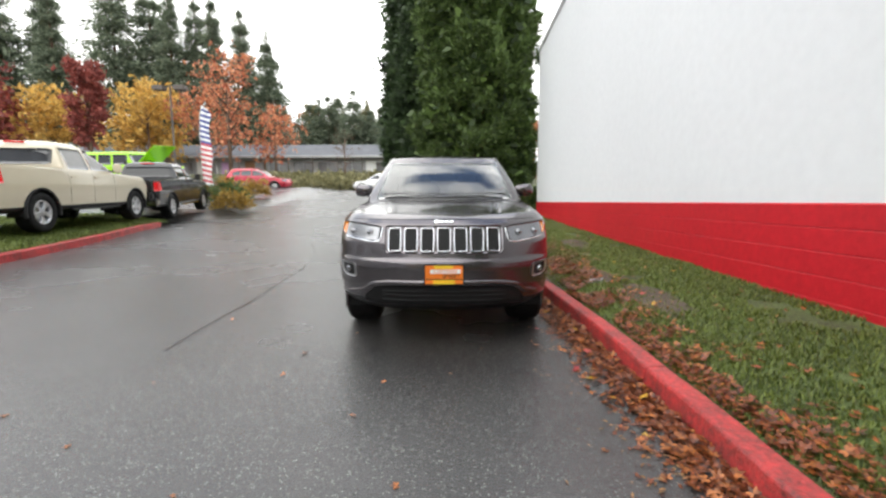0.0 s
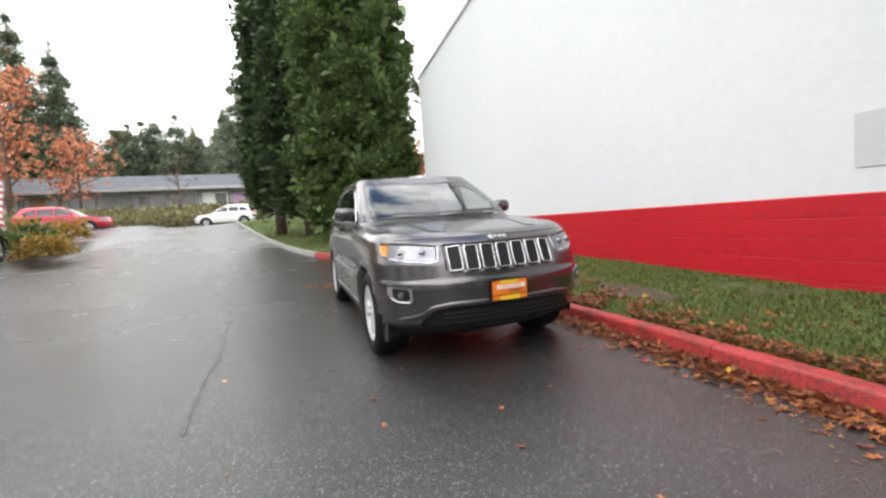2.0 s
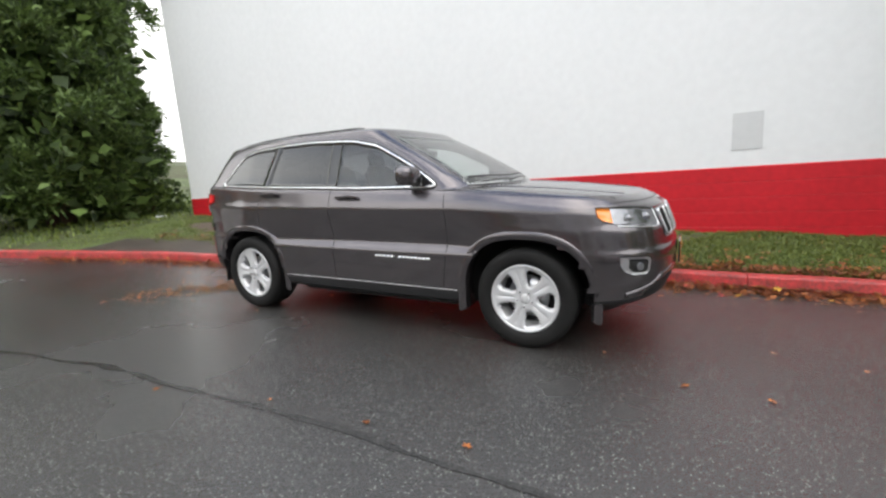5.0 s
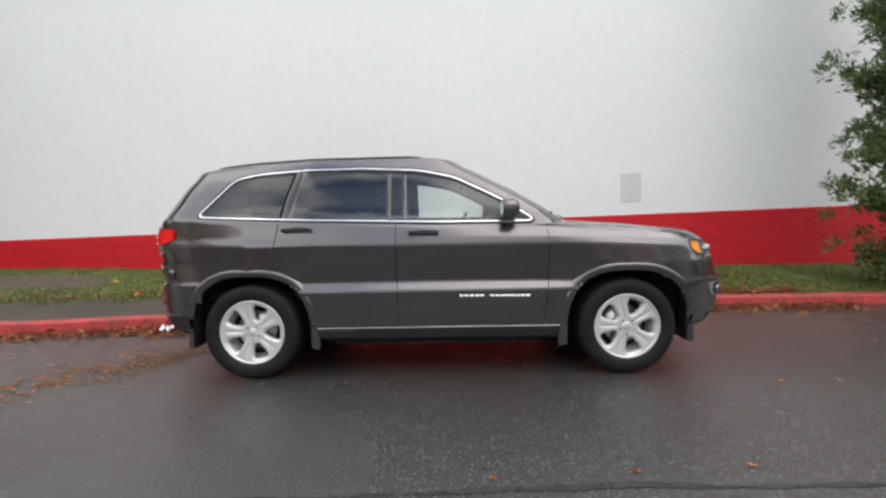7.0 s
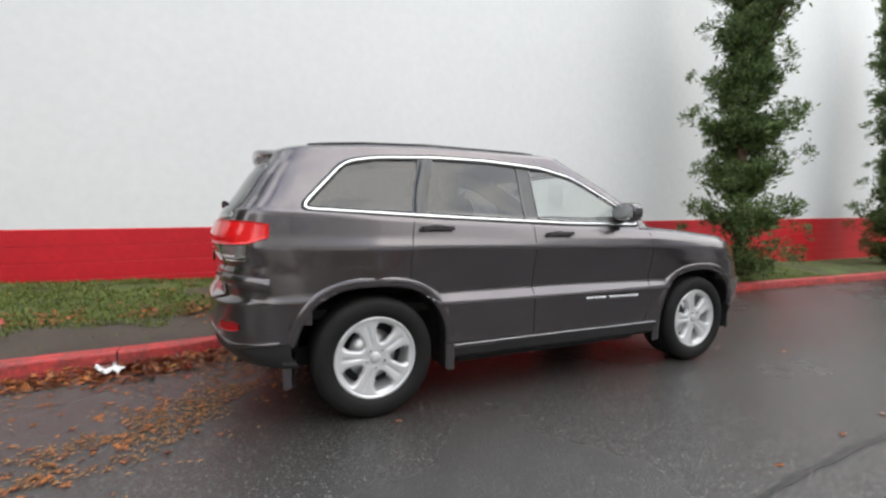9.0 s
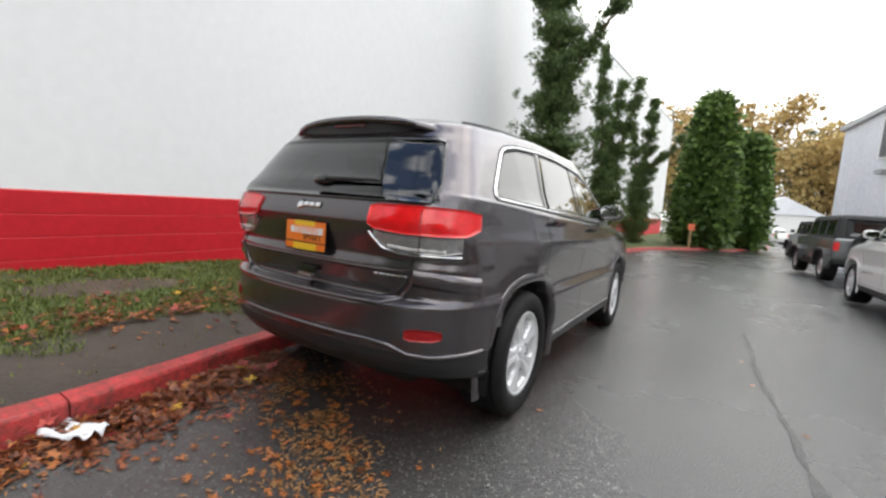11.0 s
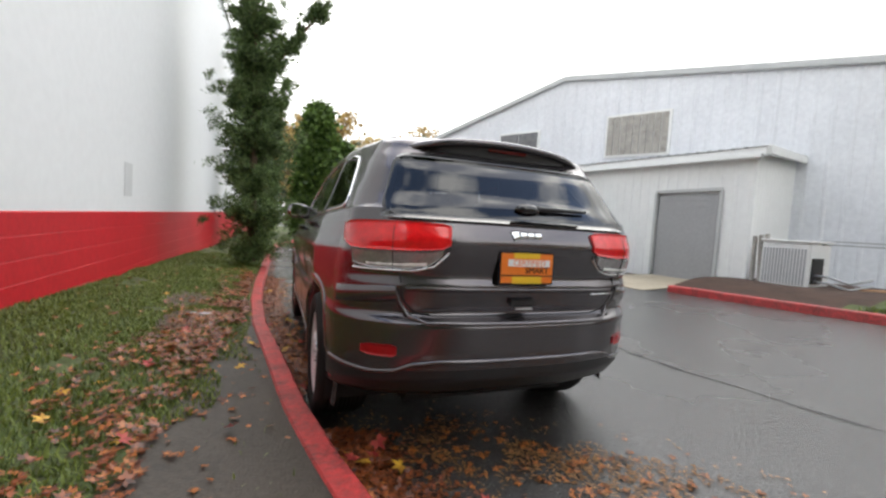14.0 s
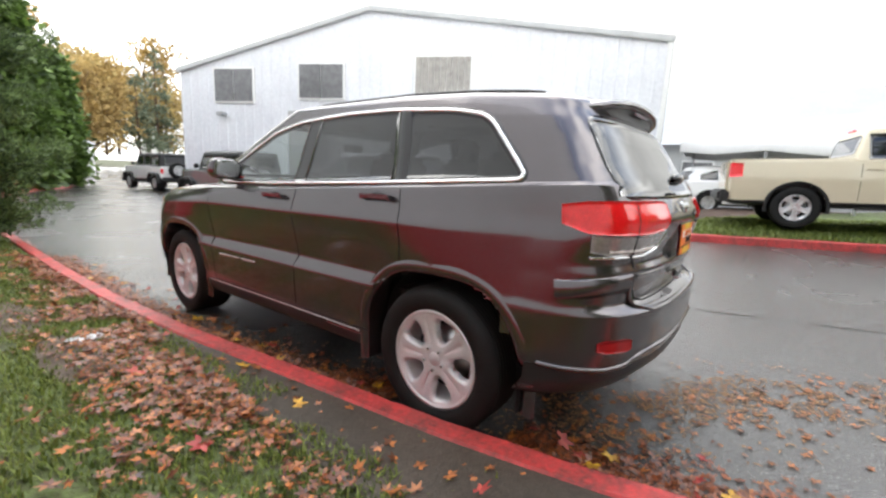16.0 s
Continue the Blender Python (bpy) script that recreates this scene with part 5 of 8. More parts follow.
def boxy(name, m, paint, label, hardtop=None, hood_up=False):
    """A slab-sided four-door off-roader with round fenders and a spare wheel, front at -y, 4.4 m long."""
    root = thing(name, m, label, "car")
    hubs, r = (-1.45, 1.45), 0.40
    yb = ([-2.2, -0.75, -0.7, 2.1], [1.16, 1.20, 1.20, 1.20])
    rings = [plain_ring(0.45, 0.70, -1.95, 0.2, 5, 1.95, 0.15, 6), plain_ring(0.50, 0.78, -2.05, 0.2, 5, 2.02, 0.12, 6), plain_ring(0.80, 0.80, -2.08, 0.2, 5, 2.03, 0.12, 6), plain_ring(yb, 0.79, -2.08, 0.2, 5, 2.03, 0.12, 6), plain_ring((yb[0], [q + 0.012 for q in yb[1]]), 0.74, -2.03, 0.2, 5, 1.98, 0.1, 6), plain_ring((yb[0], [q + 0.02 for q in yb[1]]), 0.02, -1.9, 0.2, 5, 1.9, 0.1, 6)]
    sh = Shell(rings, 8, 60, 6, 0.08)
    body_from(sh, root, "body", paint, hubs, r, 0.56)
    cab = [plain_ring(1.18, 0.785, -0.72, 0.08, 6, 2.02, 0.10, 6, 1), plain_ring(1.45, 0.755, -0.58, 0.08, 6, 2.0, 0.10, 6, 1), plain_ring(1.76, 0.715, -0.42, 0.08, 6, 1.97, 0.10, 6, 1), plain_ring(1.82, 0.68, -0.36, 0.08, 6, 1.94, 0.1, 5, 1), plain_ring(1.845, 0.5, -0.2, 0.08, 5, 1.8, 0.1, 5, 1), plain_ring(1.85, 0.02, 0.2, 0.08, 5, 1.2, 0.1, 5, 1)]
    cs = Shell(cab, 8, 60, 6, 0.08)
    cs.cut("hard_top", np.ones(len(cs.faces), bool), hardtop or paint, root)
    cs.patch("windscreen", "front", 1, [(-0.66, 1.26, 1.70), (0.66, 1.26, 1.70)], M_DARKGL, root, 0.008, 8, 5)
    cs.patch("rear_window", "rear", 1, [(-0.56, 1.28, 1.72), (0.56, 1.28, 1.72)], M_DARKGL, root, 0.008, 8, 5)
    for s in (-1, 1):
        for a, b in ((-0.44, 0.28), (0.40, 1.02), (1.14, 1.86)):
            cs.patch("side_window", "side", s, [(a, 1.26, 1.68), (b, 1.26, 1.70)], M_DARKGL, root, 0.008, 8, 5)
        for yc in hubs:
            vs, fs = [], []
            pts = [(-0.62, 0.05), (-0.52, 0.36), (-0.36, 0.50), (0.30, 0.50), (0.48, 0.38), (0.58, 0.05)]
            for a, b in pts:
                vs += [(s * 0.76, yc + a, r + b), (s * 0.93, yc + a, r + b - 0.01), (s * 0.935, yc + a * 0.94, r + b - 0.07), (s * 0.76, yc + a * 0.9, r + b - 0.09)]
            for i in range(5):
                for q in range(3):
                    fs.append((i * 4 + q, i * 4 + q + 1, i * 4 + 5 + q, i * 4 + 4 + q))
            obj("fender_flare", vs, fs, M_BLACKP if hardtop else paint, root, smooth=False)
        part("tail_light", box_bm(0.12, 0.06, 0.22, 0.01, Matrix.Translation((s * 0.72, 2.05, 0.98))), M_REDLENS, root)
        part("headlight", cyl_bm(0.10, 0.09, 0.05, 18, Matrix.Translation((s * 0.55, -2.05, 1.0)) @ Matrix.Rotation(math.pi / 2, 4, "X")), M_LAMPIN, root)
        part("door_mirror", box_bm(0.18, 0.08, 0.16, 0.03, Matrix.Translation((s * 0.93, -0.52, 1.32))), M_BLACKP, root)
        for q in (-0.62, 0.34, 1.06):
            sh.strip("panel_gap", "side", s, [(q, 1.18), (q, 0.58)], M_SEAM, root, 0.010, 0.002, 0.1)
        part("side_step", box_bm(0.10, 1.7, 0.06, 0.02, Matrix.Translation((s * 0.80, 0.0, 0.42))), M_BLACKP, root)
    part("front_bumper", box_bm(1.7, 0.2, 0.16, 0.04, Matrix.Translation((0, -2.18, 0.62))), M_BLACKP, root)
    part("rear_bumper", box_bm(1.6, 0.16, 0.16, 0.04, Matrix.Translation((0, 2.12, 0.60))), M_BLACKP, root)
    part("grille", box_bm(0.8, 0.05, 0.42, 0.03, Matrix.Translation((0, -2.09, 0.98))), paint, root)
    if hood_up:
        part("raised_hood", box_bm(1.35, 1.25, 0.05, 0.02, Matrix.Translation((0, -1.30, 1.68)) @ Matrix.Rotation(radians(-40), 4, "X")), paint, root, "propped open hood")
    sp = make_wheel(0.38, 0.24, 0.24, 5, M_SATIN)
    sp.name = "spare_wheel"
    sp.parent = root
    sp.matrix_local = Matrix.Translation((0.05, 2.24, 1.02)) @ Matrix.Rotation(-math.pi / 2, 4, "Z")
    simple_wheels(root, hubs, r, 0.235, 0.80, 5, M_SATIN)
    part("underbody", box_bm(1.2, 3.6, 0.1, 0.03, Matrix.Translation((0, 0, 0.48))), M_SEAM, root)
    return root


def wagon(name, m, paint, label, height=1.62, length=4.6):
    """A rounded crossover, front at -y."""
    root = thing(name, m, label, "car")
    k, h = length / 4.6, height / 1.62
    hubs, r = (-1.36 * k, 1.34 * k), 0.34
    yb = ([-2.3 * k, -1.0 * k, 0, 2.2 * k], [0.82 * h, 0.96 * h, 1.0 * h, 1.06 * h])
    rings = [plain_ring(0.24, 0.70, -2.0 * k, 0.5, 2.5, 2.0 * k, 0.4, 3), plain_ring(0.30, 0.86, -2.22 * k, 0.6, 2.5, 2.2 * k, 0.4, 3), plain_ring(0.60, 0.90, -2.30 * k, 0.6, 2.4, 2.28 * k, 0.4, 3), plain_ring(yb, 0.86, -2.15 * k, 0.5, 2.3, 2.2 * k, 0.35, 3), plain_ring((yb[0], [q + 0.03 for q in yb[1]]), 0.80, -1.1 * k, 0.4, 2.3, 2.15 * k, 0.35, 3), plain_ring(1.30 * h, 0.70, -0.6 * k, 0.35, 2.5, 2.0 * k, 0.3, 3), plain_ring(1.52 * h, 0.60, -0.1 * k, 0.3, 2.5, 1.85 * k, 0.3, 3), plain_ring(1.60 * h, 0.45, 0.2 * k, 0.3, 2.5, 1.6 * k, 0.3, 3), plain_ring(1.62 * h, 0.02, 0.5 * k, 0.1, 2.5, 1.2 * k, 0.1, 3)]
    sh = Shell(rings, 10, 50, 8, 0.08)
    body_from(sh, root, "body", paint, hubs, r, 0.30)
    sh.patch("windscreen", "front", 1, [(-0.64, 1.05 * h, 1.1 * h), (-0.54, 1.04 * h, 1.44 * h), (0.54, 1.04 * h, 1.44 * h), (0.64, 1.05 * h, 1.1 * h)], M_DARKGL, root, 0.006, 12, 5)
    sh.patch("rear_window", "rear", 1, [(-0.60, 1.12 * h, 1.4 * h), (0.60, 1.12 * h, 1.4 * h)], M_DARKGL, root, 0.006, 10, 5)
    for s in (-1, 1):
        for a, b in ((-0.62, 0.20), (0.28, 0.98), (1.06, 1.62)):
            rows = [(q * k, 1.08 * h + 0.02 * q, min(1.44 * h - max(0, q - 1.1) * 0.3, 1.10 * h + max(0.02, (q + 0.64) * 0.85))) for q in np.linspace(a, b, 7)]
            sh.patch("side_window", "side", s, rows, M_DARKGL, root, 0.006, 10, 5)
        sh.patch("tail_light", "tail", s, [(22, 0.86 * h, 1.04 * h), (38, 0.88 * h, 1.02 * h)], M_REDLENS, root, 0.008, 6, 4)
        sh.patch("headlight", "nose", s, [(22, 0.66 * h, 0.78 * h), (40, 0.70 * h, 0.82 * h)], M_LAMPIN, root, 0.008, 6, 4)
        part("door_mirror", box_bm(0.18, 0.10, 0.13, 0.03, Matrix.Translation((s * 0.95, -0.62 * k, 1.08 * h))), paint, root)
    arch_rings(root, sh, hubs, r, M_BLACKP, 0.885)
    simple_wheels(root, hubs, r, 0.215, 0.83, 5, M_SATIN)
    return root


def on_ground(x, y, heading, lift=0.0):
    """Pose of a car on the sloping lane; heading: degrees from facing -y, to its left."""
    slope = math.atan2(lie(y + 1.5) - lie(y - 1.5), 3.0)
    return Matrix.Translation((x, y, floor_z(x, y) + lift)) @ Matrix.Rotation(slope, 4, "X") @ Matrix.Rotation(radians(heading), 4, "Z")


def rise(x, y):
    """Extra height of the land on the far side of the lane."""
    a = min(1, max(0, (-8.9 - x) / 1.2)) * min(1, max(0, (y - 4) / 4)) * 0.24
    b = min(1, max(0, (-12.3 - x) / 1.5)) * min(1, max(0, (y - 5) / 5)) * min(1, max(0, (30 - y) / 8)) * 0.95
    return a + b


pickup("pickup_truck", on_ground(-9.37, 4.52, 190, 0.29), M_BEIGE, "beige crew-cab pickup parked on the grass strip")
pickup("pickup_truck", on_ground(-10.75, 10.65, 194, 0.27), M_DARKCAR, "charcoal crew-cab pickup with chrome bumpers", M_CHROME)
boxy("off_roader", on_ground(-14.5, 14.6, 82, 0.98), M_LIME, "lime green off-roader with its hood propped open", None, True)
white = thing("suv", on_ground(-5.08, -5.70, 0), "white five-door SUV parked beside the metal shed", "car")
estate_car(white, M_WHITECAR, False)
cabin(white)
boxy("off_roader", on_ground(-5.28, -13.35, 3), M_GREYCAR, "steel grey off-roader with a dark hard top", M_BLACKP)
boxy("off_roader", on_ground(-6.25, -23.0, 4), M_WHITECAR, "white off-roader with a black soft top", M_BLACKP)
wagon("crossover", on_ground(-6.6, -50, 30), M_WHITECAR, "white crossover parked down the lane")
wagon("crossover", on_ground(-14.2, 27.6, 90, 0.02), M_REDCAR, "dark red crossover on the street", 1.7, 4.9)
wagon("crossover", on_ground(-5.9, 33.2, -90, 0.02), M_WHITECAR, "silver white crossover on the street", 1.65, 4.6)
wagon("crossover", on_ground(-15.9, 1.6, 205, 0.15), M_WHITECAR, "white crossover parked by the tent", 1.6, 4.5)

# ---- grey metal building, shed and yard ----
M_METAL = mat("pale_grey_metal_siding", (0.74, 0.755, 0.79), 0.5, var=0.06, s1=0.6, s2=8, tint=(0.70, 0.715, 0.755))
M_METALW = mat("off_white_metal_siding", (0.78, 0.785, 0.775), 0.5, var=0.04, s1=0.8, s2=8)
M_TRIM = mat("grey_trim", (0.50, 0.51, 0.51), 0.5, var=0.08, s1=2, s2=20)
M_ROLL = mat("grey_roller_door", (0.36, 0.36, 0.365), 0.55, var=0.08, s1=1, s2=15)
M_BOARD = mat("weathered_boards", (0.36, 0.34, 0.31), 0.8, var=0.3, s1=5, s2=30, bump=0.3, bs=40)
M_ROOF = mat("dark_shingle_roof", (0.11, 0.115, 0.125), 0.85, var=0.25, s1=1, s2=12, bump=0.3, bs=12)
M_BRICKY = mat("brown_wood_wall", (0.30, 0.17, 0.09), 0.8, var=0.25, s1=1, s2=9)
M_SHEETROOF = mat("grey_sheet_roof", (0.30, 0.315, 0.345), 0.6, var=0.08, s1=1, s2=9)
M_TENT = mat("white_tent_cloth", (0.62, 0.62, 0.615), 0.6, var=0.03, s1=1, s2=9)
M_PURPLE = mat("lilac_shop_front", (0.55, 0.33, 0.55), 0.6, var=0.15, s1=2, s2=9)
M_MULCH = mat("bark_mulch", (0.052, 0.027, 0.017), 0.9, var=0.4, s1=4, s2=40, bump=1.0, bs=50)
M_APRON = mat("tan_concrete", (0.36, 0.31, 0.23), 0.65, var=0.22, s1=1.2, s2=25, bump=0.3, bs=60)
M_GALV = mat("galvanised_steel", (0.42, 0.43, 0.44), 0.45, 0.4, var=0.15, s1=3, s2=30)
M_POLE = mat("brown_painted_steel", (0.09, 0.075, 0.065), 0.5, var=0.15, s1=3, s2=30)


HALL = Matrix(((0.4364, 0.8998, 0, -14.1), (-0.8998, 0.4364, 0, -0.93), (0, 0, 1, 0), (0, 0, 0, 1)))  # x along the gable front, y out of it


def face_x(y):
    """Where the warehouse front stands at this y."""
    return -14.1 - 0.485 * (y + 0.93)


def roof_z(s, _=0):
    return interp(s, [0.0, 10.65, 19.25], [6.05, 7.32, 5.15])


def ribbed(name, line, zlo, zhi, material, parent, pitch=0.30, proud=0.022, side=1):
    """Upright ribbed sheeting along a line from a to b; the ribs stand proud to the given side."""
    (x0, y0), (x1, y1) = line
    n = max(2, int(math.hypot(x1 - x0, y1 - y0) / pitch))
    nx, ny = (y1 - y0), -(x1 - x0)
    ln = math.hypot(nx, ny)
    nx, ny = nx / ln * side, ny / ln * side
    vs, fs = [], []
    for i in range(n):
        for f, o in ((0.0, 0), (0.72, 0), (0.80, proud), (0.92, proud)):
            t = (i + f) / n
            x, y = x0 + (x1 - x0) * t + nx * o, y0 + (y1 - y0) * t + ny * o
            vs += [(x, y, zlo), (x, y, zhi(x, y) if callable(zhi) else zhi)]
    vs += [(x1, y1, zlo), (x1, y1, zhi(x1, y1) if callable(zhi) else zhi)]
    for i in range(len(vs) // 2 - 1):
        fs.append((i * 2, i * 2 + 2, i * 2 + 3, i * 2 + 1))
    return obj(name, vs, fs, material, parent, smooth=False)


def slab(name, a, b, h, t, material, parent, label=""):
    """A straight bar from a to b, h tall and t thick."""
    a, b = Vector(a), Vector(b)
    d = b - a
    m = Matrix.Translation((a + b) / 2) @ d.to_track_quat("X", "Z").to_matrix().to_4x4()
    return part(name, box_bm(d.length, t, h, min(h, t) * 0.15, m), material, parent, label)


hall = thing("warehouse", HALL, "pale grey ribbed metal warehouse with a shallow gable", "building")
HW, HR, HB = 19.25, 10.65, -24.0
ribbed("wall", ((0, 0), (HW, 0)), -1.4, roof_z, M_METAL, hall, 0.42, 0.02, -1)
ribbed("wall", ((0, HB), (0, 0)), -1.4, 6.05, M_METAL, hall, 0.42, 0.02, -1)
ribbed("wall", ((HW, 0), (HW, HB)), -1.4, 5.15, M_METAL, hall, 0.42, 0.02, -1)
obj("roof", [(-0.15, 0.12, 6.06), (HR, 0.12, 7.35), (HW + 0.15, 0.12, 5.14), (-0.15, HB, 6.06), (HR, HB, 7.35), (HW + 0.15, HB, 5.14)], [(0, 1, 4, 3), (1, 2, 5, 4)], M_TRIM, hall, smooth=False)
slab("eave_trim", (-0.1, 0.07, 6.00), (HR, 0.07, 7.28), 0.20, 0.14, M_TRIM, hall)
slab("eave_trim", (HR, 0.07, 7.28), (HW + 0.1, 0.07, 5.09), 0.20, 0.14, M_TRIM, hall)
slab("corner_trim", (0, 0.03, -0.8), (0, 0.03, 5.95), 0.16, 0.16, M_METALW, hall)
slab("downpipe", (-0.12, -0.25, -0.5), (-0.12, -0.25, 5.9), 0.10, 0.10, M_GALV, hall)


def hall_window(s0, s1, z0, z1, panes, material, label):
    fr = part("window", box_bm(s1 - s0 + 0.16, 0.10, z1 - z0 + 0.16, 0.01, Matrix.Translation(((s0 + s1) / 2, 0.03, (z0 + z1) / 2))), M_METALW, hall, label)
    w = (s1 - s0) / panes
    for i in range(panes):
        part("pane" if panes < 5 else "board", box_bm(w - 0.02, 0.03, z1 - z0, 0.004, Matrix.Translation((s0 + w * (i + 0.5), 0.085 + 0.010 * ((i * 7) % 3), (z0 + z1) / 2))), material, fr)


M_HALLGL = mat("dusty_window_glass", (0.16, 0.16, 0.165), 0.12, var=0.3, s1=0.7, s2=5, spec=0.6)
hall_window(6.67, 8.76, 4.14, 5.52, 9, M_BOARD, "window boarded up with weathered planks")
hall_window(11.72, 13.60, 4.02, 5.29, 2, M_HALLGL, "dusty two-pane window")
hall_window(15.72, 17.50, 3.86, 5.13, 2, M_HALLGL, "dusty two-pane window")
rd = part("roller_door", box_bm(1.75, 0.08, 4.2, 0.01, Matrix.Translation((13.25, 0.05, 1.40))), M_ROLL, hall)
for i in range(13):
    part("slat", box_bm(1.65, 0.03, 0.27, 0.01, Matrix.Translation((13.25, 0.10, -0.35 + i * 0.31))), M_ROLL, rd)
lf = part("wall_lamp", box_bm(0.34, 0.30, 0.16, 0.03, Matrix.Translation((17.12, 0.22, 3.32))), M_GALV, hall)
part("bracket", box_bm(0.06, 0.2, 0.06, 0.01, Matrix.Translation((17.12, 0.06, 3.37))), M_GALV, lf)

shed = thing("shed", None, "low off-white metal lean-to shed with a roller door", "building")
SX, SY0, SY1 = -8.7, -11.3, -2.26
SB = (-12.72, -3.80)  # where the end wall meets the warehouse
shz = lambda x, y: interp(y, [SY0, SY1], [3.54, 3.24])
ribbed("wall", ((SX, SY0), (SX, -4.86)), -0.6, shz, M_METALW, shed, 0.30, 0.015, 1)
ribbed("wall", ((SX, -3.02), (SX, SY1)), -0.6, shz, M_METALW, shed, 0.30, 0.015, 1)
ribbed("wall", ((SX, -4.86), (SX, -3.02)), 2.45, shz, M_METALW, shed, 0.30, 0.015, 1)
ribbed("wall", ((SX, SY1), SB), -0.6, lambda x, y: 3.26 + 0.10 * (SX - x), M_METALW, shed, 0.30, 0.015, -1)
slab("fascia", (SX + 0.10, SY0 - 0.1, 3.52), (SX + 0.10, SY1 + 0.28, 3.24), 0.20, 0.14, M_METALW, shed)
slab("fascia", (SX + 0.10, SY1 + 0.26, 3.27), (SB[0], SB[1] + 0.22, 3.68), 0.20, 0.10, M_METALW, shed)
slab("gutter", (SX + 0.20, SY0 - 0.1, 3.42), (SX + 0.20, SY1 + 0.2, 3.14), 0.09, 0.10, M_METALW, shed)
slab("downpipe", (SX + 0.14, SY0 + 0.05, 3.2), (SX + 0.14, SY0 + 0.05, -0.2), 0.08, 0.08, M_METALW, shed)
obj("roof", [(SX + 0.2, SY0 - 0.1, 3.62), (SX + 0.2, SY1 + 0.3, 3.34), (SB[0], SB[1] + 0.24, 3.80), (face_x(SY0) - 0.1, SY0 - 0.1, 3.70)], [(0, 1, 2, 3)], M_GALV, shed, smooth=False)
for i in range(31):
    yy = SY0 + i * 0.295
    xb = max(face_x(yy), -8.7 - (yy - SY1) * -2.6) if yy > -3.6 else face_x(yy)
    slab("roof_rib", (SX + 0.22, yy, shz(SX, yy) + 0.105), (min(xb, SX - 0.2), yy, shz(SX, yy) + 0.105 + 0.10 * (SX - min(xb, SX - 0.2))), 0.035, 0.05, M_GALV, shed)
sd = part("roller_door", box_bm(0.06, 1.78, 2.55, 0.005, Matrix.Translation((SX - 0.06, -3.94, 1.16))), M_ROLL, shed, "closed grey roller door")
for i in range(16):
    part("slat", box_bm(0.025, 1.70, 0.145, 0.012, Matrix.Translation((SX - 0.025, -3.94, 0.11 + 0.155 * i))), M_ROLL, sd)
for yy in (-4.88, -3.0):
    part("door_jamb", box_bm(0.10, 0.08, 2.5, 0.01, Matrix.Translation((SX + 0.01, yy, 1.21))), M_TRIM, shed)
part("door_head", box_bm(0.10, 1.90, 0.08, 0.01, Matrix.Translation((SX + 0.01, -3.94, 2.48))), M_TRIM, shed)
lf = part("wall_lamp", box_bm(0.30, 0.40, 0.14, 0.03, Matrix.Translation((SX + 0.25, -7.9, 2.95))), M_GALV, shed, "metal floodlight")
part("bracket", box_bm(0.26, 0.05, 0.05, 0.01, Matrix.Translation((SX + 0.10, -7.9, 3.0))), M_GALV, lf)

# planting strip across the lane: kerb, mulch, grass
LK = [(-6.62, -2.50), (-6.72, -1.5), (-6.92, 0.1), (-7.12, 1.5), (-7.42, 2.8), (-7.72, 4.0), (-8.2, 5.6), (-8.9, 7.7)]


def left_kerb_x(y):
    return interp(y, [q[1] for q in LK], [q[0] for q in LK])


lv, lf_ = [], []
lys = np.arange(-2.5, 8.3, 0.25)
for y in lys:
    for u in np.linspace(0, 1, 12):
        x = left_kerb_x(y) - 0.1 - u * (3.6 if y < 0.6 else 9.0)
        lv.append((x, y, floor_z(x, y) + 0.12 + 0.16 * min(1, u * 5) + rise(x, y) * 0.3 + 0.03 * noise.noise((x, y, 3))))
for i in range(len(lys) - 1):
    for j in range(11):
        a = i * 12 + j
        lf_.append((a + 1, a, a + 12, a + 13))
strip_ob = tagged(obj("planting_strip", lv, lf_, [M_GRASSBED, M_MULCH]), "grass and bark mulch strip behind a red kerb", "grass", kind="structure")
for p in strip_ob.data.polygons:
    edge = 0.7 + 0.35 * noise.noise((p.center.x * 2, p.center.y * 2, 0)) - 0.45 * (p.center.x + 8.2)
    p.material_index = 1 if p.center.y < edge else 0
obj_apron = tagged(sheet("door_apron", np.linspace(-8.72, -6.20, 8), np.linspace(-4.90, -2.76, 6), lambda x, y: floor_z(x, y) + 0.012 + 0.06 * (-6.20 - x) / 2.1, M_APRON), "pale concrete apron before the shed door", "pavement", kind="structure")
sheet("raised_lot", np.linspace(-40, -9.2, 32), np.linspace(3.5, 32, 30), lambda x, y: floor_z(x, y) + rise(x, y) + 0.004 if x < -9.3 else lie(y) - 0.1, M_ASPHALT, kind="structure", label="raised wet asphalt parking area", category="ground")
sheet("mulch_bed", np.linspace(-10.6, -8.3, 8), np.linspace(-12.5, -5.0, 12), lambda x, y: floor_z(x, y) + 0.03 + 0.02 * noise.noise((x * 3, y * 3, 1)), M_MULCH, kind="structure", label="dark bark mulch beside the shed", category="ground")

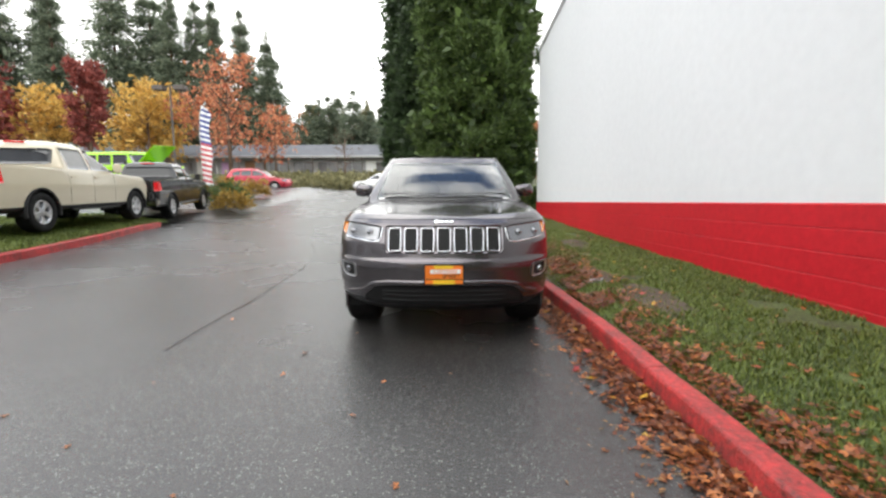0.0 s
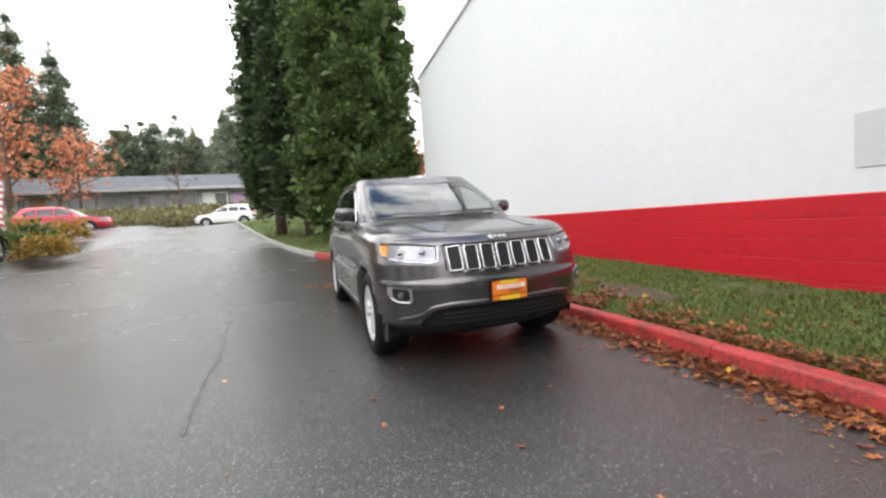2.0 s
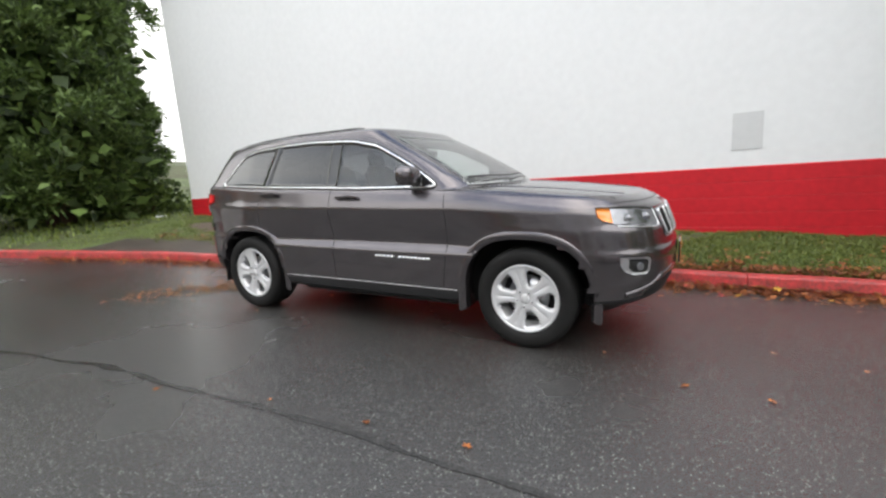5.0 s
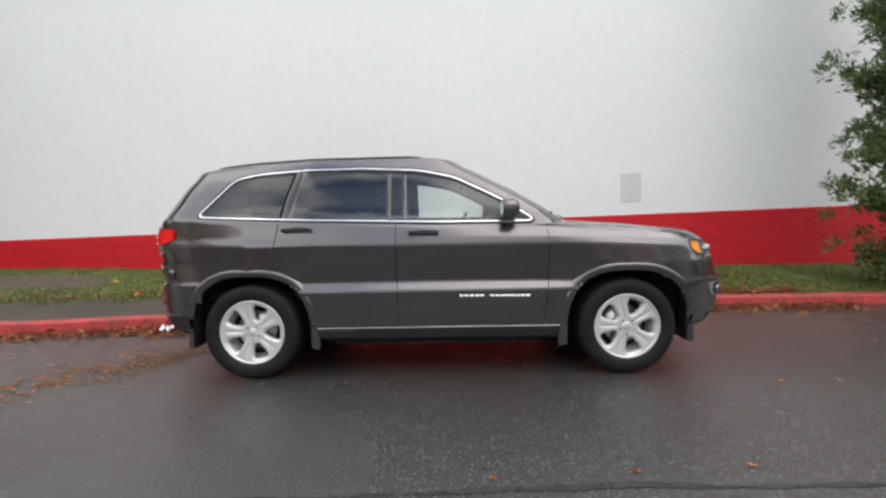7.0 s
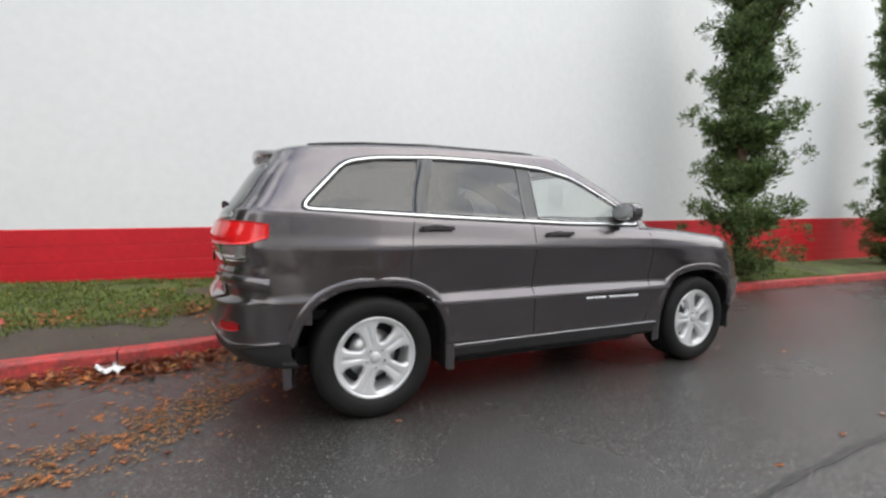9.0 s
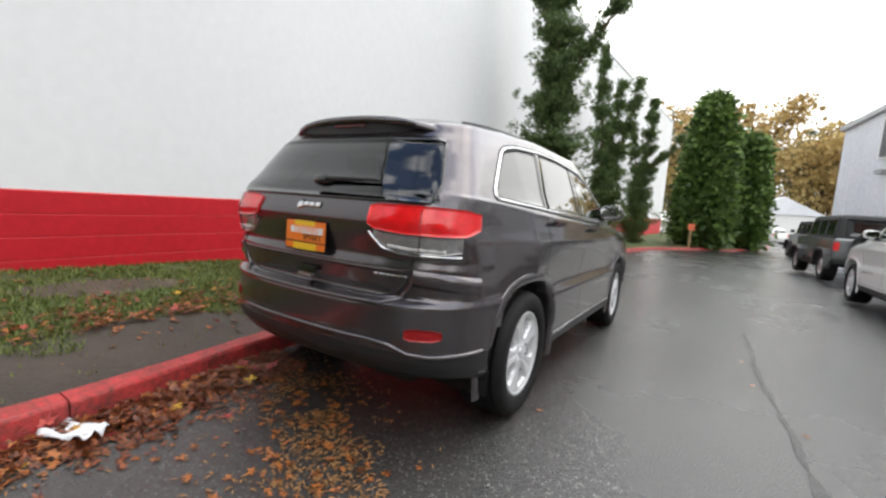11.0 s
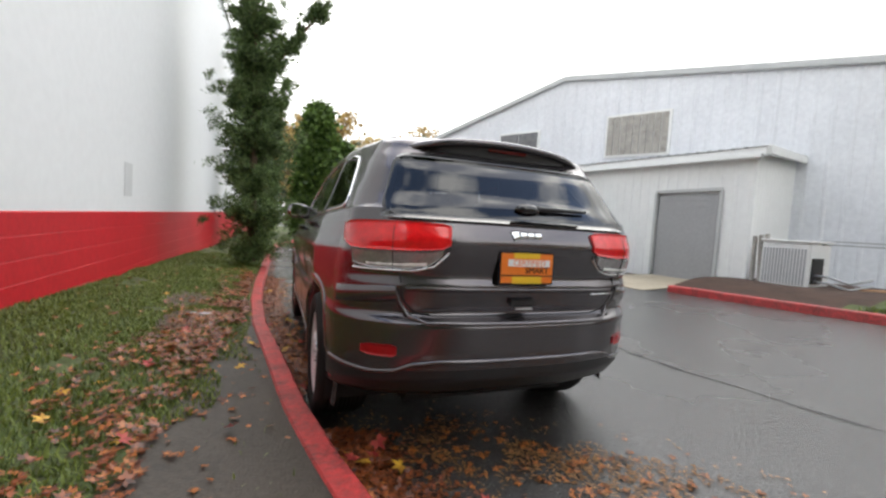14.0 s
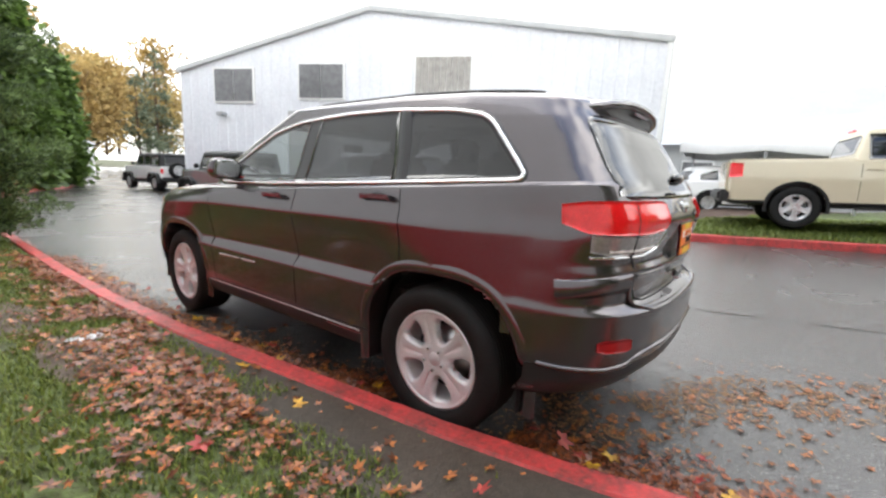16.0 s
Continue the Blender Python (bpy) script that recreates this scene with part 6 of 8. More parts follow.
# air conditioning unit
ac = thing("air_conditioner", pose(-8.85, -1.42, lie(-1.4) + 0.40, 0, 0, 4), "weathered grey outdoor air conditioning unit beside the shed", "machine")
part("pad", box_bm(1.5, 1.3, 0.08, 0.02, Matrix.Translation((0, 0.1, -0.02))), M_CONC, ac)
part("casing", box_bm(0.80, 0.86, 0.92, 0.03, Matrix.Translation((0, 0, 0.48))), M_METALW, ac)
part("lid", box_bm(0.86, 0.92, 0.05, 0.02, Matrix.Translation((0, 0, 0.965))), M_METALW, ac)
for i in range(14):
    part("fin", box_bm(0.012, 0.028, 0.72, 0.004, Matrix.Translation((0.405, -0.36 + i * 0.055, 0.46))), M_GALV, ac)
part("service_panel", box_bm(0.42, 0.02, 0.5, 0.005, Matrix.Translation((0.1, 0.44, 0.4))), M_BLACKP, ac)
for zz in (0.2, 0.32):
    vs, fs = tube([(0.2, 0.44, zz), (0.25, 0.7, zz), (0.1, 0.95, zz - 0.1), (-0.4, 1.1, zz)], 0.025, 6)
    obj("pipe", vs, fs, M_GALV, ac)
rk = thing("scrap_rack", pose(-9.3, -0.6, lie(-0.6) + 0.34, 0, 0, 8), "low black steel rack leaning by the wall", "rack")
for p, q in (((0, -0.6, 1.05), (0, 0.75, 1.05)), ((0.25, -0.6, 0.98), (0.25, 0.75, 0.98)), ((0, 0.75, 0), (0, 0.75, 1.05)), ((0.25, 0.75, 0), (0.25, 0.75, 0.98)), ((0, -0.6, 0), (0, -0.6, 1.05)), ((0.25, 0.5, 0.1), (0.7, 1.3, 0.05))):
    slab("bar", p, q, 0.028, 0.028, M_GALV, rk)
for i in range(3):
    ps = thing("fence_post", pose(-8.45 - 0.05 * i, -1.98 + 0.13 * i, lie(-2) + 0.32, 2 * i, 1, 0), "weathered timber post leaning on the shed", "post", "posts by the shed")
    part("post", box_bm(0.07, 0.07, 1.15 + 0.06 * i, 0.008, Matrix.Translation((0, 0, 0.55))), M_BOARD, ps)
random.seed(11)

for i in range(9):
    y0 = random.uniform(-0.6, 0.9)
    lg_t = thing("firewood", pose(-9.3 + random.uniform(-0.3, 0.4), y0, lie(y0) + 0.40 + random.uniform(0, 0.1), 0, random.uniform(-6, 6), random.uniform(60, 120)), "short sawn timber offcut lying on mulch", "wood", "timber offcuts by the wall")
    part("offcut", cyl_bm(0.05, 0.045, random.uniform(0.4, 0.9), 9, Matrix.Rotation(math.pi / 2, 4, "Y")), M_BRICKY, lg_t, smooth=True)
pl = thing("planter_box", pose(-11.3, 0.36, lie(0.4) + 0.33, 0, 0, 5), "weathered grey timber planter box", "planter")
for i in range(4):
    part("board", box_bm(1.1, 0.05, 0.14, 0.01, Matrix.Translation((0, 0.32, 0.09 + 0.15 * i))), M_BOARD, pl)
    part("board", box_bm(0.05, 0.65, 0.14, 0.01, Matrix.Translation((0.55, 0, 0.09 + 0.15 * i))), M_BOARD, pl)

# second grey building and marquee behind
ann = thing("office_building", None, "low grey office building with a band of windows", "building")
part("wall", box_bm(0.4, 26, 3.6, 0.02, Matrix.Translation((-27, 4, 1.9))), M_TRIM, ann)
obj("roof", [(-26.0, -12, 3.5), (-26.0, 18, 3.5), (-33, 18, 6.9), (-33, -12, 7.9)], [(0, 1, 2, 3)], M_SHEETROOF, ann, smooth=False)
for i in range(9):
    wn_ = part("window", box_bm(0.10, 1.7, 1.3, 0.02, Matrix.Translation((-26.78, -6 + i * 2.3, 2.0))), M_METALW, ann)
    part("pane", box_bm(0.04, 1.5, 1.1, 0.01, Matrix.Translation((-26.72, -6 + i * 2.3, 2.0))), M_HALLGL, wn_)
tent = thing("marquee", pose(-17.1, 1.95, 0.2, 0, 0, 4), "white peaked marquee on steel legs", "tent")
tv, tf = [], []
hx, hy = 2.5, 2.4
for k, (s, z) in enumerate(((1.0, 2.18), (1.0, 2.48), (0.62, 2.98), (0.34, 3.55), (0.15, 4.25), (0.02, 4.98))):
    for i in range(24):
        a = 2 * math.pi * i / 24
        cx, cy = math.cos(a), math.sin(a)
        q = max(abs(cx), abs(cy))
        sag = 0.12 * (1 - abs(abs(cx) - abs(cy))) if k in (2, 3) else 0
        tv.append((cx / q * hx * s, cy / q * hy * s, z - sag + (0.07 * math.cos(6 * a) if k == 0 else 0)))
for k in range(5):
    for i in range(24):
        tf.append((k * 24 + i, k * 24 + (i + 1) % 24, (k + 1) * 24 + (i + 1) % 24, (k + 1) * 24 + i))
obj("canopy", tv, tf, M_TENT, tent)
for sx in (-1, 1):
    for sy in (-1, 0, 1):
        part("leg", cyl_bm(0.04, 0.04, 2.4, 8, Matrix.Translation((sx * hx * 0.97, sy * hy * 0.97, 0))), M_GALV, tent)

# shops across the street
shop = thing("shop_row", None, "long low row of shops with a dark shingled roof", "building")
BY, BZ = 52.0, 4.3
part("wall", box_bm(96, 0.4, 3.2, 0.02, Matrix.Translation((-42, BY, BZ + 1.4))), M_ROLL, shop)
obj("roof", [(-92, BY - 1.8, BZ + 2.75), (8, BY - 1.8, BZ + 2.75), (8, BY + 5, BZ + 5.0), (-92, BY + 5, BZ + 5.0)], [(0, 1, 2, 3)], M_ROOF, shop, smooth=False)
slab("fascia", (-92, BY - 1.8, BZ + 2.65), (8, BY - 1.8, BZ + 2.65), 0.3, 0.12, M_ROLL, shop)
random.seed(4)
for i in range(30):
    xx = -89 + i * 3.2
    kind = (i * 5) % 7
    mm = [M_HALLGL, M_HALLGL, M_BRICKY, M_HALLGL, M_PURPLE, M_HALLGL, M_METALW][kind]
    fr = part("shop_front", box_bm(2.7, 0.12, 2.2, 0.02, Matrix.Translation((xx, BY - 0.25, BZ + 1.15))), M_ROLL if kind not in (2, 6) else mm, shop)
    part("pane", box_bm(1.2, 0.05, 1.7, 0.01, Matrix.Translation((xx - 0.64, BY - 0.33, BZ + 1.2))), mm, fr)
    part("pane", box_bm(1.2, 0.05, 1.7, 0.01, Matrix.Translation((xx + 0.64, BY - 0.33, BZ + 1.2))), M_HALLGL, fr)
    part("post", box_bm(0.14, 0.14, 2.7, 0.02, Matrix.Translation((xx - 1.6, BY - 1.6, BZ + 1.25))), M_POLE, shop)

# street lamp and flag
lamp = thing("street_lamp", pose(-24.6, 34.0, lie(34) - 0.1), "brown twin-headed parking lot lamp post", "lamp")
part("pole", cyl_bm(0.10, 0.07, 9.6, 12), M_POLE, lamp)
part("cross_arm", box_bm(1.3, 0.08, 0.08, 0.01, Matrix.Translation((0, 0, 9.5))), M_POLE, lamp)
for s in (-1, 1):
    hd = part("lamp_head", box_bm(1.0, 0.75, 0.42, 0.06, Matrix.Translation((s * 0.95, 0, 9.4))), M_POLE, lamp)
    part("lens", box_bm(0.8, 0.55, 0.03, 0.01, Matrix.Translation((s * 0.95, 0, 9.18))), M_HALLGL, hd)
M_NAVY = mat("navy_cloth", (0.09, 0.11, 0.34), 0.7, var=0.1)
M_STRIPE = mat("red_cloth", (0.62, 0.10, 0.12), 0.7, var=0.1)
flag = thing("feather_flag", pose(-12.2, 16.1, lie(16) + 0.3, 0, 0, 20), "red white and blue feather banner on a pole", "flag")
vs, fs = tube([(0, 0, 0), (0, 0, 3.6), (0.04, 0, 4.3), (0.16, 0, 4.8), (0.36, 0, 4.98)], 0.018, 8)
obj("pole", vs, fs, M_SATIN, flag)
for k in range(30):
    z0, z1 = 1.0 + k * 0.1275, 1.0 + (k + 1) * 0.1275
    wv2, n2 = [], 6
    for zz in (z0, z1):
        wd = 0.46 * min(1, (4.98 - zz) / 0.5 + 0.15) if zz > 4.4 else 0.46 + 0.05 * math.sin(zz * 3)
        x_0 = 0.02 + max(0, zz - 4.2) * 0.25
        for i in range(n2 + 1):
            wv2.append((x_0 + wd * i / n2, 0.05 * math.sin(i * 1.3 + zz * 2), zz - 0.12 * i / n2))
    fs2 = [(i, i + 1, n2 + 2 + i, n2 + 1 + i) for i in range(n2)]
    obj("stripe", wv2, fs2, M_NAVY if k > 15 and k % 2 == 0 else (M_STRIPE if k % 2 and k < 16 else M_WHITEP), flag)

# ---- trees and shrubs ----
M_BARK = mat("conifer_bark", (0.12, 0.075, 0.05), 0.9, var=0.35, s1=5, s2=40, bump=0.8, bs=30)
M_CEDAR = leafy("cedar_foliage", (0.020, 0.042, 0.012), (0.105, 0.160, 0.040), 0.6, 0.35, 0.2)
M_CEDAR2 = leafy("dark_cedar_foliage", (0.013, 0.028, 0.011), (0.050, 0.085, 0.028), 0.6, 0.35, 0.15)
M_JUNIPER = leafy("juniper_foliage", (0.026, 0.055, 0.018), (0.125, 0.185, 0.058), 0.6, 0.35, 0.2)
M_THUJA = leafy("thuja_foliage", (0.035, 0.075, 0.016), (0.11, 0.18, 0.035), 0.6, 0.3, 0.2)
# fir green lightened: distance haze is mixed into the leaf colour
M_FIR = leafy("haze_paled_fir_foliage", (0.070, 0.098, 0.066), (0.19, 0.225, 0.15), 0.7, 0.3, 0.3)
M_MAROON = leafy("maroon_leaves", (0.15, 0.028, 0.026), (0.32, 0.085, 0.065), 0.6, 0.3, 0.35)
# gold paled in its colour to stand for haze over the street
M_GOLD = leafy("haze_paled_golden_leaves", (0.50, 0.27, 0.06), (0.66, 0.44, 0.12), 0.6, 0.25, 0.35)
M_SCARLET = leafy("scarlet_leaves", (0.42, 0.085, 0.05), (0.60, 0.27, 0.14), 0.6, 0.25, 0.35)
M_SHRUB = leafy("shrub_leaves", (0.03, 0.06, 0.015), (0.10, 0.14, 0.03), 0.6, 0.3, 0.2)
M_OCHRE = leafy("ochre_woods", (0.20, 0.13, 0.03), (0.38, 0.24, 0.05), 0.7, 0.3, 0.3)
M_OLIVE = leafy("olive_woods", (0.13, 0.13, 0.06), (0.26, 0.24, 0.12), 0.7, 0.3, 0.3)
# slope trees: russet and yellow with air haze put into both colours
M_HAZE2 = leafy("haze_paled_russet_leaves", (0.30, 0.20, 0.08), (0.46, 0.33, 0.13), 0.7, 0.25, 0.35)
M_HAZE = leafy("haze_paled_yellow_leaves", (0.36, 0.26, 0.10), (0.50, 0.38, 0.16), 0.7, 0.25, 0.35)
rng = np.random.default_rng(7)


def bulk(name, verts, quads, material, parent=None, label=""):
    """A large mesh of quads, made in one go."""
    verts, quads = np.asarray(verts, np.float32), np.asarray(quads, np.int32)
    me = bpy.data.meshes.new(name)
    me.vertices.add(len(verts))
    me.vertices.foreach_set("co", verts.ravel())
    me.loops.add(quads.size)
    me.loops.foreach_set("vertex_index", quads.ravel())
    me.polygons.add(len(quads))
    me.polygons.foreach_set("loop_start", np.arange(0, quads.size, quads.shape[1], dtype=np.int32))
    me.materials.append(material)
    me.update(calc_edges=True)
    ob = new(name, me)
    ob.parent = parent
    if label:
        ob["label"] = label
    return ob


def unit(v):
    return v / np.maximum(np.linalg.norm(v, axis=-1, keepdims=True), 1e-9)


def sprays(points, outward, size, per=5, flat=0.5, spread=0.5):
    """Small bent leaf blades in tufts about the points, fanning outward."""
    n = len(points)
    p = np.repeat(points, per, axis=0) + rng.normal(0, spread, (n * per, 3)) * np.repeat(size, per)[:, None] * 0.8
    d = unit(np.repeat(outward, per, axis=0) + rng.normal(0, 0.65, (n * per, 3)))
    s = unit(np.cross(d, rng.normal(0, 1, (n * per, 3))))
    u = np.cross(s, d)
    ln = np.repeat(size, per)[:, None] * rng.uniform(0.6, 1.3, (n * per, 1))
    w = ln * flat * rng.uniform(0.6, 1.2, (n * per, 1))
    droop = u * ln * rng.uniform(-0.25, 0.1, (n * per, 1))
    verts = np.stack([p - s * w * 0.25, p + d * ln * 0.45 - s * w * 0.55, p + d * ln + droop, p + d * ln * 0.45 + s * w * 0.55 + droop * 0.2], axis=1).reshape(-1, 3)
    return verts, np.arange(len(verts)).reshape(-1, 4)


def trunk_mesh(points, radii, material, parent, name="trunk"):
    vs, fs = tube(points, list(radii), 9)
    return obj(name, vs, fs, material, parent)


def tufts(centres, radii, way, each, size, per, flat=0.27, rise=0.45):
    """Rounded lobes of foliage about the centres: blades that stand out from each lobe, most on its outer and upper side."""
    n = len(centres)
    d = unit(rng.normal(0, 1, (n, each, 3)) + way[:, None, :] * 0.9 + np.array([0, 0, rise]))
    sq = np.array([1.0, 1.0, 0.78])
    p = centres[:, None, :] + d * sq * radii[:, None, None] * rng.uniform(0.45, 1.0, (n, each, 1))
    out = d + way[:, None, :] * 0.5 + np.array([0, 0, 0.35])
    sz = np.repeat(size * (0.7 + 0.3 * radii / radii.mean()), each) * rng.uniform(0.7, 1.3, n * each)
    return sprays(p.reshape(-1, 3), unit(out).reshape(-1, 3), sz, per, flat, 0.6)


def column_tree(m, height, radius, material, label, lobes=300, each=30, seed=1, low=0.6, shape=0.75, size=0.15, per=7):
    """A broad cone or column: a trunk, limbs, a dim inner crown and many separate lobes of foliage with dark gaps between."""
    global rng
    rng = np.random.default_rng(seed)
    t = thing("conifer_tree", m, label, "tree")
    trunk_mesh([(0, 0, -0.2), (0.03, 0.02, height * 0.3), (0, 0.02, height * 0.7), (0, 0, height * 0.97)], [radius * 0.13 + 0.10, radius * 0.10 + 0.05, 0.08, 0.02], M_BARK, t)
    prof = lambda h: np.interp((h - low) / (height - low), [0, 0.05, 0.12, 0.4, 0.7, 0.92, 1], [0.62, 0.86, 1.0, 0.94, shape, 0.32, 0.06])
    h = low + (height - low) * (np.arange(lobes) + rng.random(lobes)) / lobes
    a = np.arange(lobes) * 2.39996 + rng.normal(0, 0.5, lobes)
    bulge = 1 + 0.08 * np.sin(3 * a + h * 1.1 + seed) + rng.normal(0, 0.11, lobes)
    r = radius * prof(h) * bulge
    rad = radius * (0.12 + 0.11 * rng.random(lobes)) * np.clip(prof(h) + 0.25, 0.4, 1) + 0.05
    way = np.stack([np.cos(a), np.sin(a), np.full(lobes, 0.25)], axis=1)
    c = np.stack([np.cos(a) * (r - rad * 0.6), np.sin(a) * (r - rad * 0.6), h + 0.12 * r], axis=1)
    v, q = tufts(c, rad, way, each, size, per)
    nc = lobes * 9
    hc = low + 0.3 + (height - low - 0.6) * rng.random(nc)
    ac, rc = rng.random(nc) * 6.283, rng.uniform(0.25, 0.84, nc) * radius * prof(hc)
    core = np.stack([np.cos(ac) * rc, np.sin(ac) * rc, hc], axis=1)
    v2, q2 = sprays(core, np.stack([np.cos(ac), np.sin(ac), np.full(nc, -0.1)], axis=1), np.full(nc, size * 2.6), 8, 0.55, 0.9)
    bulk("crown", np.concatenate([v, v2]), np.concatenate([q, q2 + len(v)]), material, t)
    for i in range(14):
        k = rng.integers(0, lobes)
        e = (np.cos(a[k]) * r[k] * 0.8, np.sin(a[k]) * r[k] * 0.8, h[k])
        vs, fs = tube([(0, 0, max(0.2, h[k] - 0.3)), (e[0] * 0.5, e[1] * 0.5, h[k] - 0.05), e], [0.05, 0.035, 0.012], 6)
        obj("limb", vs, fs, M_BARK, t)
    return t


def juniper(m, arms, material, label, seed, size=0.060):
    """An upright juniper of several leaning arms hung with separate ragged tufts. arms: (base height, tip x, tip y, tip z, radius)."""
    global rng
    rng = np.random.default_rng(seed)
    t = thing("juniper_tree", m, label, "tree")
    vv, qq, base = [], [], 0
    for j, (b, tx, ty, tz, rad) in enumerate(arms):
        line = [(tx * 0.05, ty * 0.05, b), (tx * 0.35, ty * 0.35, b + (tz - b) * 0.4), (tx * 0.8, ty * 0.8, b + (tz - b) * 0.8), (tx, ty, tz)]
        trunk_mesh(line, [0.10 if j == 0 else 0.06, 0.07 if j == 0 else 0.04, 0.03, 0.01], M_BARK, t, "trunk" if j == 0 else "limb")
        n = int((tz - b) * (5 + 32 * rad))
        u = (np.arange(n) + rng.random(n)) / n
        u = u + 0.25 / (tz - b) * np.sin(u * (tz - b) * 7.5 + seed)
        u = np.clip(u, 0.0, 1.0)
        c = np.stack([np.interp(u, [0, 0.4, 0.8, 1], [q[k] for q in line]) for k in range(3)], axis=1)
        a = np.arange(n) * 2.39996 + rng.normal(0, 0.7, n)
        reach = rad * np.interp(u, [0, 0.10, 0.45, 0.8, 1.0], [0.75, 1.05, 0.88, 0.52, 0.08]) * rng.uniform(0.35, 1.25, n)
        way = np.stack([np.cos(a), np.sin(a), np.full(n, 0.55)], axis=1)
        for f, k in ((1.0, 1.0), (0.55, 0.85)):
            cc = c + np.stack([np.cos(a) * reach * f, np.sin(a) * reach * f, 0.35 * reach * f * f + rng.normal(0, 0.03, n)], axis=1)
            lr = (0.08 + 0.19 * rad * rng.uniform(0.5, 1.1, n)) * k * np.interp(u, [0, 0.8, 1], [1.0, 0.8, 0.45])
            v, q = tufts(cc, lr, way, 18, size, 8, 0.30, 0.6)
            vv.append(v), qq.append(q + base)
            base += len(v)
        k = rng.integers(0, n, n * 7)
        f = rng.uniform(0.05, 0.75, (n * 7, 1))
        inner = c[k] + way[k] * np.array([1, 1, 0.3]) * reach[k][:, None] * f + rng.normal(0, 0.05, (n * 7, 3))
        v, q = sprays(inner, way[k], np.full(n * 7, size * 2.0), 9, 0.34, 0.8)
        vv.append(v), qq.append(q + base)
        base += len(v)
    bulk("crown", np.concatenate(vv), np.concatenate(qq), material, t)
    return t


def broad_tree(m, height, radius, material, label, seed, low=0.25, size=0.28, n=900, kind="maple_tree", narrow=1.0):
    """A leafy tree: forked limbs and a loose crown with gaps."""
    global rng
    rng = np.random.default_rng(seed)
    t = thing(kind, m, label, "tree")
    trunk_mesh([(0, 0, -0.2), (0.05, 0, height * 0.3), (0, 0.05, height * 0.6), (0.05, 0, height * 0.92)], [height * 0.018, height * 0.014, height * 0.009, 0.01], M_BARK, t)
    tips = []
    for i in range(16):
        a, f = rng.random() * 6.28, 0.22 + 0.68 * (i / 16)
        ln = radius * (0.95 - 0.5 * abs(f - 0.5)) * rng.uniform(0.7, 1.1)
        tip = np.array([math.cos(a) * ln, math.sin(a) * ln, height * min(0.97, f + 0.16 * narrow)])
        base = np.array([0, 0, height * f * 0.9])
        vs, fs = tube([tuple(base), tuple(base * 0.4 + tip * 0.6 + np.array([0, 0, -0.2])), tuple(tip)], [height * 0.007, height * 0.004, 0.01], 5)
        obj("limb", vs, fs, M_BARK, t)
        tips += [tip, base * 0.45 + tip * 0.55]
    tips = np.array(tips)
    k = rng.integers(0, len(tips), n)
    p = tips[k] + rng.normal(0, radius * 0.24, (n, 3)) * np.array([1, 1, 0.9])
    p[:, 2] = np.clip(p[:, 2], height * low, height * 1.02)
    v, q = sprays(p, unit(p - np.array([0, 0, height * 0.5])), np.full(n, size) * rng.uniform(0.7, 1.3, n), 6, 0.8, 0.6)
    bulk("crown", v, q, material, t)
    return t


def fir(m, height, radius, label, seed, material=None, n=420):
    """A tall ragged forest conifer: tiers of drooping boughs with sky between them."""
    global rng
    rng = np.random.default_rng(seed)
    t = thing("fir_tree", m, label, "tree", "woods across the street")
    trunk_mesh([(0, 0, -0.3), (0.1, 0, height * 0.5), (0, 0, height)], [height * 0.012, height * 0.008, 0.02], M_BARK, t)
    nb = n // 5
    h = height * (0.16 + 0.84 * np.sort(rng.random(nb) ** 0.9))
    h = h + 0.5 * np.sin(h * 2.6 + seed)
    a = rng.random(nb) * 6.283
    reach = radius * np.interp(h / height, [0.15, 0.3, 0.55, 0.85, 1.0], [0.8, 1.0, 0.74, 0.34, 0.04]) * rng.uniform(0.45, 1.35, nb)
    pts, outs = [], []
    for k in range(7):
        f = 0.15 + 0.85 * (k + rng.random(nb)) / 7
        pts.append(np.stack([np.cos(a) * reach * f, np.sin(a) * reach * f, h - 0.32 * reach * f + rng.normal(0, 0.12, nb)], axis=1))
        outs.append(np.stack([np.cos(a), np.sin(a), np.full(nb, -0.1)], axis=1))
    p = np.concatenate(pts)
    v, q = sprays(p, np.concatenate(outs), (0.42 + radius * 0.08) * np.interp(p[:, 2] / height, [0.5, 0.9, 1.0], [1.0, 0.5, 0.16]) * rng.uniform(0.6, 1.3, len(p)), 7, 0.26, 0.55)
    bulk("crown", v, q, material or M_FIR, t)
    return t


def shrub(m, r, h, material, label, seed, n=260, size=0.12):
    global rng
    rng = np.random.default_rng(seed)
    t = thing("shrub", m, label, "shrub")
    d = unit(rng.normal(0, 1, (n, 3)))
    d[:, 2] = np.abs(d[:, 2])
    p = d * np.array([r, r, h]) * rng.uniform(0.55, 1.08, (n, 1)) * (1 + 0.15 * np.sin(d[:, :1] * 7 + seed))
    v, q = sprays(p, d, np.full(n, size) * rng.uniform(0.7, 1.3, n), 6, 0.7)
    bulk("foliage", v, q, material, t)
    for i in range(5):
        a = i * 1.3
        vs, fs = tube([(0, 0, -0.05), (math.cos(a) * r * 0.3, math.sin(a) * r * 0.3, h * 0.4), (math.cos(a) * r * 0.6, math.sin(a) * r * 0.6, h * 0.8)], [0.03, 0.02, 0.008], 5)
        obj("stem", vs, fs, M_BARK, t)
    return t


def at(x, y, lift=0.0, turn=0.0):
    return pose(x, y, lie(y) + lift, 0, 0, turn)


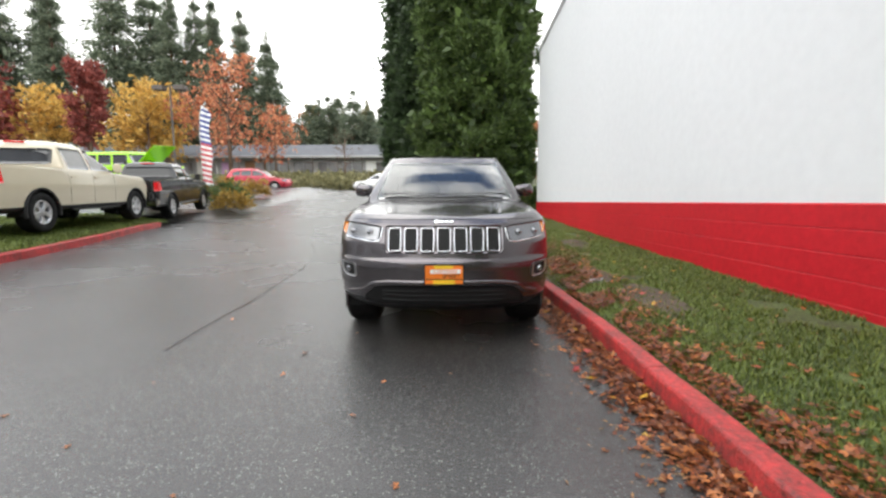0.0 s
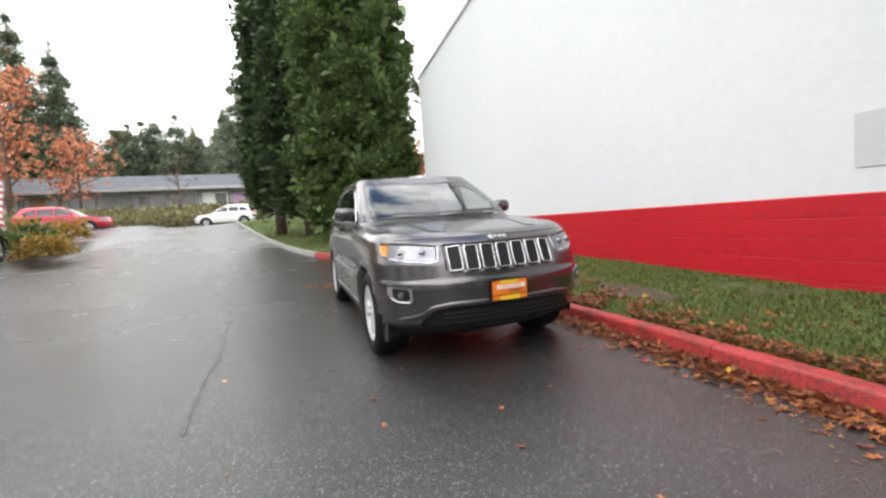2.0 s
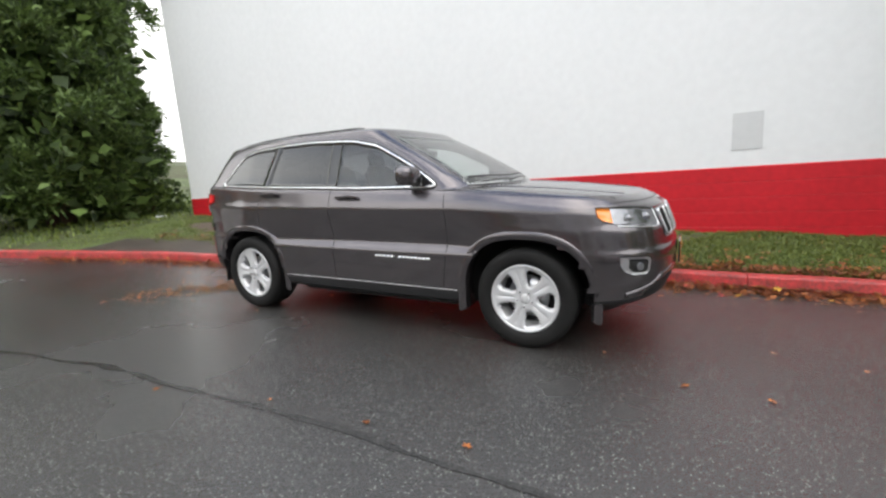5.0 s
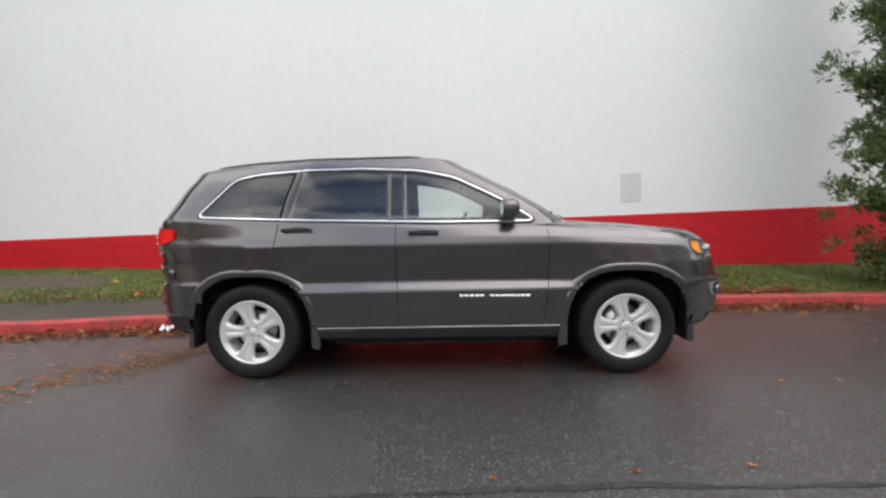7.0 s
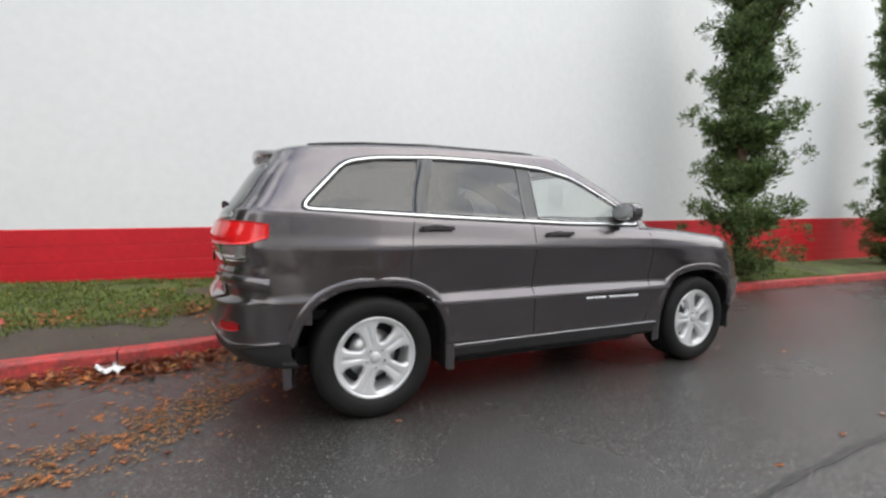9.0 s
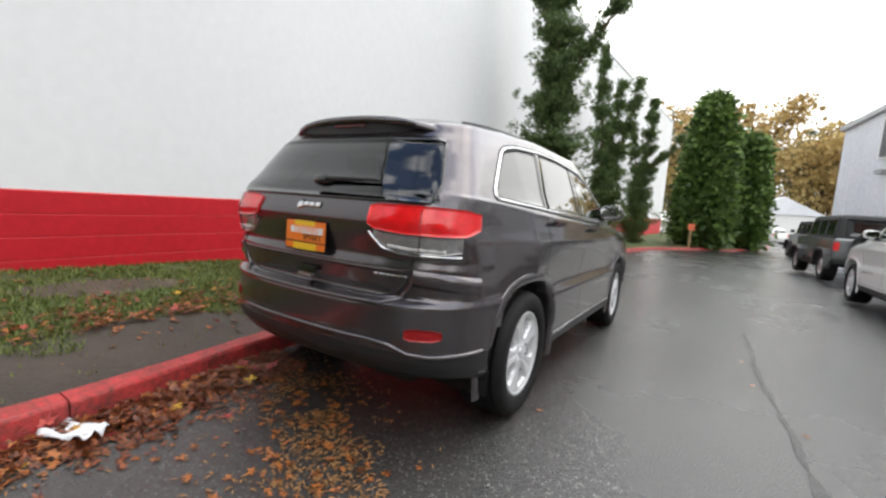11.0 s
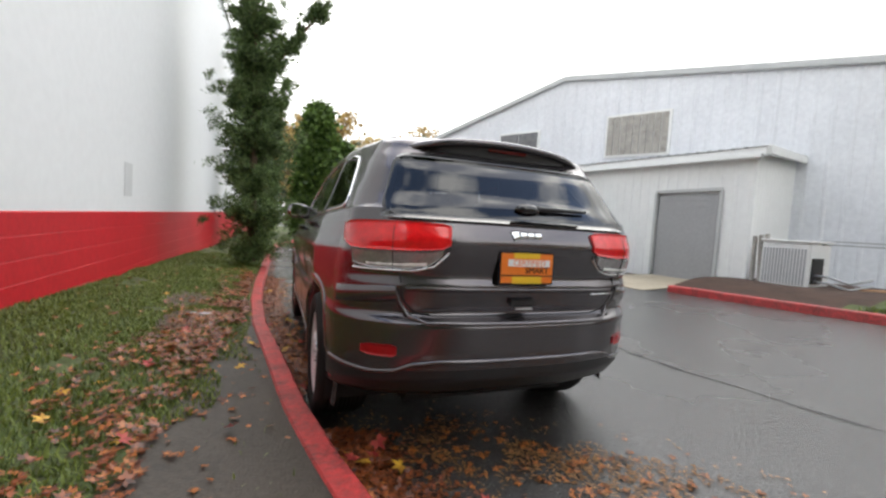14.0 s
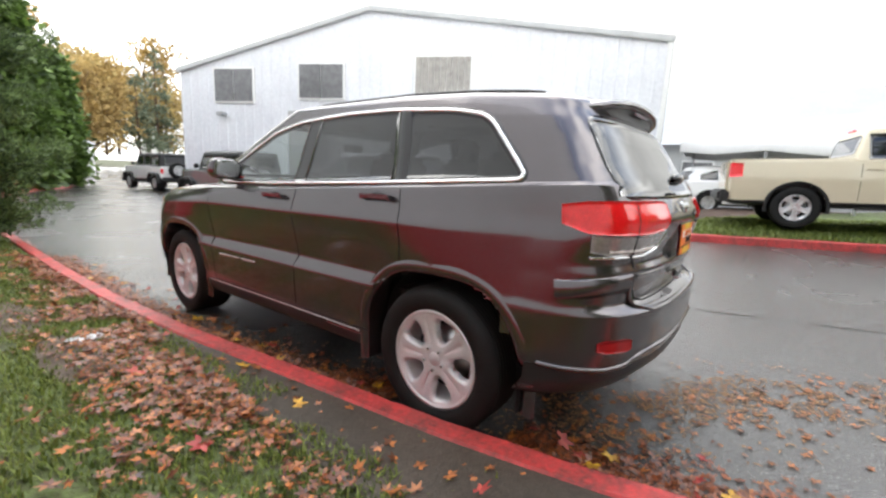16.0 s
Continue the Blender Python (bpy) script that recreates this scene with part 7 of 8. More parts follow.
column_tree(at(1.27, 11.4, 0.15), 14.0, 2.15, M_CEDAR, "tall broad green cedar with feathery boughs", 330, 72, 3, 0.35, 0.80, 0.15, 9)
column_tree(at(-0.40, 15.3, 0.15), 14.8, 1.78, M_CEDAR2, "tall dark columnar cedar on the grass island", 280, 50, 5, 0.9, 0.82, 0.13, 8)
column_tree(at(-1.72, 17.2, 0.15), 13.6, 1.38, M_CEDAR2, "tall dark columnar cedar on the grass island", 240, 44, 8, 1.1, 0.82, 0.13, 8)
juniper(pose(1.64, -6.35, 0.0), [(0.1, 0.1, 0.1, 7.4, 0.80), (3.9, -1.45, 0.1, 6.1, 0.26), (1.6, 0.35, -0.5, 5.4, 0.5), (5.0, 0.75, 0.2, 6.6, 0.25)], M_JUNIPER, "tall ragged juniper growing against the wall", 21)
juniper(pose(1.85, -13.4, -0.15), [(0.1, 0.35, 0.5, 7.4, 0.50), (1.2, -0.9, -0.1, 6.3, 0.36), (0.3, -0.2, 0.2, 3.4, 0.85), (2.2, -0.15, -0.9, 6.6, 0.34)], M_JUNIPER, "twisted juniper with upright arms against the wall", 22)
juniper(pose(1.7, -21.3, -0.30), [(0.1, -0.3, -0.2, 7.8, 0.62), (3.2, -2.0, 0.0, 6.0, 0.24), (3.8, -1.5, 0.0, 5.0, 0.22), (2.4, 0.5, 0.7, 6.2, 0.34), (0.3, 0, 0, 3.5, 0.95)], M_JUNIPER, "twisted juniper with upright arms against the wall", 23)
column_tree(pose(-1.3, -25.5, lie(-25) - 0.05), 8.9, 1.45, M_THUJA, "dense cone-shaped arborvitae at the bend", 260, 24, 31, 0.15, 0.66, 0.15, 7)
column_tree(pose(-3.5, -29.5, lie(-29) - 0.05), 7.3, 1.15, M_THUJA, "dense cone-shaped arborvitae at the bend", 200, 22, 32, 0.15, 0.62, 0.15, 7)
shrub(at(2.95, 10.7, 0.3), 0.85, 1.1, M_SHRUB, "dark rounded shrub by the wall corner", 40, 420, 0.14)
for i, (x, y, r, h) in enumerate(((-9.6, 13.8, 0.8, 0.75), (-10.6, 15.6, 0.9, 0.9), (-11.6, 17.5, 1.0, 1.0), (-12.8, 18.6, 1.0, 0.9), (-11.0, 19.5, 0.8, 0.8))):
    shrub(at(x, y, 0.5 if x < -10 else 0.3), r, h, M_SHRUB if i % 2 else M_OCHRE, "low clipped shrub in the planting bed", 50 + i, 240, 0.12)

# autumn trees along the street
broad_tree(at(-35.5, 38.0, 0.5), 11.0, 1.25, M_MAROON, "narrow maroon-leaved tree in front of the shops", 61, 0.12, 0.30, 1100, "beech_tree", 1.2)
broad_tree(at(-46, 46, 0), 9.5, 3.8, M_GOLD, "golden autumn maple by the shops", 62, 0.25, 0.4, 700)
broad_tree(at(-35.0, 46, 0), 10.0, 4.0, M_GOLD, "golden autumn maple by the shops", 63, 0.22, 0.4, 800)
broad_tree(at(-28.5, 47, 0), 10.0, 3.2, M_SCARLET, "orange-red autumn maple by the shops", 64, 0.22, 0.30, 330)
broad_tree(at(-22.5, 40, 0), 12.5, 2.4, M_SCARLET, "tall thinning scarlet maple", 65, 0.20, 0.28, 330)
broad_tree(at(-49.5, 40, 0), 12.0, 3.0, M_MAROON, "dark red autumn maple by the shops", 66, 0.3, 0.4, 800)
broad_tree(at(-18.5, 42, 0), 7.0, 2.4, M_SCARLET, "small orange-red maple by the shops", 67, 0.15, 0.28, 280)
broad_tree(at(-10.0, 38, 0), 5.2, 1.6, M_BARK, "small bare street tree by the shops", 68, 0.6, 0.10, 40)
broad_tree(at(6.5, 24, 0.2), 4.6, 1.6, M_SCARLET, "thin russet tree behind the wall corner", 69, 0.3, 0.28, 260)
random.seed(2)
woods = [(-76, 62, 27, 2.4), (-72, 64, 30, 3.4), (-67.5, 62, 31, 2.8), (-64, 66, 34, 2.2), (-58.6, 61, 29, 1.9), (-50.0, 62, 30, 3.3), (-47, 66, 31, 3.0), (-42.0, 63, 26.5, 2.3), (-39.2, 65, 26.5, 2.4), (-36, 64, 26, 1.9), (-32.6, 66, 25, 2.2), (-28.5, 66, 21.5, 2.2)]
for i, (x, y, h, r) in enumerate(woods):
    fir(at(x, y), h * 1.10, r * 1.65, "tall dark fir in the woods behind the shops", 100 + i, None, 2300)
for i in range(46):
    x, y = -46 + i * 1.25 + random.uniform(-1, 1), random.uniform(74, 96)
    if x < 12:
        fir(at(x, y), random.uniform(13.0, 18.5), 4.2, "distant fir in the woods behind the shops", 200 + i, M_FIR if i % 3 else M_OLIVE, 850)
for i, (x, y, h, r) in enumerate(((-6.6, 62, 19.5, 3.3), (-8.7, 66, 16.5, 2.0), (-4.2, 64, 13.5, 2.6))):
    fir(at(x, y), h, r, "tall thin-limbed fir standing above the woods", 260 + i, None, 900)
# ivy bank between the street and the shops
rng = np.random.default_rng(77)
n_ivy = 4200
ivy = np.stack([rng.uniform(-22, -3.2, n_ivy), 34.2 + 4.8 * rng.random(n_ivy), np.zeros(n_ivy)], axis=1)
ivy[:, 2] = [lie(q[1]) + 0.15 + 0.28 * abs(noise.noise((q[0] * 0.9, q[1] * 1.4, 3))) + 0.18 * random.random() for q in ivy]
iv, iq = sprays(ivy, np.tile((0.0, -0.5, 0.8), (n_ivy, 1)), np.full(n_ivy, 0.28) * rng.uniform(0.6, 1.3, n_ivy), 6, 0.6, 0.8)
tagged(bulk("ivy_bank", iv, iq, M_OLIVE), "low olive green ground cover on the bank by the street", "shrubs", kind="stuff")
# wooded slope beyond the lane's lower end
for i in range(30):
    x, y = -34 + i * 1.7 + random.uniform(-1, 1), -random.uniform(78, 110)
    h, zb = random.uniform(14.5, 23.5), -0.8 + 0.10 * (-y - 78)
    if i % 3 == 0:
        fir(pose(x, y, zb), h * 1.15, 3.4, "distant fir on the wooded slope", 300 + i, M_FIR, 380)
    else:
        broad_tree(pose(x, y, zb), h * (0.75 if i % 2 else 1.0), 5.0, M_HAZE if i % 2 else M_HAZE2, "distant yellowing tree on the wooded slope", 300 + i, 0.05, 0.62, 480)
far_house = thing("far_shed", pose(-8.0, -66, -0.8, 0, 0, 10), "small white gabled building down the lane", "building")
part("wall", box_bm(8, 10, 3.6, 0.02, Matrix.Translation((0, 0, 1.8))), M_METALW, far_house)
obj("roof", [(-4.3, -5.2, 3.5), (4.3, -5.2, 3.5), (4.3, 5.2, 3.5), (-4.3, 5.2, 3.5), (0, -5.2, 5.6), (0, 5.2, 5.6)], [(0, 4, 5, 3), (1, 2, 5, 4), (0, 1, 4), (3, 5, 2)], M_METAL, far_house, smooth=False)

# ---- kerbs, wall courses, leaves, grass, litter ----
M_SEAL = mat("tar_seam", (0.034, 0.033, 0.032), 0.27, var=0.4, s1=6, s2=50, bump=0.4, bs=90)
M_LEAF = leafy("fallen_leaves", (0.075, 0.020, 0.010), (0.36, 0.12, 0.03), 0.4, 0.45, 0.15)
M_LEAFD = leafy("sodden_leaves", (0.055, 0.016, 0.009), (0.22, 0.060, 0.020), 0.36, 0.45, 0.1)
M_LEAFY = leafy("yellow_fallen_leaves", (0.50, 0.22, 0.025), (0.62, 0.36, 0.04), 0.5, 0.3, 0.2)
M_LEAFR = leafy("red_fallen_leaves", (0.40, 0.02, 0.03), (0.45, 0.08, 0.06), 0.5, 0.3, 0.2)
M_NEEDLE = leafy("seed_litter", (0.15, 0.07, 0.025), (0.30, 0.15, 0.055), 0.6, 0.35, 0.1)
M_DRAB = mat("grey_wall_patch", (0.64, 0.655, 0.66), 0.6, var=0.04, s1=1, s2=9)
M_SIGN = mat("orange_sign", (0.70, 0.16, 0.07), 0.5, var=0.1)
M_TIMBER = mat("raw_timber", (0.42, 0.28, 0.14), 0.7, var=0.25, s1=5, s2=40)
M_RAG = mat("white_paper_litter", (0.78, 0.79, 0.80), 0.6, var=0.08, s1=8, s2=60)

# block courses of the painted base, laid with recessed joints
COURSE = 0.2
rows_n = 11
for k in range(rows_n):
    z1 = RED_TOP - k * COURSE
    y0 = WALL_Y0
    cv, cf = [], []
    for y in (WALL_Y0, -20.0, WALL_Y1 + 0.004):
        cv += [(WALL_X + 0.02, y, z1 - COURSE), (WALL_X - 0.013, y, z1 - COURSE), (WALL_X - 0.013, y, z1 - 0.014), (WALL_X - 0.004, y, z1 - 0.002), (WALL_X + 0.02, y, z1 - 0.001)]
    for i in range(2):
        for q in range(4):
            cf.append((i * 5 + q, i * 5 + q + 1, i * 5 + 6 + q, i * 5 + 5 + q))
    cf += [tuple(range(5)), tuple(14 - q for q in range(5))]
    obj("block_course", cv, cf, M_RED, wall, smooth=False)
part("wall_patch", box_bm(0.012, 0.33, 0.47, 0.003, Matrix.Translation((WALL_X - 0.004, -3.2, 1.575))), M_DRAB, wall, "grey painted-over patch")
slab("coping", (WALL_X + 0.14, WALL_Y0, wall_top(WALL_Y0) + 0.04), (WALL_X + 0.14, WALL_Y1, wall_top(WALL_Y1) + 0.04), 0.10, 0.40, M_WALL, wall)
# body of the building behind the wall
obj("wall_return", [(WALL_X + 0.01, WALL_Y1 + 0.002, -1), (WALL_X + 0.01, WALL_Y1 + 0.002, wall_top(WALL_Y1)), (WALL_X + 25, WALL_Y1 + 0.3, wall_top(WALL_Y1)), (WALL_X + 25, WALL_Y1 + 0.3, -1)], [(0, 1, 2, 3)], M_WALL, wall, smooth=False)
obj("roof", [(WALL_X + 0.2, WALL_Y0, wall_top(WALL_Y0) - 0.02), (WALL_X + 0.2, WALL_Y1, wall_top(WALL_Y1) - 0.02), (WALL_X + 25, WALL_Y1, wall_top(WALL_Y1) - 0.02), (WALL_X + 25, WALL_Y0, wall_top(WALL_Y0) - 0.02)], [(0, 1, 2, 3)], M_ROOF, wall, smooth=False)


def kerb_stones(parent, edge, zf, ys, side, material, width=0.155, height=0.135):
    """Cast kerb lengths with a rounded nose. edge(y): x of the road face; side: +1 when the bank lies towards +x."""
    for a, b in zip(ys, ys[1:]):
        vs, fs = [], []
        cuts = np.linspace(a + 0.004, b - 0.004, max(3, int((b - a) / (0.08 if -7 < a < 6 else 0.3)) + 1))
        for y in cuts:
            x, z = edge(y), zf(y)
            j = 0.006 * noise.noise((y * 2.0, x, 5.0))
            chip = 0.018 * max(0.0, noise.noise((y * 6.0, x * 3.0, 2.0)) - 0.15)
            for dx, dz in ((-0.02, -0.12), (0.0, 0.0), (0.012, height - 0.022 - chip), (0.016, height - 0.012 - chip), (0.024 + chip, height - 0.002), (width - 0.016, height + 0.003), (width - 0.006, height - 0.008), (width, -0.12)):
                vs.append((x + side * (dx + j), y, z + dz + j))
        n = len(cuts)
        for i in range(n - 1):
            for q in range(7):
                fs.append((i * 8 + q, i * 8 + q + 1, i * 8 + 9 + q, i * 8 + 8 + q) if side < 0 else (i * 8 + 8 + q, i * 8 + 9 + q, i * 8 + q + 1, i * 8 + q))
        fs += [tuple(range(8)), tuple((n - 1) * 8 + 7 - q for q in range(8))]
        obj("kerb_stone", vs, fs, material, parent, smooth=False)


kerb = thing("kerb_east", None, "chipped red painted concrete kerb beside the verge", "kerb", kind="structure")
kerb_stones(kerb, kerb_x, lie, [-60, -55, -50, -45, -40, -36, -33, -30, -27, -24, -21.0, -18, -15, -12, -9.0, -6.0, -3.05, 0.05, 3.1, 6.1, 9.0], 1, M_KERB)
kerb_far = thing("kerb_island", None, "grey concrete kerb round the grass island", "kerb", kind="structure")
kerb_stones(kerb_far, kerb_x, lie, [9.0, 12.0, 15, 18, 21, 24, 27, 30, 33.9], 1, M_CONC)
kerb_w = thing("kerb_west", None, "red painted kerb of the planting strip", "kerb", kind="structure")
kerb_stones(kerb_w, left_kerb_x, lambda y: floor_z(left_kerb_x(y), y), [-2.5, 0.0, 2.6, 5.2, 7.7], -1, M_KERB, 0.155, 0.145)

# dirt-stained path behind the kerb, and bare soil
path_v, path_f = [], []
pys = np.arange(-0.9, 7.6, 0.2)
for y in pys:
    x0 = kerb_x(y) + 0.15
    x1 = interp(y, [-0.9, 0.2, 1.2, 2.2, 3.5, 5.5, 7.6], [1.48, 1.55, 1.60, 1.66, 1.55, 1.2, 0.9]) + 0.09 * noise.noise((y * 1.7, 2, 0)) + 0.05 * noise.noise((y * 5.0, 2, 0))
    for u in np.linspace(0, 1, 6):
        x = x0 + (x1 - x0) * u
        path_v.append((x, y, verge_z(x, y) + 0.012 - 0.006 * u))
for i in range(len(pys) - 1):
    for j in range(5):
        a = i * 6 + j
        path_f.append((a, a + 1, a + 7, a + 6))
tagged(obj("footpath", path_v, path_f, M_PATH), "worn muddy asphalt path behind the kerb", "path", kind="structure")


def path_edge(y):
    return interp(y, [-1.0, -0.9, 0.2, 1.2, 2.2, 3.5, 5.5, 7.6, 7.7], [0, 1.48, 1.55, 1.60, 1.66, 1.55, 1.2, 0.9, 0])


SOIL = [(2.10, -1.5, 0.22, 0.60), (1.95, -0.3, 0.16, 0.5), (2.45, 2.3, 0.22, 0.6), (2.2, 6.2, 0.45, 1.3)]
soil_g = thing("bare_soil", None, "bare muddy soil worn into the verge", "soil", kind="structure")
for i, (cx, cy, rx, ry) in enumerate(SOIL):
    vs = [(cx, cy, verge_z(cx, cy) + 0.014)]
    for k in range(28):
        a = 2 * math.pi * k / 28
        f = 1 + 0.35 * noise.noise((math.cos(a) * 1.7, math.sin(a) * 1.7, i * 3.1)) + 0.15 * noise.noise((math.cos(a) * 5, math.sin(a) * 5, i))
        for s in (0.55, 1.0):
            x, y = cx + math.cos(a) * rx * f * s, cy + math.sin(a) * ry * f * s
            vs.append((x, y, verge_z(x, y) + (0.014 if s < 1 else 0.003)))
    fs = []
    for k in range(28):
        a, b = 1 + 2 * k, 1 + 2 * ((k + 1) % 28)
        fs += [(0, a, b), (a, a + 1, b + 1, b)]
    obj("soil_patch", vs, fs, M_SOIL, soil_g)


def in_soil(x, y):
    return any(((x - a) / (c * 0.95)) ** 2 + ((y - b) / (d * 0.95)) ** 2 < 1 for a, b, c, d in SOIL)


def blades(name, spots, tall, material, label, wide=0.006, seed=3):
    """Bent blades of grass at the spots."""
    r = np.random.default_rng(seed)
    p = np.asarray(spots, float)
    n = len(p)
    a = r.random(n) * 6.283
    s = np.stack([np.cos(a), np.sin(a), np.zeros(n)], 1) * wide * r.uniform(0.6, 1.4, (n, 1))
    lean = np.stack([-np.sin(a), np.cos(a), np.zeros(n)], 1) * tall * r.uniform(0.2, 1.0, (n, 1))
    up = np.array([0, 0, 1.0]) * tall * r.uniform(0.45, 1.15, (n, 1))
    v = np.stack([p - s, p + s, p + s * 0.7 + up * 0.65 + lean * 0.35, p - s * 0.7 + up * 0.65 + lean * 0.35, p + up + lean], 1)
    me_v = v.reshape(-1, 3)
    base = np.arange(n)[:, None] * 5
    q1 = base + np.array([0, 1, 2, 3])
    q2 = base + np.array([3, 2, 4, 4])
    ob = obj(name, [], [], material)
    me = ob.data
    tri = base + np.array([3, 2, 4])
    me.vertices.add(len(me_v))
    me.vertices.foreach_set("co", me_v.astype(np.float32).ravel())
    me.loops.add(n * 7)
    idx = np.concatenate([q1, tri], axis=1).astype(np.int32)
    me.loops.foreach_set("vertex_index", idx.ravel())
    me.polygons.add(n * 2)
    starts = (np.arange(n)[:, None] * 7 + np.array([0, 4])).astype(np.int32)
    me.polygons.foreach_set("loop_start", starts.ravel())
    me.update(calc_edges=True)
    return tagged(ob, label, "grass", kind="stuff")


random.seed(5)
spots = []
while len(spots) < 84000:
    y = random.uniform(-9, 8.8)
    if abs(y) > 4.5 and random.random() < 0.55:
        continue
    x = random.uniform(kerb_x(y) + 0.17, 3.12)
    d = noise.noise((x * 1.6, y * 1.6, 7)) + 0.5 * noise.noise((x * 5, y * 5, 1))
    if d < -0.5 or in_soil(x, y) and random.random() < 0.72 or (x < path_edge(y) - 0.16 + 0.34 * noise.noise((x * 2.2, y * 2.2, 11)) and random.random() < 0.985):
        continue
    spots.append((x, y, verge_z(x, y) - 0.004))
blades("verge_grass", spots, 0.042, M_BLADES, "short damp green grass on the verge", 0.0045, 3)
spots = []
while len(spots) < 34000:
    y = random.uniform(-0.4, 8.2)
    x = left_kerb_x(y) - random.uniform(0.16, 4.0)
    if y < 0.9 + 0.35 * noise.noise((x * 2, y * 2, 0)) - 0.45 * (x + 8.2):
        continue
    u = (left_kerb_x(y) - 0.1 - x) / (3.6 if y < 0.6 else 9.0)
    spots.append((x, y, floor_z(x, y) + 0.12 + 0.16 * min(1, u * 5) + rise(x, y) * 0.3 + 0.03 * noise.noise((x, y, 3)) - 0.005))
blades("strip_grass", spots, 0.075, M_BLADES, "bright green grass on the planting strip", 0.012, 4)
spots = []
while len(spots) < 16000:
    y = random.uniform(8.9, 26)
    x = kerb_x(y) + random.uniform(0.17, 8.0)
    spots.append((x, y, verge_z(x, y) - 0.005))
blades("island_grass", spots, 0.09, M_BLADES, "green grass under the cedars", 0.018, 6)


def leaf_scatter(name, spots, material, label, lo, hi, seed, flat=0.24):
    """Five-lobed fallen leaves, curled, each lying at its own tilt. spots: x, y, z."""
    r = np.random.default_rng(seed)
    p = np.asarray(spots, float)
    n = len(p)
    size = r.uniform(lo, hi, n)
    yaw = r.random(n) * 6.283
    tilt = r.normal(0, flat, (n, 2))
    curl = r.uniform(-0.1, 0.32, n)
    loc = []
    for k in range(5):
        a = math.radians(-110 + 55 * k) + math.pi / 2
        tip = 1.0 if k == 2 else (0.88 if k in (1, 3) else 0.62)
        for rad, da in ((0.0, 0.0), (0.42, -0.50), (tip, 0.0), (0.42, 0.50)):
            loc.append((rad * math.cos(a + da), rad * math.sin(a + da), rad))
    loc = np.array(loc)
    xy = loc[None, :, :2] * size[:, None, None] * 0.6
    zz = (loc[None, :, 2] ** 2) * size[:, None] * curl[:, None] * 0.6 * r.uniform(0.2, 1.3, (n, 20))
    c, s = np.cos(yaw)[:, None], np.sin(yaw)[:, None]
    x = xy[:, :, 0] * c - xy[:, :, 1] * s
    y = xy[:, :, 0] * s + xy[:, :, 1] * c
    z = zz + x * tilt[:, :1] + y * tilt[:, 1:]
    z -= z.min(axis=1, keepdims=True)
    v = np.stack([x + p[:, :1], y + p[:, 1:2], z + p[:, 2:3]], 2).reshape(-1, 3)
    return tagged(bulk(name, v, np.arange(len(v)).reshape(-1, 4), material), label, "leaves", kind="stuff")


def gutter(n, y0, y1, wide, pile):
    out = []
    while len(out) < n:
        y = random.uniform(y0, y1)
        d = abs(random.gauss(0, wide))
        x = kerb_x(y) - 0.015 - d
        if abs(y - 1.457) < 0.35 and x < 0.965 or abs(y + 1.457) < 0.35 and x < 0.96:
            continue
        out.append((x, y, floor_z(x, y) + 0.004 + random.random() * pile * max(0, 1 - d / (wide * 1.6))))
    return out


def on_verge(n, cx, cy, sx, sy, lift=0.02):
    out = []
    while len(out) < n:
        x, y = random.gauss(cx, sx), random.gauss(cy, sy)
        if x < kerb_x(y) + 0.17 or x > 3.08 or y > 8.7:
            continue
        out.append((x, y, verge_z(x, y) + 0.008 + random.random() * lift))
    return out


random.seed(9)
drift = gutter(5200, -5.2, 0.8, 0.125, 0.045) + gutter(3000, 0.6, 3.2, 0.18, 0.05) + gutter(1900, 3.0, 8.0, 0.14, 0.04) + gutter(500, -11, -5, 0.08, 0.03)
leaf_scatter("leaf_drift", drift, M_LEAFD, "wet brown and red leaves drifted against the kerb", 0.018, 0.060, 1)
top = gutter(1000, -5.2, 3.6, 0.16, 0.05) + gutter(260, 3, 8, 0.14, 0.06)
leaf_scatter("leaf_drift_top", top, M_LEAF, "rust-coloured maple leaves on top of the drift", 0.030, 0.085, 2)


def band(n, y0, y1, mid, sd):
    """Leaves caught in a band along the verge."""
    out = []
    while len(out) < n:
        y = random.uniform(y0, y1)
        x = max(kerb_x(y) + 0.17, path_edge(y)) + abs(random.gauss(mid, sd)) - 0.05
        if x > 3.05 or x < kerb_x(y) + 0.17 or noise.noise((x * 2.5, y * 2.5, 4)) < -0.22:
            continue
        out.append((x, y, verge_z(x, y) + 0.010 + random.random() * 0.03))
    return out


verge_l = band(420, -4.6, -1.0, 0.10, 0.22) + band(560, -1.4, 0.9, 0.18, 0.24) + band(220, 0.8, 2.6, 0.22, 0.28) + band(340, 2.6, 7.0, 0.12, 0.25) + on_verge(150, 2.0, -3.0, 0.6, 1.8) + band(260, -5.5, -0.8, 0.22, 0.22) + on_verge(120, 2.2, 1.5, 0.5, 2.2) + on_verge(240, 1.55, 0.7, 0.22, 1.3, 0.01)
leaf_scatter("verge_leaves", verge_l, M_LEAF, "fallen maple leaves lying on the verge", 0.022, 0.075, 3)
leaf_scatter("verge_dark_leaves", band(1100, -4.8, -1.0, 0.06, 0.17) + band(1300, -1.6, 1.0, 0.16, 0.24) + band(330, 1.0, 2.8, 0.20, 0.26) + band(350, 2.6, 7.0, 0.12, 0.22), M_LEAFD, "sodden brown leaves lying on the verge", 0.022, 0.070, 4)
ylw = gutter(26, -4.8, 3.4, 0.20, 0.06) + on_verge(14, 1.9, 0.2, 0.4, 2.4)
leaf_scatter("yellow_leaves", ylw, M_LEAFY, "bright yellow maple leaves among the brown", 0.06, 0.115, 5)
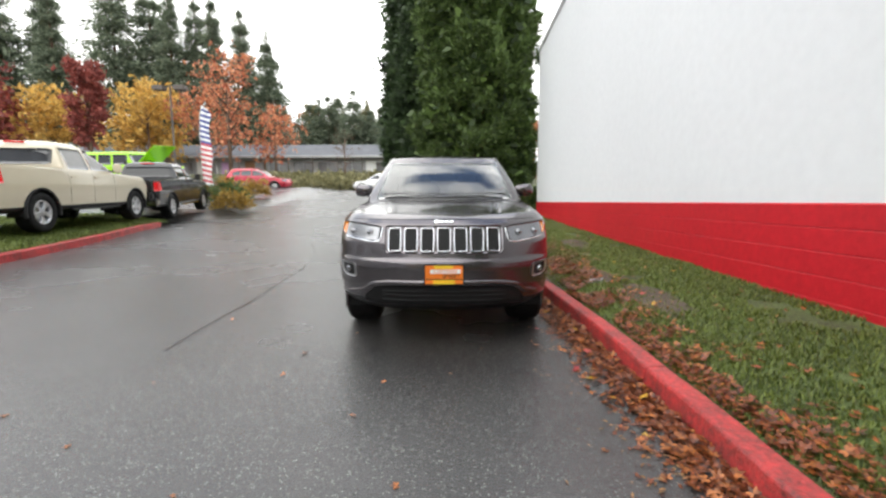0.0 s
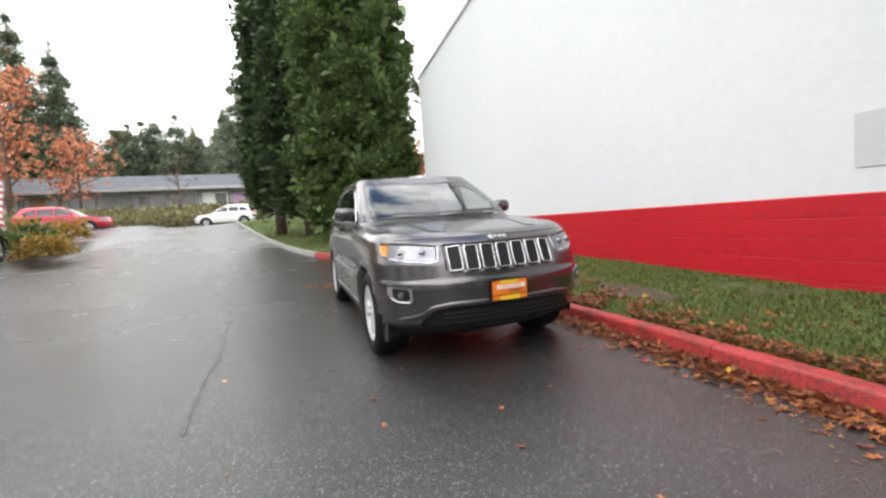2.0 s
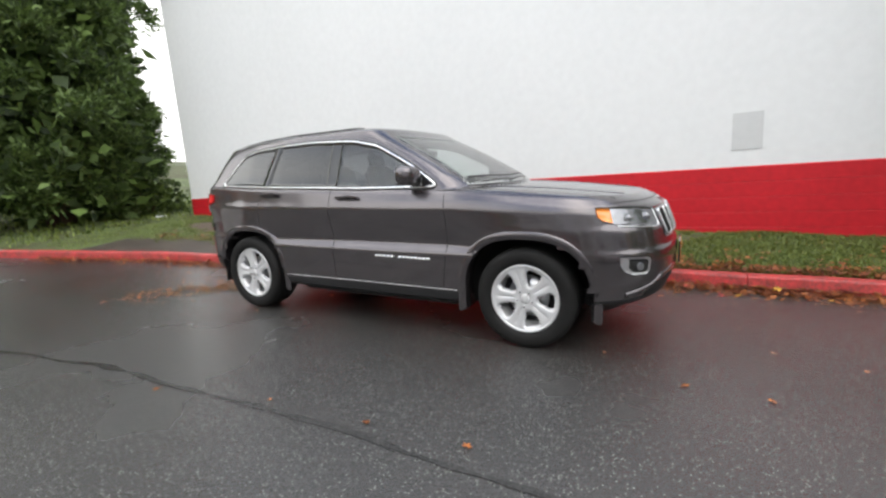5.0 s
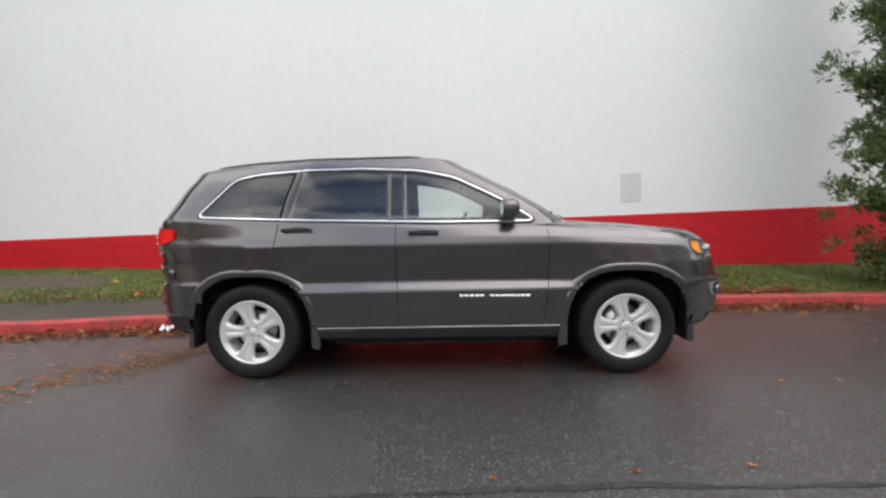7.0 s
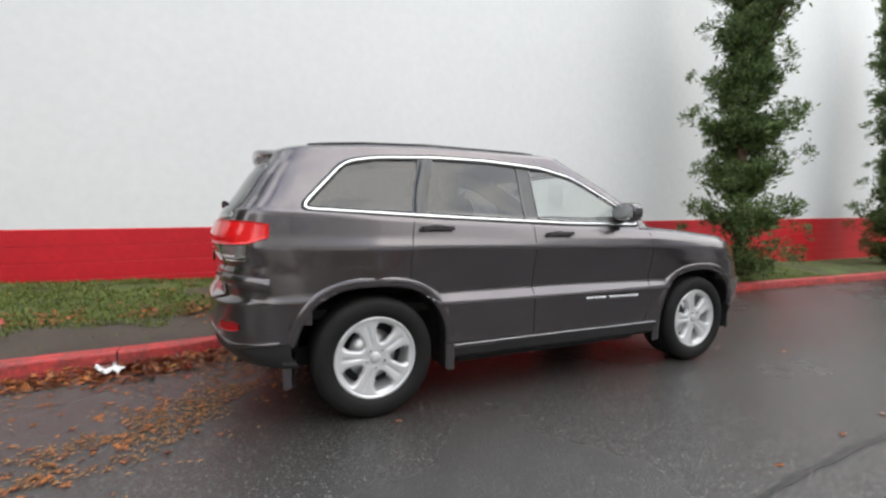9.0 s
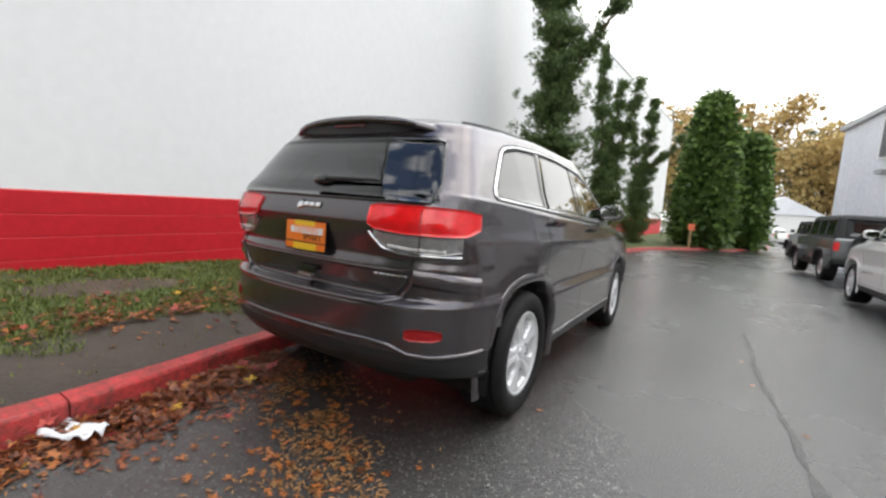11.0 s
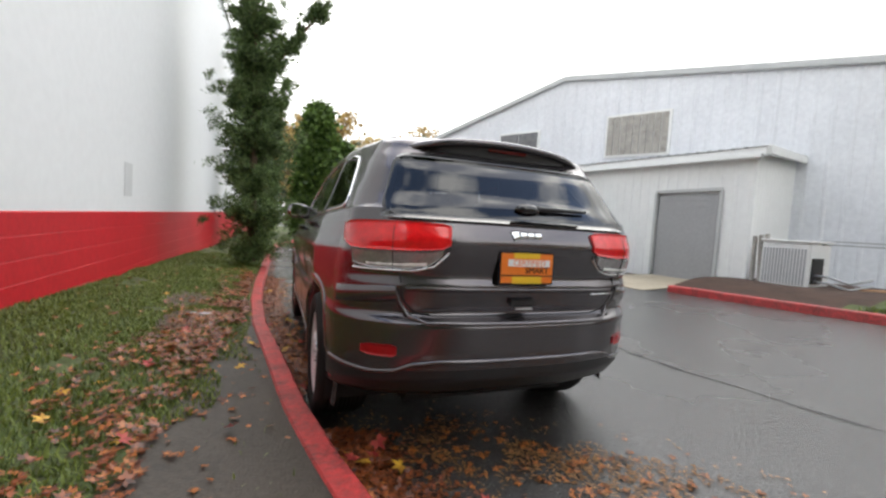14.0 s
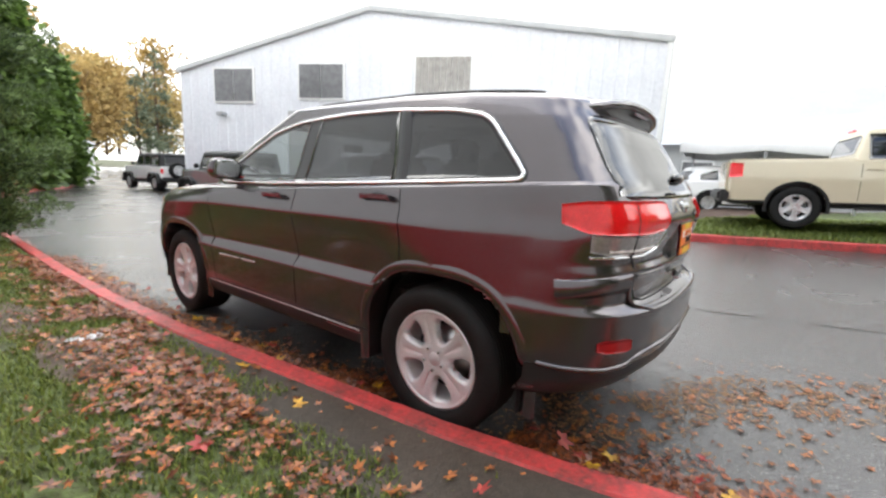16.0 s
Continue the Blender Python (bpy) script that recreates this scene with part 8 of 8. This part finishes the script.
leaf_scatter("red_leaves", gutter(26, -3, 3.4, 0.25, 0.08) + on_verge(18, 1.7, 0.4, 0.3, 1.6), M_LEAFR, "crimson leaves among the brown", 0.06, 0.11, 6)
road = []
while len(road) < 340:
    f = random.random()
    if f < 0.55:
        u = random.random()
        x, y = 0.35 - 1.55 * u + random.gauss(0, 0.14), 2.05 + 1.35 * u ** 1.3 + random.gauss(0, 0.16)
    elif f < 0.9:
        x, y = random.uniform(-0.6, 0.7), random.uniform(1.9, 4.2)
    else:
        x, y = random.uniform(-2.6, 1.2), random.uniform(-5, 5)
    if x > kerb_x(y) - 0.04:
        continue
    road.append((x, y, floor_z(x, y) + 0.006))
leaf_scatter("road_leaves", road, M_LEAF, "scattered small wet leaves on the asphalt", 0.03, 0.07, 7, 0.12)
need = []
while len(need) < 2300:
    u = random.random()
    if random.random() < 0.6:
        x, y = 0.45 - 1.6 * u + random.gauss(0, 0.17), 1.95 + 1.35 * u ** 1.3 + random.gauss(0, 0.20)
    else:
        y = random.uniform(-4.5, 4.6)
        x = kerb_x(y) - abs(random.gauss(0, 0.30))
    if noise.noise((x * 4, y * 4, 2)) < -0.05 or x > kerb_x(y) - 0.03:
        continue
    need.append((x, y, floor_z(x, y) + 0.006))
pn = np.array(need)
rr2 = np.random.default_rng(12)
an = rr2.random(len(pn)) * 6.283
dn = np.stack([np.cos(an), np.sin(an), np.zeros(len(pn))], 1) * rr2.uniform(0.010, 0.024, (len(pn), 1))
sn = np.stack([-np.sin(an), np.cos(an), np.zeros(len(pn))], 1) * rr2.uniform(0.003, 0.008, (len(pn), 1))
up = np.array([0, 0, 0.004])
nv_ = np.stack([pn - dn, pn + sn + up, pn + dn, pn - sn + up], 1).reshape(-1, 3)
tagged(bulk("seed_litter", nv_, np.arange(len(nv_)).reshape(-1, 4), M_NEEDLE), "orange seed husks and needles washed over the asphalt", "litter", kind="stuff")


def ribbon(name, pts, width, material, lift=0.004, parent=None, ragged=0.7):
    """A thin strip on the road along points of x, y."""
    line = []
    for (a, b), (c, d) in zip(pts, pts[1:]):
        n = max(2, int(math.hypot(c - a, d - b) / 0.12))
        line += [(a + (c - a) * i / n, b + (d - b) * i / n) for i in range(n)]
    line.append(pts[-1])
    vs, fs = [], []
    for i, (x, y) in enumerate(line):
        a, b = line[max(0, i - 1)], line[min(len(line) - 1, i + 1)]
        t = Vector((b[0] - a[0], b[1] - a[1])).normalized()
        w = width / 2 * (1 + ragged * noise.noise((x * 4, y * 4, 0)) + ragged * noise.noise((x * 15, y * 15, 0)))
        o = 0.04 * noise.noise((x * 2, y * 2, 9))
        vs += [(x - t.y * (w + o), y + t.x * (w + o), floor_z(x, y) + lift), (x + t.y * (w - o), y - t.x * (w - o), floor_z(x, y) + lift)]
    for i in range(len(line) - 1):
        fs.append((i * 2, i * 2 + 1, i * 2 + 3, i * 2 + 2))
    return obj(name, vs, fs, material, parent)


tagged(ribbon("tar_seam", [(-2.26, -2.4), (-2.28, -1.2), (-2.30, -0.2), (-2.37, 1.4), (-2.65, 2.8), (-3.05, 4.2), (-3.5, 5.3)], 0.030, M_SEAL, 0.004, None, 1.3), "dark tar seam across the asphalt", "road marking", kind="structure")
tagged(ribbon("street_line", [(-12.2, 25.5), (-11.9, 28.5)], 0.15, M_WHITEP, 0.01, None, 0.1), "white line at the street", "road marking", kind="structure")


def crumple(name, m, size, seed, label):
    t = thing(name, m, label, "litter")
    bm = bmesh.new()
    bmesh.ops.create_grid(bm, x_segments=10, y_segments=8, size=0.5)
    for v in bm.verts:
        v.co = Vector((v.co.x * size[0], v.co.y * size[1], 0.012 + size[2] * (0.5 + noise.noise((v.co.x * 4, v.co.y * 4, seed)))))
        v.co.x += 0.03 * noise.noise((v.co.y * 9, seed, 0))
    g = bm.faces[:]
    r = bmesh.ops.extrude_face_region(bm, geom=g)
    bmesh.ops.translate(bm, verts=[e for e in r["geom"] if isinstance(e, bmesh.types.BMVert)], vec=(0, 0, 0.006))
    part("crumpled_sheet", bm, M_RAG, t, smooth=True)


crumple("paper_litter", pose(0.58, 3.12, lie(3.12), 0, 0, 30), (0.22, 0.13, 0.05), 1, "crumpled white paper litter in the gutter")
crumple("paper_litter", pose(0.60, 4.40, lie(4.4), 0, 0, 70), (0.14, 0.10, 0.05), 5, "crumpled white paper litter in the gutter")
crumple("paper_litter", pose(2.55, 9.4, verge_z(2.55, 9.4), 0, 0, 10), (0.20, 0.14, 0.05), 8, "crumpled white paper litter on grass")
rock = thing("stone", pose(1.86, -0.62, verge_z(1.86, -0.62) - 0.01, 0, 0, 20), "flat dark grey stone on the verge", "stone")
bm = bmesh.new()
bmesh.ops.create_icosphere(bm, subdivisions=2, radius=1)
for v in bm.verts:
    v.co = Vector((v.co.x * 0.15, v.co.y * 0.09, v.co.z * 0.04)) * (1 + 0.2 * noise.noise(v.co * 2))
part("stone_body", bm, M_GALV, rock, smooth=True)
sign = thing("sign_post", pose(-0.9, -23.6, lie(-23.6) + 0.1, 0, 0, 20), "short timber post with a small orange sign", "sign")
part("post", box_bm(0.10, 0.10, 1.3, 0.01, Matrix.Translation((0, 0, 0.6))), M_TIMBER, sign)
part("panel", box_bm(0.34, 0.03, 0.36, 0.01, Matrix.Translation((0, 0.07, 1.15))), M_SIGN, sign)
